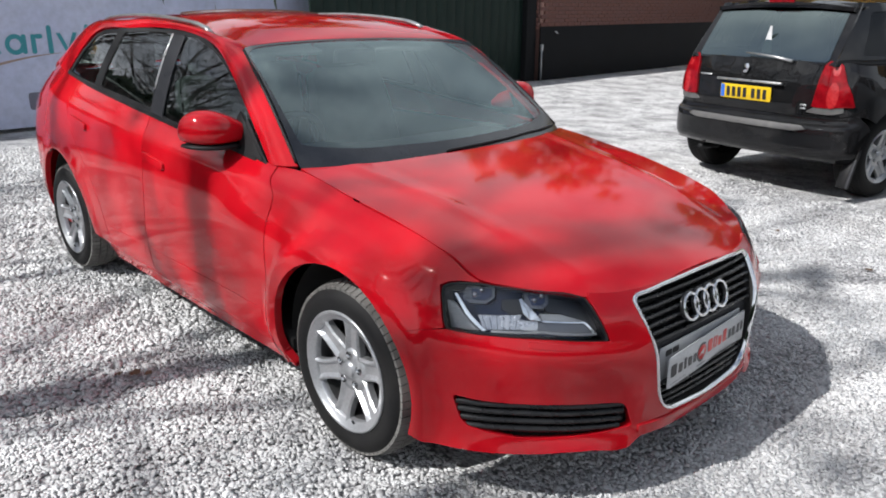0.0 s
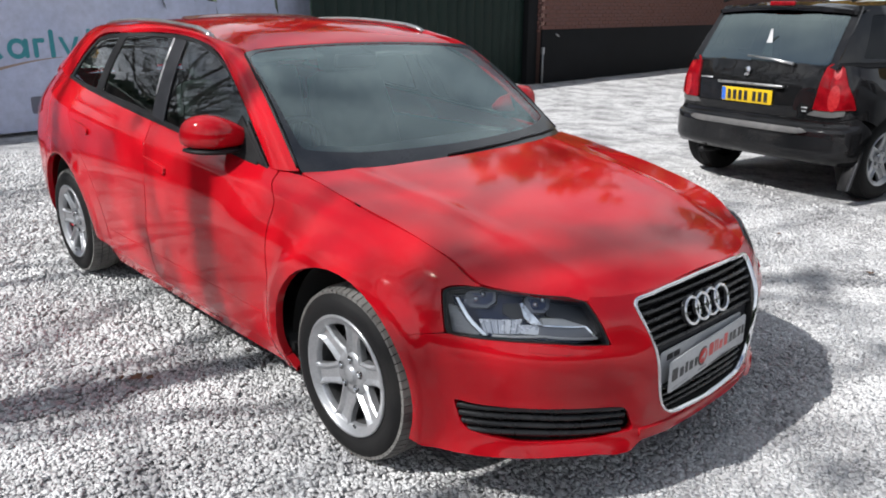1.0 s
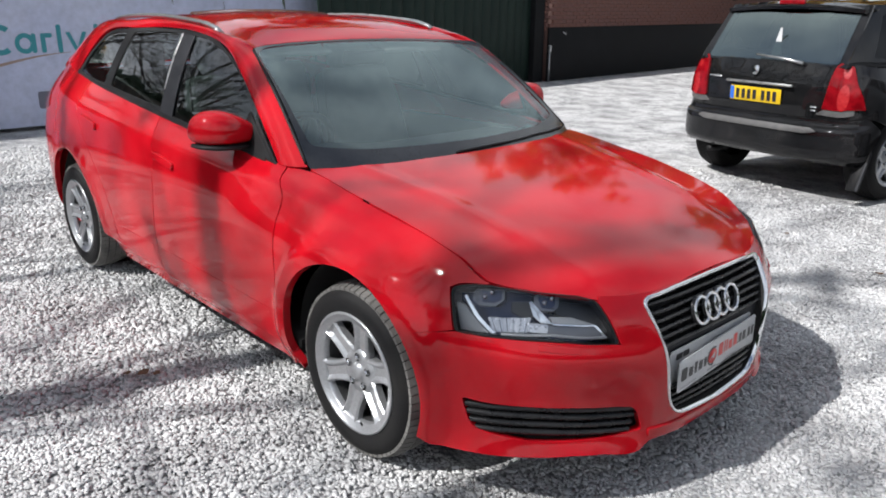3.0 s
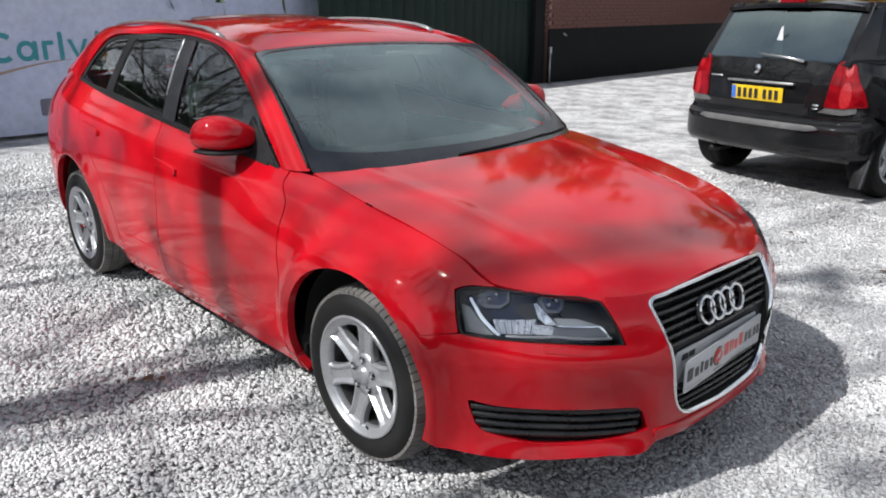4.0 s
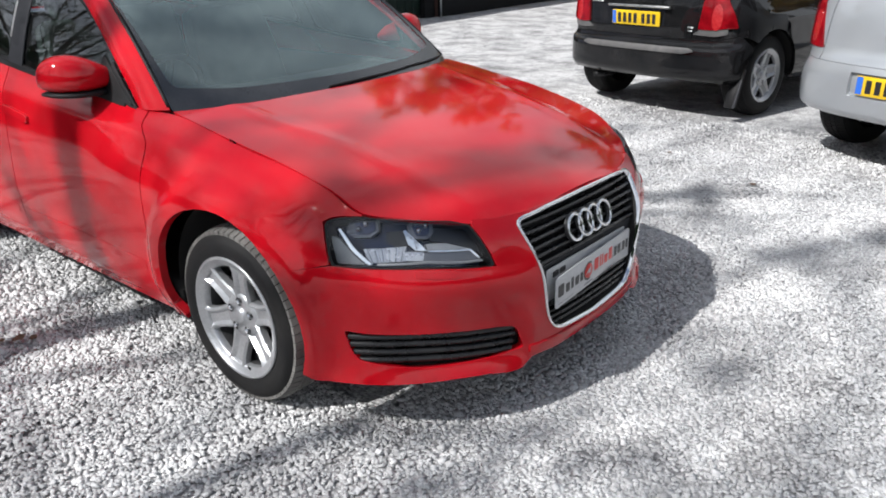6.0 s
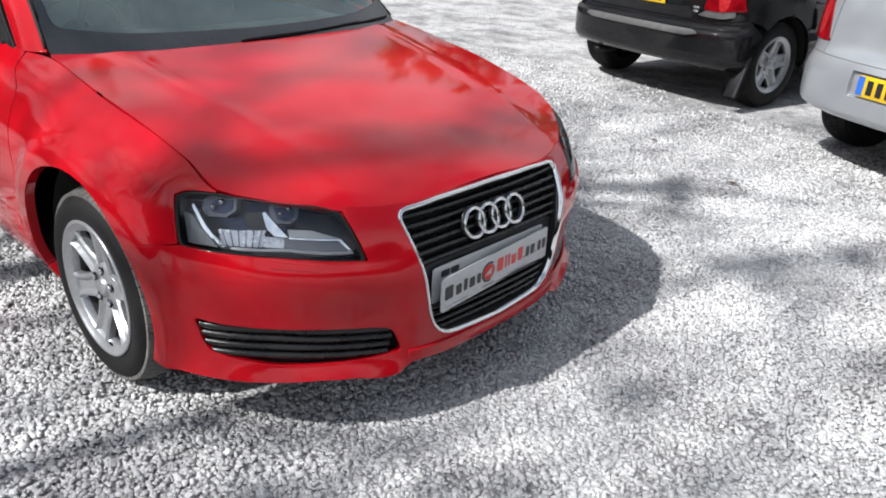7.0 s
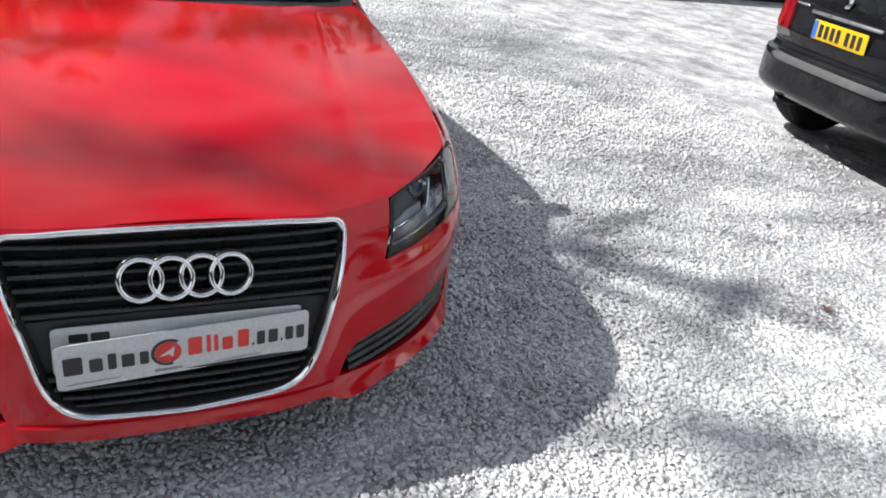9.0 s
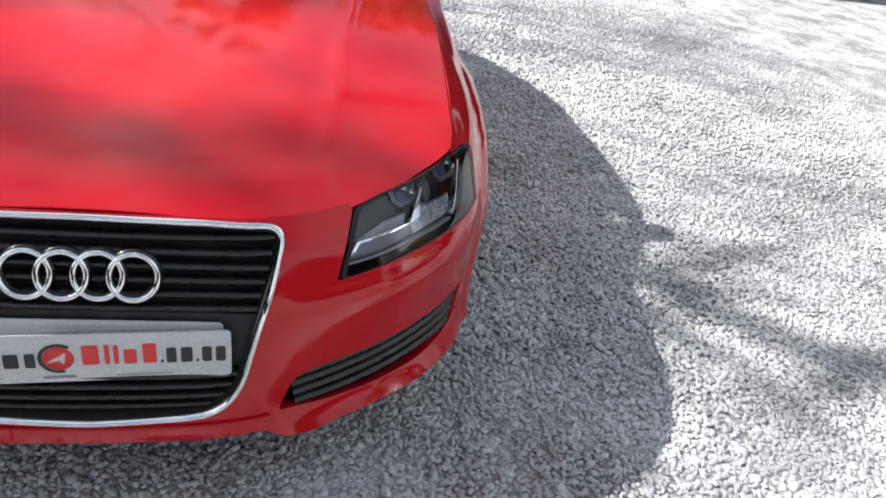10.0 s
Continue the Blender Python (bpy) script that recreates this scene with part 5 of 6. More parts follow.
    return w


wheel_one = wheel("wheel", twist=.32, spoke_w=.040)
wheel_one.parent = red_car
for (x, y, turn) in ((0, -.746, 0), (-2.578, -.752, 0), (0, .746, 180), (-2.578, .752, 180)):
    size = .946 if x == 0 else .975
    m = pose(x, y, .316 * size, 0, 18 * (x < -1), turn) @ Matrix.Scale(size, 4)
    if x == 0 and y < 0:
        wheel_one.matrix_basis = m
    else:
        c = copy_thing(wheel_one, m)
        c.parent = red_car
# arch liners
for x0, r in ((-.015, .362), (-2.57, .384)):
    for side in (-1, 1):
        verts, faces = [], []
        for a in np.linspace(radians(-12), radians(192), 30):
            for y, rr in ((.80, r), (.60, r + .01), (.52, r * .3)):
                verts.append((x0 + rr * math.cos(a), side * y, .316 + rr * math.sin(a)))
        faces = [(i * 3 + j, i * 3 + j + 1, i * 3 + j + 4, i * 3 + j + 3) for i in range(29) for j in range(2)]
        child("arch_liner", raw_mesh("arch_liner", verts, faces), DARK_INSIDE, red_car, "black wheel-arch liner")
# floor pan and bulkheads
part("floor_pan", box((3.6, 1.10, .10), (-1.35, 0, .27), .03), DARK_INSIDE, red_car)
for side in (-1, 1):
    part("sill_core", box((1.75, .30, .10), (-1.25, side * .66, .27)), DARK_INSIDE, red_car)
part("engine_block", box((.9, 1.0, .32), (.18, 0, .42), .04), DARK_INSIDE, red_car, "dark engine bay")
# unseen trays, widened to keep sky light off the ground below
part("under_tray", box((.32, 1.22, .02), (.475, 0, .205), .005), DARK_INSIDE, red_car)
part("under_tray", box((.13, .84, .02), (.701, 0, .205), .005), DARK_INSIDE, red_car)

# ---- cabin ----
dash = bmesh.new()
prof = [(-.62, .50), (-.98, .52), (-1.02, .70), (-.97, .80), (-.86, .868), (-.62, .880), (-.40, .893)]
rows = []
for y in np.linspace(-.70, .70, 15):
    hump = .03 * math.exp(-((y + .36) / .17) ** 2)
    rows.append([dash.verts.new((x - (hump if z > .8 else 0), y, z + (hump if x < -.7 and z > .75 else 0))) for x, z in prof])
for a, b in zip(rows, rows[1:]):
    for i in range(len(prof) - 1):
        dash.faces.new((a[i], a[i + 1], b[i + 1], b[i]))
bmesh.ops.recalc_face_normals(dash, faces=dash.faces)
part("dashboard", dash, CABIN, red_car, "dark grey dashboard")
rim_m = pose(-1.06, -.36, .84, 0, -64, 0)
circle = [rim_m @ Vector((.185 * math.cos(a), .185 * math.sin(a), 0)) for a in np.linspace(0, 2 * math.pi, 40, endpoint=False)]
sw = tube(circle, .016, 10, closed=True, up=(1, 0, .4))
spk = [tube([rim_m @ Vector((.02 * math.cos(a), .02 * math.sin(a), -.02)), rim_m @ Vector((.18 * math.cos(a), .18 * math.sin(a), 0))], .016, 6) for a in (radians(5), radians(175), radians(270), radians(90))]
part("steering_wheel", merge(sw, *spk, tube([rim_m @ Vector((0, 0, -.14)), rim_m @ Vector((0, 0, .015))], [.03, .062], 14)), CABIN, red_car, "black four-spoke steering wheel")


def seat(x, y, wide=.50):
    s = new("seat")
    s.parent = red_car
    cush = box((.52, wide, .16), (x + .22, y, .50), .06, 4, pose(0, 0, 0, 0, -8, 0))
    part("seat_cushion", cush, CLOTH, s, "grey cloth cushion")
    bk = bmesh.new()
    bmesh.ops.create_cube(bk, size=1.0)
    bmesh.ops.subdivide_edges(bk, edges=bk.edges[:], cuts=5, use_grid_fill=True)
    for v in bk.verts:
        a, b, c = v.co
        taper = 1 - .22 * max(0, c) ** 1.5 * 2
        v.co = ((a * .13) * (1 - .3 * (abs(b) * 2) ** 4) + (.03 * (abs(b) * 2) ** 2 if a > 0 else 0), b * wide * taper, c * .62)
    bmesh.ops.bevel(bk, geom=[e for e in bk.edges if len(e.link_faces) == 2 and e.calc_face_angle(0) > .9], offset=.03, segments=3, profile=.5, affect="EDGES")
    bmesh.ops.transform(bk, matrix=Matrix.Translation((x - .12, y, .83)) @ pose(0, 0, 0, 0, -20, 0), verts=bk.verts)
    part("backrest", bk, CLOTH, s, "grey cloth backrest")
    hr = box((.09, .25, .17), (x - .26, y, 1.215), .04, 4, pose(0, 0, 0, 0, -14, 0))
    part("headrest", hr, CLOTH, s, "grey cloth headrest")
    for d in (-.06, .06):
        part("headrest_post", tube([(x - .225, y + d, 1.05), (x - .25, y + d, 1.16)], .007, 6), SATIN, s)
    return s


seat(-1.42, -.37)
seat(-1.42, .37)
bench = new("rear_bench")
bench.parent = red_car
part("bench_cushion", box((.5, 1.25, .16), (-2.12, 0, .50), .06, 3), CLOTH, bench)
part("bench_back", box((.14, 1.25, .60), (-2.45, 0, .82), .05, 3, pose(0, 0, 0, 0, -18, 0)), CLOTH, bench)
for y in (-.40, .0, .40):
    part("headrest", box((.08, .24, .15), (-2.56, y, 1.17), .035, 3), CLOTH, bench)
part("rear_mirror", box((.03, .23, .065), (-1.02, 0, 1.235), .014, 3, pose(0, 0, 0, 0, 12, 0)), TRIM, red_car, "black rear-view mirror")
for side in (-1, 1):
    part("sun_visor", box((.14, .36, .02), (-1.12, side * .33, 1.272), .008, 2, pose(0, 0, 0, 0, 14, 0)), LINING, red_car, "pale sun visor")
lin = lambda x, y: roof(x, y) - np.array([0, 0, .03])
panel("headlining", lin, [(-1.10, -.50), (-1.10, .50), (-1.45, .50), (-2.85, .48), (-2.85, -.48), (-1.45, -.50)], LINING, red_car, "pale headlining", step=.08, depth=0, out=(-1.8, 0, 3))
# door cards
for side in (-1, 1):
    part("door_card", box((1.85, .04, .50), (-1.66, side * .735, .63), .015), CABIN, red_car, "dark door cards")
    part("parcel_sill", box((.5, .06, .35), (-2.8, side * .68, .85), .02), CABIN, red_car)


# ---- the two parked cars behind ----
ESTATE_PLAN = np.array([(.74, 0), (.735, .25), (.715, .45), (.665, .62), (.58, .75), (.46, .82), (.30, .848), (0, .860), (-.5, .862), (-1.3, .862), (-2.0, .862),
                        (-2.7, .85), (-3.1, .79), (-3.4, .6), (-3.5, .3), (-3.53, 0)])


LAMP_INNER = varied("lamp_inner", [(.30, .006, .010), (.42, .022, .024)], 60.0, (.2, .3), coat=.6)


def tail_car(m, label, coat, estate, wheel_src):
    """A parked car seen from behind; here x points backwards from the rear axle, y to its right."""
    car = thing("car", label, "car", m, group="cars parked behind")
    n = len(ESTATE_PLAN)
    fill = lambda *rear: tuple(rear) + (rear[-1],) * (n - len(rear))
    if estate:
        d = [fill(.05, .05, .05, .05, .05, .06, .07), fill(.004, .004, .004, .004, .006, .012, .02), fill(0, 0, 0, 0, 0, 0, .006), fill(.004, .004, .004, .004, .004, .004, 0),
             fill(.055, .055, .052, .05, .04, .03, .004), fill(.060, .060, .056, .05, .042, .035, .01), fill(.075, .075, .07, .065, .06, .05, .035), fill(.11, .11, .105, .10, .10, .09, .075)]
        z = [fill(.30, .30, .30, .30, .29, .28, .24), fill(.345, .345, .345, .345, .345, .34, .31), fill(.44, .44, .44, .44, .44, .44, .43), fill(.545, .545, .545, .545, .55, .55, .54),
             fill(.575, .575, .575, .575, .58, .60, .63), fill(.70, .70, .70, .70, .72, .74, .76), fill(.88, .88, .88, .88, .89, .90, .88), fill(1.01, 1.01, 1.01, 1.01, 1.01, 1.0, .99)]
        roof_z, roof_x, base_x, back_w = 1.50, .36, .62, .60
    else:
        d = [fill(.05, .05, .05, .05, .05, .06, .07), fill(.006, .006, .006, .006, .008, .014, .02), fill(0, 0, 0, 0, 0, 0, .006), fill(0, 0, 0, 0, 0, .002, 0),
             fill(.03, .03, .03, .03, .03, .03, .004), fill(.075, .075, .07, .045, .03, .02, .01), fill(.11, .11, .10, .065, .045, .03, .025), fill(.16, .16, .15, .10, .07, .05, .06)]
        z = [fill(.315, .315, .315, .315, .31, .30, .26), fill(.35, .35, .35, .35, .35, .345, .32), fill(.43, .43, .43, .43, .43, .43, .43), fill(.55, .55, .55, .55, .55, .55, .54),
             fill(.635, .635, .635, .635, .64, .64, .63), fill(.70, .70, .70, .70, .71, .74, .76), fill(.88, .88, .88, .88, .89, .90, .88), fill(1.02, 1.02, 1.02, 1.02, 1.02, 1.01, .99)]
        roof_z, roof_x, base_x, back_w = 1.46, .10, .56, .56
    plan = ESTATE_PLAN.copy()
    if estate:
        plan[:7, 0] = .30 + (plan[:7, 0] - .30) * .75
        base_x, roof_x, roof_z = .50, .23, 1.44
    fn, arc, full = flank(plan, d, z)
    ss = np.linspace(0, arc[-1], 3000)
    px = cubic(arc, full, ss)[:, 0]
    s_at = lambda x: float(np.interp(-x, -px, ss))

    def v_at(s, h):
        vs = np.linspace(0, 7, 141)
        return float(np.interp(h, fn(np.full(141, s), vs)[:, 2], vs))
    uv = (1, .1)
    half = lambda pts: pts + [(-s, v) for s, v in pts[::-1]]
    wheel_line = lambda x0, a0, a1: [(s_at(x0 + .36 * math.cos(radians(a))), v_at(s_at(x0 + .36 * math.cos(radians(a))), .31 + .36 * math.sin(radians(a)))) for a in np.linspace(a0, a1, 18)]
    arch_r = wheel_line(0, -8, 188)
    lo = [(0, 0), (.5, 0), (.9, 0), (arch_r[0][0] - .02, .1)]
    rim_top = 4.35 if estate else 3.85
    bump = lo + [arch_r[0], arch_r[2], arch_r[4], (s_at(.40), rim_top), (.6, rim_top), (.3, rim_top), (0, rim_top)]
    niche = [] if estate else [rounded([(-.31, v_at(0, .452)), (.31, v_at(0, .452)), (.31, v_at(0, .590)), (-.31, v_at(0, .590))], .03)]
    panel("rear_bumper", fn, half(bump), coat, car, holes=niche, stretch=uv, step=.04, depth=.03)
    lamp_lo, lamp_hi = (4.95, 6.95) if estate else (4.95, 6.9)
    gate_w = .57 if estate else .60
    gate = [(0, rim_top + .06), (gate_w, rim_top + .06), (gate_w, 7), (0, 7)]
    panel("tailgate", fn, half(gate), coat, car, stretch=uv, step=.04, depth=.02)
    s_l = s_at(.38 if estate else .34)
    lamp = rounded([(gate_w + .01, lamp_lo), (s_l - .02, lamp_lo - .05), (s_l + .02, lamp_lo + .5), (s_l + .07, lamp_hi - .3), (s_l + .06, lamp_hi), (gate_w + .13, lamp_hi - .1)], .04, 4)
    if estate:
        s_y = lambda y: float(np.interp(y, plan[:9, 1], arc[n - 1:n + 8]))
        lamp = rounded([(s_y(.540), v_at(s_y(.540), .692)), (s_y(.72), v_at(s_y(.72), .70)), (s_y(.805), v_at(s_y(.805), .705)), (s_y(.785), v_at(s_y(.785), .79)), (s_y(.752), v_at(s_y(.752), .88)), (s_y(.715), 6.80), (s_y(.670), 7.02), (s_y(.620), 7.04), (s_y(.592), 6.85), (s_y(.572), 6.3), (s_y(.556), v_at(s_y(.556), .80))], .030, 4)
    side_pts = [arch_r[5]] + arch_r[6:] + [(s_at(-.40), 0)] + [(s_at(x), 0) for x in (-.8, -1.5, -2.2)] + [(s_at(-2.3), 4), (s_at(-2.3), 7), (s_at(-1.5), 7), (s_at(-.5), 7), (s_at(.2), 7), (gate_w + .012, 7), (gate_w + .012, rim_top + .06), (s_at(.42), rim_top + .06)]
    for f, side in ((fn, -1), (mirrored(fn), 1)):
        panel("side_panel", f, side_pts, coat, car, stretch=uv, step=.05, depth=.03)
        lens = panel("tail_lamp", f, lamp, RED_LENS, car, "red tail lamp", stretch=uv, step=.02, depth=.03, lift=.020 if estate else .008, edge=.008)
        mid_s, mid_v = (s_y(.675), v_at(s_y(.675), .775)) if estate else (gate_w + .12, lamp_lo + .7)
        for k, (r, up) in enumerate(((.052, 0), (.036, 1.15))):
            ring = [(mid_s + r * .8 * math.cos(w), mid_v + up + r / .1 * math.sin(w)) for w in np.linspace(0, 2 * math.pi, 16, endpoint=False)]
            panel("lamp_chamber", f, ring, LAMP_INNER, lens, "brighter round lamp chamber", stretch=uv, step=.02, depth=.004, lift=.0215 if estate else .0095)
        # side glass and pillars
        sidefn = lambda u, v, side=side: np.stack([u, side * (np.interp(-u, (-.52, -.30, 0, 2.3), (.652, .715, .778, .788) if estate else (.73, .755, .78, .788)) - (.10 * v + .06 * v * v)), .985 + v * (roof_z - 1.0)], -1)
        lean = lambda v: base_x - (base_x - roof_x) * v
        hull = [(lean(0) + .02, 0), (-2.25, 0), (-1.75, 1), (lean(1), 1)]
        p1 = [(lean(.16) - .17, .16), (-.52, .12), (-.52, .86), (lean(.86) - .14, .86)]
        p2 = [(-.62, .12), (-1.35, .10), (-1.35, .86), (-.62, .86)]
        panel("pillar_frame", sidefn, hull, coat, car, holes=[rounded(p1, .05), rounded(p2, .04)], step=.07, depth=.02, stretch=(1, .5))
        for p in (p1, p2):
            panel("side_window", sidefn, rounded(p, .04), PARKED_SIDE_GLASS, car, "tinted side window", step=.12, depth=0, lift=-.006, stretch=(1, .5))
            car.children[-1].visible_shadow = False
    backfn = lambda u, v: np.stack([base_x + .015 * (1 - u**2) - (base_x - roof_x) * v + .03 * v * (1 - v), u * ((.645 - .05 * v) if estate else (.70 - .10 * v)), 1.0 + v * (roof_z - 1.02)], -1)
    hole = rounded([(-.84, .04), (.84, .04), (.86, .80), (.80, .93), (-.80, .93), (-.86, .80)], .07) if estate else rounded([(-.86, .06), (.86, .06), (.84, .80), (.70, .90), (-.70, .90), (-.84, .80)], .07)
    panel("rear_frame", backfn, [(-1.01, -.02), (1.01, -.02), (1.01, 1), (-1.01, 1)], coat, car, holes=[hole], step=.05, depth=.02, stretch=(.65, .5), out=(-1, 0, 1.0))
    panel("rear_window", backfn, rounded([(-.90, .01), (.90, .01), (.92, .84), (.86, .97), (-.86, .97), (-.92, .84)], .07), PARKED_GLASS, car, "tinted rear window", step=.08, depth=0, lift=.004, stretch=(.65, .5), out=(-1, 0, 1.0))
    car.children[-1].visible_shadow = False
    rf = lambda u, v: np.stack([roof_x - 2.15 * u, v * (.60 + .03 * np.sin(u * 3)), roof_z - .02 + .06 * np.sin(np.clip(u, 0, 1) * 2.2) - .03 * v**2 - .10 * np.clip(u - .75, 0, 1)], -1)
    panel("roof", rf, [(-.03, -1), (1, -1), (1, 1), (-.03, 1)], coat, car, step=.08, depth=.03, out=(-1, 0, 0))
    wing_fn = lambda u, v: np.stack([roof_x - .06 + .145 * v - .05 * u * u * v, u * (.59 - .04 * v), roof_z + .012 - .022 * v - .035 * u * u], -1)
    panel("spoiler", wing_fn, rounded([(-1, 0), (1, 0), (1, 1), (-1, 1)], .06), coat, car, step=.05, depth=.022, out=(-1, 0, 0), stretch=(.6, .2))
    part("brake_light", box((.03, .22, .034), (roof_x + .080, 0, roof_z - .002), .008), RED_LENS, car, "red high-level brake light")
    fs = lambda u, v: np.stack([-1.80 - .75 * u, v * (.62 + .12 * u), roof_z - .03 - .46 * u - .02 * v * v], -1)
    panel("windscreen", fs, [(0, -1), (1, -1), (1, 1), (0, 1)], SCREEN_GLASS, car, "windscreen", step=.12, depth=0, out=(-1, 0, .5))
    nose = lambda u, v: np.stack([-2.25 - 1.25 * u, v * (.83 - .10 * u * u), .99 - .22 * u * u - .03 * v * v], -1)
    panel("bonnet", nose, [(0, -1), (1, -1), (1, 1), (0, 1)], coat, car, step=.12, depth=.02, out=(-2.5, 0, -1))
    front_pts = [(s_at(-2.3), 0), (s_at(-2.3), 6.6), (arc[-1] - .5, 5.2), (arc[-1] - .001, 5.0), (arc[-1] - .001, 0)]
    for f in (fn, mirrored(fn)):
        panel("front_end", f, front_pts, coat, car, stretch=uv, step=.08, depth=.02)
    # wheels with liners, flaps
    for x in (0, -2.70):
        for side in (-1, 1):
            w = copy_thing(wheel_src, pose(x, side * .705, .312, 0, 20 * side, 0 if side < 0 else 180))
            w.parent = car
            lv, lf = [], []
            for a in np.linspace(radians(-5), radians(185), 20):
                for y, r in ((.835, .372), (.52, .38), (.50, .1)):
                    lv.append((x + r * math.cos(a), side * y, .31 + r * math.sin(a)))
            lf = [(i * 3 + j, i * 3 + j + 1, i * 3 + j + 4, i * 3 + j + 3) for i in range(19) for j in range(2)]
            child("arch_liner", raw_mesh("arch_liner", lv, lf), DARK_INSIDE, car)
    part("underside", box((2.9, 1.25, .16), (-.95, 0, .36), .04), DARK_INSIDE, car)
    part("cabin_floor", box((2.3, 1.35, .06), (-.75, 0, .86), .02), CABIN, car)
    for y in (-.36, .36):
        part("seat_back", box((.14, .46, .60), (-.60, y, 1.02), .06, 3, pose(0, 0, 0, 0, 14, 0)), CLOTH, car, "dark seat back")
        part("seat_back", box((.14, .46, .62), (-1.45, y, 1.02), .06, 3, pose(0, 0, 0, 0, 14, 0)), CLOTH, car, "dark seat back")
    return car, fn, v_at


def number_plate(car, x, z, tilt=0, y=0.0, wide=.52):
    """A yellow rear plate whose characters are plain bars."""
    m = Matrix.Translation((x, y, z)) @ pose(0, 0, 0, 90 - tilt, 0, 90) @ Matrix.Diagonal((wide / .52, 1, 1, 1))
    o = rounded([(-.26, -.0555), (.26, -.0555), (.26, .0555), (-.26, .0555)], .01)
    pl = part("number_plate", extruded(o, .005, m, .0008), YELLOW_PLATE, car, "yellow rear plate with black bars")
    mark(pl, m, -.237, 0, .040, .100, BLUE_BAND, "band", z=.0055)
    xx = -.20
    for k in range(7):
        mark(pl, m, xx + .022, -.002, .036, .076, INK, z=.0055)
        xx += .058 + (.028 if k == 3 else 0)
    return pl


BLACK_TURN, SILVER_TURN = -101.0, -113.0
five = wheel("wheel", spokes=5, big=.312, rim=.205, spoke_w=.050, twist=.5)
for ob in five.children:
    if ob.name.startswith("tread"):
        ob.data.materials[0] = RUBBER
black, bfn, _ = tail_car(pose(-.972, 4.685, 0, 0, 0, BLACK_TURN) @ Matrix.Scale(1.05, 4), "black estate car with yellow plate, parked on gravel", BLACK_PAINT, True, five)
silver, sfn, sv = tail_car(pose(1.395, 3.748, 0, 0, 0, SILVER_TURN) @ Matrix.Scale(1.05, 4), "silver hatchback with yellow plate in the bumper, parked on gravel", SILVER_PAINT, False, five)
for ob in [five, *five.children_recursive]:
    bpy.data.objects.remove(ob, do_unlink=True)

# grey that holds the sky's reflection on the strip and the black ledge
STRIP_GREY = varied("sky_grey_rubber", [(.075, .075, .075), (.115, .112, .11)], 14.0, (.4, .55))
# black estate: bumper strip, plate, finisher, badge, wiper, flaps, rails
for f in (bfn, mirrored(bfn)):
    panel("bumper_strip", f, rounded([(0, 2.62), (.46, 2.62), (.54, 2.8), (.50, 3.04), (0, 3.04)], .03), STRIP_GREY, black, "rubbing strip, its grey partly reflected sky", stretch=(1, .1), step=.04, depth=.016, lift=.016)
    panel("lamp_lip", f, rounded([(.50, 4.66), (.70, 4.58), (.78, 4.62), (.78, 4.90), (.56, 4.93)], .03), STRIP_GREY, black, "ledge under the tail lamp, painted grey for reflected sky", stretch=(1, .1), step=.04, depth=.016, lift=.012)
number_plate(black, .582, .745, -4, -.03, .465)
part("plate_finisher", box((.028, .60, .020), (.584, -.012, .836), .008), SATIN, black, "dark chrome tailgate finisher")
part("badge", extruded(rounded([(-.028, -.035), (.010, -.035), (.028, .01), (.018, .038), (-.02, .03)], .012), .006, Matrix.Translation((.562, -.06, .930)) @ pose(0, 0, 0, 90, 0, 90)), CHROME, black, "small chrome badge")
for y, z, w in ((.47, .70, .05), (.47, .675, .04), (-.44, .86, .12)):
    part("name_bar", box((.006, w, .012), (.568, y, z), .003, 1), STEEL, black, "plain chrome script bar")
part("wiper", tube([(.545, .32, 1.005), (.535, .12, 1.03), (.53, -.10, 1.045)], [.014, .010, .007], 6), SATIN, black, "rear wiper")
flap = part("mud_flap", box((.014, .075, .30), (.385, .775, .255), .005, 1, pose(0, 0, 0, 0, -20, 0)), TRIM, black, "black rubber mud flap")
part("flap_edge", box((.022, .026, .30), (.385, .822, .255), .008, 2, pose(0, 0, 0, 0, -20, 0)), GREY_TRIM, flap, "grey flap edge")
for side in (-1, 1):
    part("roof_rail", tube([(.30, side * .56, 1.46), (.18, side * .565, 1.49), (-.4, side * .57, 1.525), (-1.1, side * .565, 1.52), (-1.6, side * .56, 1.485)], .016, 8), TRIM, black, "black roof rail")
# a pale wedge of card standing inside the rear window
part("parcel_card", extruded([(-.045, -.10), (.045, -.105), (.030, .10), (.015, .10)], .003, Matrix.Translation((.43, .0, 1.15)) @ pose(0, 0, 0, 90, 0, 90)), WHITE_PLATE, black, "pale wedge of card in the rear window", smooth=False)
part("exhaust", tube([(.30, -.45, .24), (.54, -.45, .25)], .025, 12), TRIM, black, "dark exhaust pipe")

# silver hatch: plate in its recess, script bar, handle
rec = rounded([(-.33, sv(0, .44)), (.33, sv(0, .44)), (.33, sv(0, .60)), (-.33, sv(0, .60))], .03)
panel("plate_recess", sfn, rec, SILVER_PAINT, silver, "recess for the plate", stretch=(1, .1), step=.04, depth=0, lift=-.028)
number_plate(silver, .722, .52, 2)
part("tailgate_handle", box((.03, .24, .035), (.672, 0, .69), .014, 3), CHROME, silver, "chrome tailgate handle")
part("name_bar", box((.006, .20, .020), (.608, -.40, .865), .003, 1), SATIN, silver, "plain chrome script bar")
part("badge", extruded(rounded([(-.028, -.035), (.010, -.035), (.028, .01), (.018, .038), (-.02, .03)], .012), .006, Matrix.Translation((.62, 0, .90)) @ pose(0, 0, 0, 90, 0, 90)), CHROME, silver, "small chrome badge")


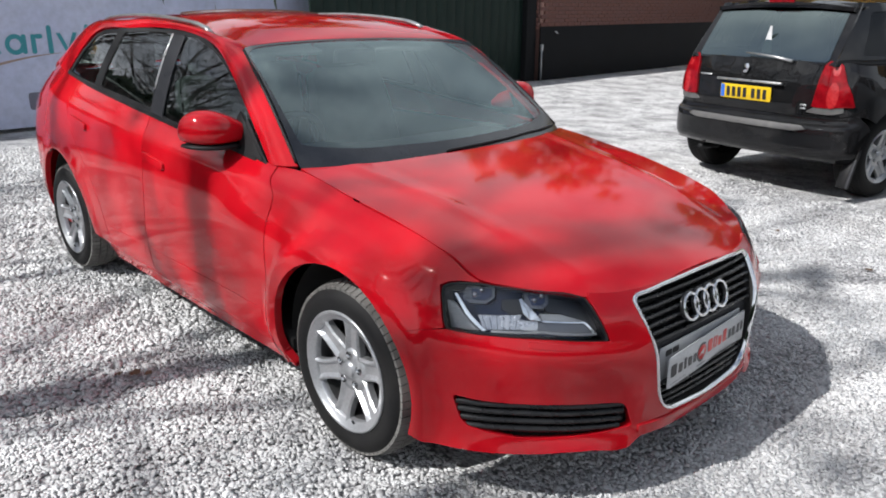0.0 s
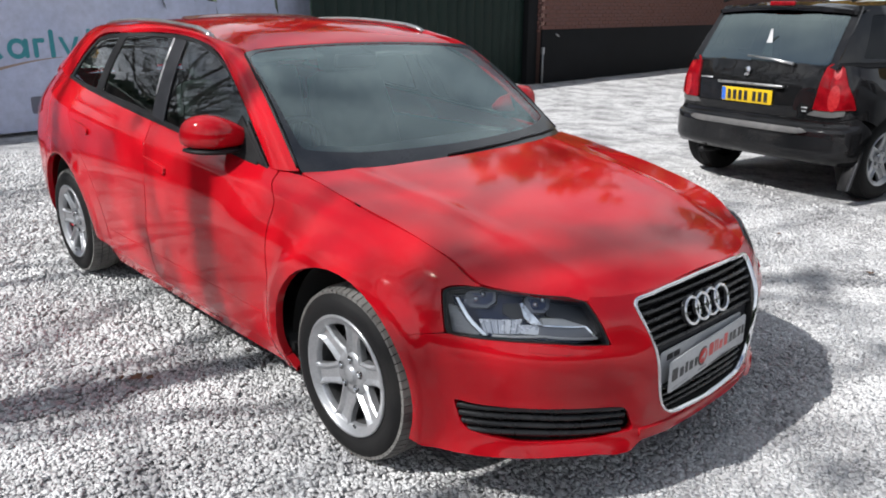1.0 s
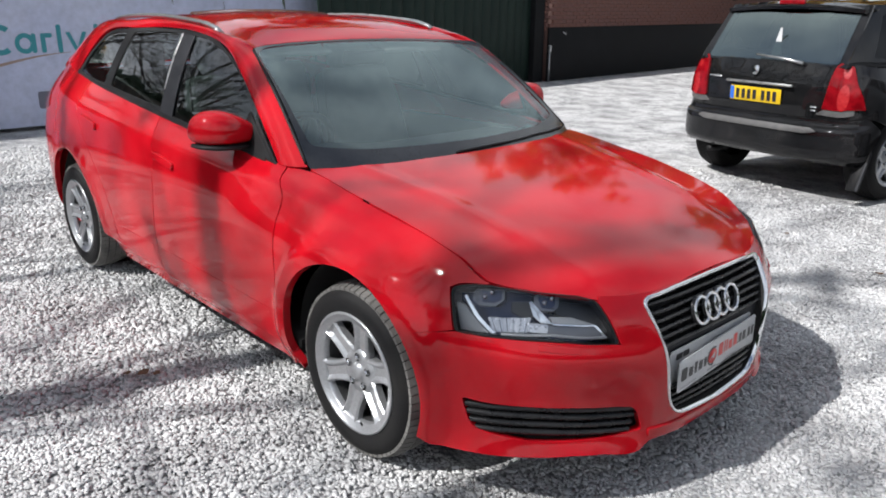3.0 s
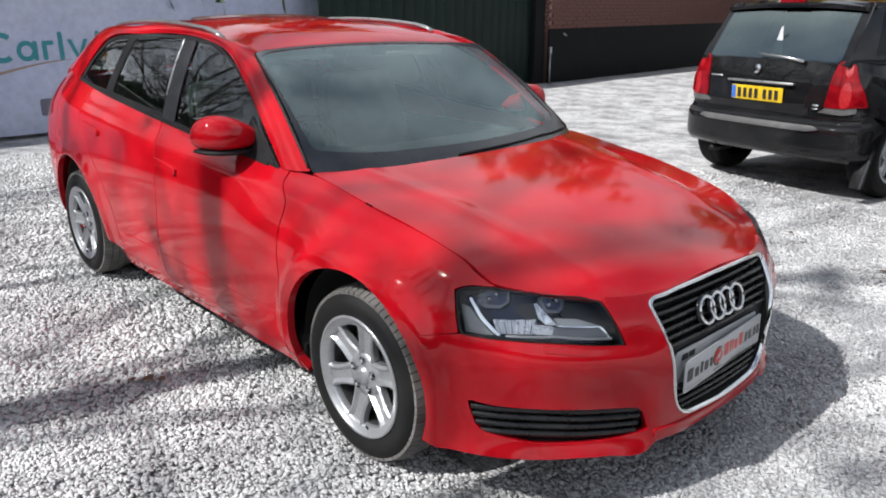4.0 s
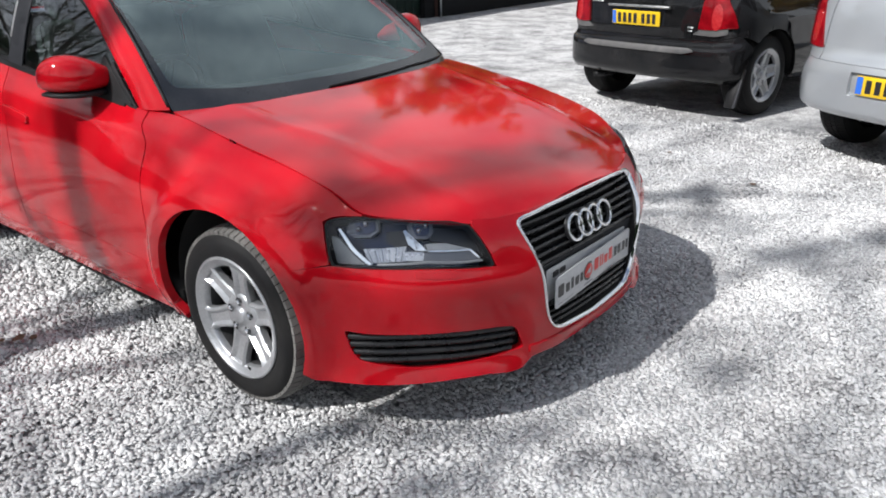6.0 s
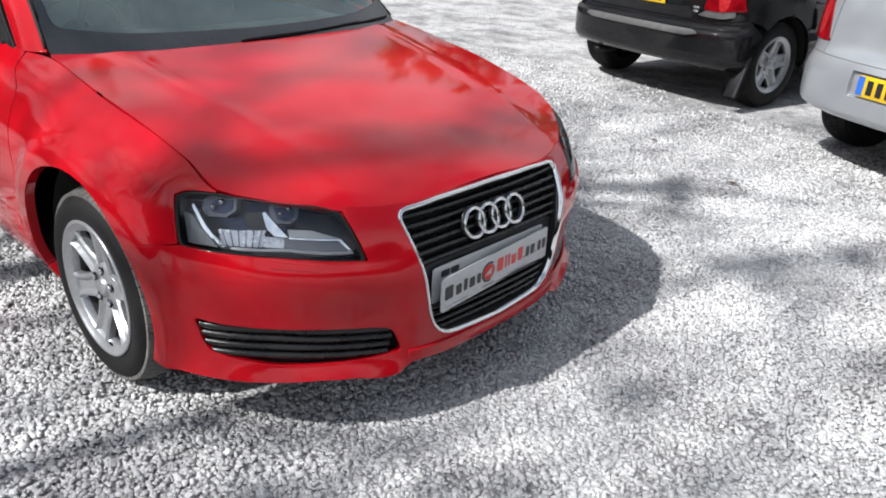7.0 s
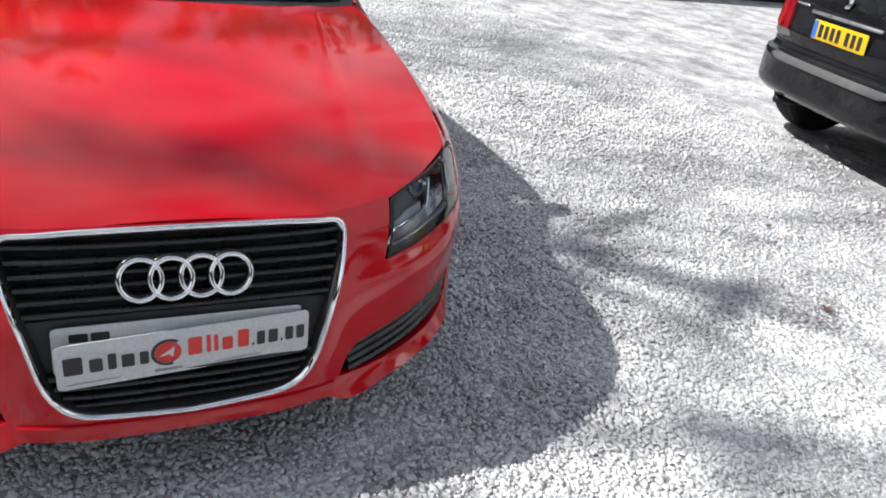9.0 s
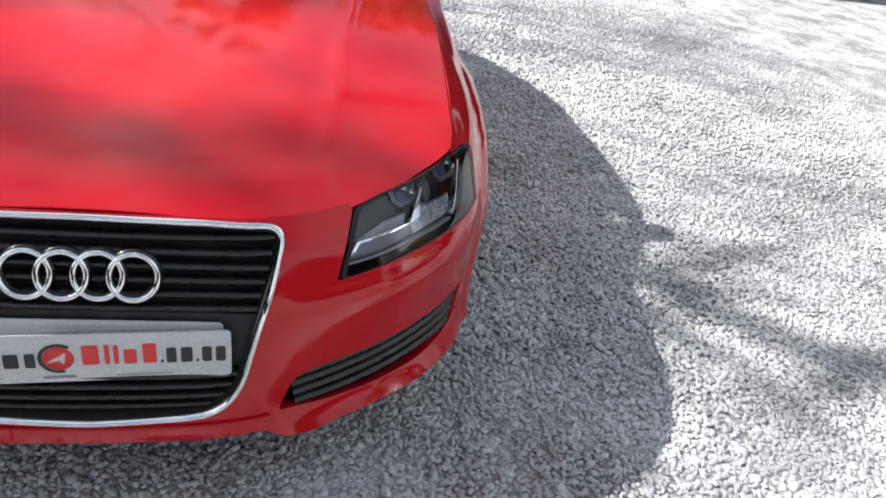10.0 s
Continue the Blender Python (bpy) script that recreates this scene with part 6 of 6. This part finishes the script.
# ---- trees round the yard, bare or in first leaf ----
BARK = varied("bark", [(.050, .042, .035), (.095, .082, .070)], 5.0, (.85, .95), bump=.006, bump_scale=30.0)
LEAF = varied("young_leaf", [(.36, .20, .05), (.27, .27, .06)], 1.2, (.55, .7))
# light passes through the thin new leaves
ln, ll, lb = nodes_of(LEAF)
through_leaf, leaf_mix = ln.new("ShaderNodeBsdfTranslucent"), ln.new("ShaderNodeMixShader")
through_leaf.inputs[0].default_value = (.55, .33, .06, 1)
leaf_out = next(q for q in ln if q.type == "OUTPUT_MATERIAL")
ll.new(lb.outputs[0], leaf_mix.inputs[1])
ll.new(through_leaf.outputs[0], leaf_mix.inputs[2])
ll.new(leaf_mix.outputs[0], leaf_out.inputs[0])
HEDGE_LEAF = varied("evergreen", [(.012, .028, .012), (.030, .055, .020)], 1.0, (.5, .7))


def branch_mesh(seed, height, spread, leaves=0, low=.30, girth=.016, reach=1.0, forks=(14, 6, 4, 3)):
    """Trunk, limbs and twigs as tapered tubes; also the leaf quads on the twigs."""
    r = random.Random(seed)
    trunk_v, trunk_f, twig_v, twig_f, leaf_v, leaf_f = [], [], [], [], [], []

    def tubes(v, f, pts, rads, n):
        base = len(v)
        for i, p in enumerate(pts):
            d = (pts[min(i + 1, len(pts) - 1)] - pts[max(i - 1, 0)]).normalized()
            a = d.orthogonal().normalized()
            b = d.cross(a)
            for k in range(n):
                w = 2 * math.pi * k / n
                v.append(tuple(p + (a * math.cos(w) + b * math.sin(w)) * rads[i]))
        for i in range(len(pts) - 1):
            for k in range(n):
                f.append((base + i * n + k, base + i * n + (k + 1) % n, base + (i + 1) * n + (k + 1) % n, base + (i + 1) * n + k))

    def grow(start, way, length, rad, level):
        steps = (9, 6, 5, 4, 3)[level]
        pts, p, d = [start], start.copy(), way.normalized()
        for i in range(steps):
            wob = (.025, .16, .22, .28, .3)[level]
            d = (d + Vector((r.uniform(-wob, wob), r.uniform(-wob, wob), r.uniform(-wob, wob) + (.05 if level else .03)))).normalized()
            p = p + d * (length / steps)
            pts.append(p.copy())
        rads = [max(rad * (1 - .72 * i / steps), .005) for i in range(steps + 1)]
        if level < 2:
            tubes(trunk_v, trunk_f, pts, rads, (10, 6)[level])
        else:
            tubes(twig_v, twig_f, pts, rads, (5, 3, 3)[level - 2])
        if level == 4 or (level == 3 and r.random() < .4):
            for _ in range(leaves):
                q = pts[r.randrange(1, len(pts))] + Vector((r.gauss(0, .09), r.gauss(0, .09), r.gauss(0, .09)))
                a = Vector((r.gauss(0, 1), r.gauss(0, 1), r.gauss(0, 1))).normalized()
                b = a.orthogonal().normalized()
                s = r.uniform(.08, .15)
                i = len(leaf_v)
                leaf_v.extend([tuple(q - a * s), tuple(q + b * s * .6), tuple(q + a * s), tuple(q - b * s * .6)])
                leaf_f.append((i, i + 1, i + 2, i + 3))
        if level == 4:
            return
        for _ in range(forks[level]):
            t = r.uniform(low if level == 0 else .2, 1.0)
            i = min(int(t * steps), steps - 1)
            at = pts[i].lerp(pts[i + 1], t * steps - i)
            side = Vector((r.gauss(0, 1), r.gauss(0, 1), r.gauss(0, .5))).normalized()
            main = (pts[i + 1] - pts[i]).normalized()
            up = spread if level == 0 else .9
            nd = (main * .75 + side * up + Vector((0, 0, .12))).normalized()
            grow(at, nd, length * (reach * r.uniform(.26, .40) if level == 0 else r.uniform(.42, .62)), max(rads[i] * (.60 if level < 1 else .50), .003), level + 1)

    grow(Vector((0, 0, -.1)), Vector((0, 0, 1)), height, height * girth, 0)
    return (trunk_v, trunk_f), (twig_v, twig_f), (leaf_v, leaf_f)


def tree(name, label, seed, height, spread, leaves=0, low=.3, girth=.016, reach=1.0, forks=(14, 6, 4, 3)):
    t = thing(name, label, "tree")
    a, b, c = branch_mesh(seed, height, spread, leaves, low, girth, reach, forks)
    child("trunk", raw_mesh("trunk", *a), BARK, t)
    child("twigs", raw_mesh("twigs", *b), BARK, t)
    if leaves:
        child("leaves", raw_mesh("leaves", *c, smooth=False), LEAF, t)
    return t


slim = tree("tree", "tall slim bare tree with a straight trunk", 31, 9.2, .7, low=.88, girth=.0195, reach=.35, forks=(4, 3, 2, 1))
slim.matrix_basis = pose(-2.31, -6.5, 0, 0, 0, 20)
bare = tree("tree", "tall bare deciduous tree with fine twigs", 11, 12.5, .85, low=.48, girth=.0095, reach=.62)
bare.matrix_basis = pose(-3.0, -10.4, 0, 0, 0, 20)
# the two beyond x = 11 are unseen, added to fill reflections
for x, y, a, k in ((-.85, -11.15, 75, .90), (-7.6, -10.8, 250, 1.0), (6.0, -12.0, 140, 1.05), (11.5, -8.0, 200, 1.0), (12.5, 2.0, 110, 1.0), (-5.5, 21.0, 30, .85), (2.5, 22.0, 170, .85)):
    copy_thing(bare, pose(x, y, 0, 0, 0, a) @ Matrix.Scale(k, 4))
open_tree = tree("tree", "tall open bare tree with few limbs and swelling buds", 61, 11.5, .8, leaves=2, low=.50, girth=.0085, reach=.58, forks=(8, 4, 3, 0))
open_tree.matrix_basis = pose(-1.75, -9.0, 0, 0, 0, 60)
copy_thing(open_tree, pose(-4.6, -9.4, 0, 0, 0, 200))
low_tree = tree("tree", "bare spreading tree behind the fence", 47, 8.0, 1.1, low=.20, girth=.014)
low_tree.matrix_basis = pose(-11.0, -2.6, 0)
# last three unseen, added to blur and darken the doors' reflections
for x, y, a, k in ((-12.5, -5.6, 110, 1.05), (-10.2, -8.2, 215, .95), (-14.0, -.5, 300, 1.0), (-9.7, -5.0, 20, .9), (-9.0, -10.6, 150, 1.0), (-6.6, -12.4, 260, 1.05)):
    copy_thing(low_tree, pose(x, y, 0, 0, 0, a) @ Matrix.Scale(k, 4))
leafy = tree("tree", "tree in first pale russet-green leaf outside the yard", 23, 8.5, 1.0, leaves=22, low=.20)
leafy.matrix_basis = pose(-10.6, 14.6, 0) @ Matrix.Scale(.78, 4)
for x, y, a, k in ((-12.4, 17.6, 90, .86), (-9.4, 18.4, 200, .88), (-7.0, 19.6, 310, .84), (-4.2, 19.0, 20, .86), (-1.5, 18.6, 30, .86), (3.5, 20.0, 140, .84), (9.0, 17.0, 260, .8),
                   (-13.0, 7.6, 50, .86), (-14.2, 5.0, 120, 1.02), (-14.8, 2.2, 215, 1.08), (-14.9, -.9, 330, 1.05)):
    copy_thing(leafy, pose(x, y, 0, 0, 0, a) @ Matrix.Scale(k, 4))


def hedge(name, label, x0, x1, place, high, seed, spike=0.0):
    """A clipped evergreen hedge of many leaf sprays over dark stems."""
    h = thing(name, label, "hedge", place)
    r = random.Random(seed)
    v, f = [], []
    for _ in range(9000):
        x, z = r.uniform(x0, x1), high * r.random() ** .8
        top = high * (.82 + .25 * noise.noise((x * .7, 0, 3)) + spike * abs((x * 1.1) % 2 - 1))
        if z > top + .3 * r.random():
            continue
        p = Vector((x, r.gauss(0, .35), z))
        a = Vector((r.gauss(0, 1), r.gauss(0, 1), r.gauss(.6, 1))).normalized()
        b = a.orthogonal().normalized()
        s = r.uniform(.10, .24)
        i = len(v)
        v += [tuple(p - a * s), tuple(p + b * s * .35), tuple(p + a * s * 1.3), tuple(p - b * s * .35)]
        f.append((i, i + 1, i + 2, i + 3))
    ob = child("sprays", raw_mesh("sprays", v, f, smooth=False), HEDGE_LEAF, h)
    tagged(ob, kind="stuff")
    part("core", box((x1 - x0, .3, high * .7), ((x0 + x1) / 2, 0, high * .35), .05), HEDGE_LEAF, h)
    return h


hedge("hedge", "dark evergreen hedge along the yard's edge", -16, 14, pose(0, -10.5, 0), 2.6, 5)
hedge("hedge", "dark pointed evergreens behind the fence", -9, 5, pose(-9.2, 0, 0, 0, 0, 90), 2.6, 6, .35)
# unseen hedge, added so that the car's nose reflects something dark
hedge("hedge", "unseen dark hedge added at the far end to darken reflections", -11, 16, pose(10.5, 0, 0, 0, 0, 90), 3.0, 8, .2)


# ---- loose stones ----
def stone_material():
    m = material("limestone_chip", (.5, .5, .5), .85)
    n, l, b = nodes_of(m)
    g, ob, add, wrap = (n.new("ShaderNode" + k) for k in ("NewGeometry", "ObjectInfo", "Math", "Math"))
    l.new(g.outputs["Random Per Island"], add.inputs[0])
    l.new(ob.outputs["Random"], add.inputs[1])
    wrap.operation = "FRACT"
    l.new(add.outputs[0], wrap.inputs[0])
    col = ramp(n, l, wrap.outputs[0], [(0.0, (0.42, 0.417, 0.42)), (.15, (0.50, 0.498, 0.50)), (.55, (0.595, 0.595, 0.597)), (.85, (0.65, 0.65, 0.652)), (1.0, (0.69, 0.688, 0.69))])
    mix = n.new("ShaderNodeMixRGB")
    mix.blend_type, mix.inputs[0].default_value = "MULTIPLY", 1.0
    l.new(col, mix.inputs[1])
    l.new(ramp(n, l, noise_at(n, l, 90.0, 4.0), [(.3, (.80, .80, .80)), (.7, (1, 1, 1))]), mix.inputs[2])
    mottle = n.new("ShaderNodeMixRGB")
    mottle.blend_type, mottle.inputs[0].default_value = "MULTIPLY", 1.0
    l.new(mix.outputs[0], mottle.inputs[1])
    l.new(ramp(n, l, noise_at(n, l, 1.6, 9.0, 0.72), [(0.40, (0.78, 0.775, 0.775)), (0.52, (1.03, 1.03, 1.03))]), mottle.inputs[2])
    l.new(mottle.outputs[0], b.inputs["Base Color"])
    return m


STONE = stone_material()


def stone_shapes(count, rng, near):
    """Corner points of count chips: jittered, flattened boxes, turned at random."""
    base = np.array([(x, y, z) for x in (-1, 1) for y in (-1, 1) for z in (-1, 1)], float)
    v = base[None] * rng.uniform(.55, 1.0, (count, 8, 3))
    size = rng.lognormal(math.log(.0064), .28, (count, 1, 1)) * near
    v *= size * np.stack([rng.uniform(.9, 1.7, count), rng.uniform(.7, 1.1, count), rng.uniform(.40, .70, count)], -1)[:, None]
    a, t = rng.uniform(0, 2 * math.pi, count), rng.normal(0, .35, (2, count))
    c, s = np.cos(t[0])[:, None], np.sin(t[0])[:, None]
    y, z = v[..., 1] * c - v[..., 2] * s, v[..., 1] * s + v[..., 2] * c
    c, s = np.cos(t[1])[:, None], np.sin(t[1])[:, None]
    x, z = v[..., 0] * c + z * s, -v[..., 0] * s + z * c
    c, s = np.cos(a)[:, None], np.sin(a)[:, None]
    return np.stack([x * c - y * s, x * s + y * c, z], -1)


QUADS = np.array([(0, 1, 3, 2), (4, 6, 7, 5), (0, 4, 5, 1), (2, 3, 7, 6), (1, 5, 7, 3)])


def chips(name, x0, x1, y0, y1, density, rng, big=1.0, skip=None, fade=None):
    count = int((x1 - x0) * (y1 - y0) * density)
    xy = rng.uniform((x0, y0), (x1, y1), (count, 2))
    if skip is not None:
        xy = xy[~skip(xy[:, 0], xy[:, 1])]
    if fade is not None:
        xy = xy[rng.uniform(0, 1, len(xy)) < fade(xy[:, 0], xy[:, 1])]
    count = len(xy)
    v = stone_shapes(count, rng, big)
    v[..., 0] += xy[:, :1]
    v[..., 1] += xy[:, 1:]
    v[..., 2] += rng.uniform(-.004, .0025, (count, 1)) * big
    f = (np.arange(count)[:, None, None] * 8 + QUADS[None]).reshape(-1)
    me = bpy.data.meshes.new(name)
    me.vertices.add(count * 8)
    me.vertices.foreach_set("co", v.reshape(-1))
    me.loops.add(len(f))
    me.loops.foreach_set("vertex_index", f)
    me.polygons.add(len(f) // 4)
    me.polygons.foreach_set("loop_start", np.arange(0, len(f), 4))
    me.update(calc_edges=True)
    me.materials.append(STONE)
    ob = new(name, me)
    return tagged(ob, "loose pale limestone chippings scattered on the yard", "gravel", kind="stuff")


chip_rng = np.random.default_rng(7)
under = lambda x, y: (np.abs(y) < .62) & (x > -2.5) & (x < .40)
chips("gravel", -.9, 2.1, -2.1, 2.2, 7200, chip_rng, .88, skip=under)
chips("gravel", -2.6, -.9, -2.1, 2.2, 3900, chip_rng, 1.08, skip=under)
chips("gravel", -.9, 2.1, 2.2, 4.2, 4000, chip_rng, 1.0, fade=lambda x, y: np.clip((4.3 - y) / 1.4, 0, 1))
thin = lambda x, y: np.clip((x + 7.4) / 3.0, 0, 1) * np.clip((4.7 - y) / 1.8, 0, 1)
chips("gravel", -7.0, -2.6, -2.1, 2.2, 2000, chip_rng, 1.45, skip=under, fade=thin)
chips("gravel", -7.0, -.9, 2.2, 4.6, 2300, chip_rng, 1.02, fade=thin)
chips("gravel", 2.1, 4.0, -1.0, 4.6, 900, chip_rng, 1.4, fade=lambda x, y: np.clip((4.0 - x) / 1.6, 0, 1))
# the largest chips by the nose lie loose, one by one
singles = []
for k in range(8):
    me = bpy.data.meshes.new("stone")
    v = stone_shapes(1, chip_rng, 1.15)[0]
    me.from_pydata([tuple(p) for p in v], [], [tuple(q) for q in QUADS])
    me.materials.append(STONE)
    singles.append(me)
yard = bpy.data.objects["ground"]
for k in range(290):
    st = new("stone", singles[k % 8])
    st.parent = yard
    st.matrix_basis = pose(chip_rng.uniform(.2, 1.9), chip_rng.uniform(-1.6, 2.2), .004, chip_rng.uniform(-15, 15), chip_rng.uniform(-15, 15), chip_rng.uniform(0, 360))
# a few dead leaves
LEAF_BROWN = varied("dead_leaf", [(.10, .055, .03), (.16, .09, .05)], 20.0, (.8, .9))
for x, y, s in ((-1.03, -1.155, .030), (-.99, -1.115, .022), (-1.07, -1.205, .018), (.518, 2.50, .024), (-.30, -1.9, .02), (1.3, -1.25, .018), (-2.2, 2.6, .03), (-.2, 2.9, .02)):
    bm = bmesh.new()
    pts = [bm.verts.new((s * math.cos(a) * (1 + .25 * math.cos(5 * a)), s * .7 * math.sin(a), .004 + .3 * s * math.cos(a) ** 2)) for a in np.linspace(0, 2 * math.pi, 10, endpoint=False)]
    mid = bm.verts.new((0, 0, .002))
    for i in range(10):
        bm.faces.new((mid, pts[i], pts[(i + 1) % 10]))
    lf = thing("dead_leaf", "curled brown dead leaf lying on the gravel", "leaf", pose(x, y, .012, 0, 0, x * 400), group="dead leaves")
    part("blade", bm, LEAF_BROWN, lf)
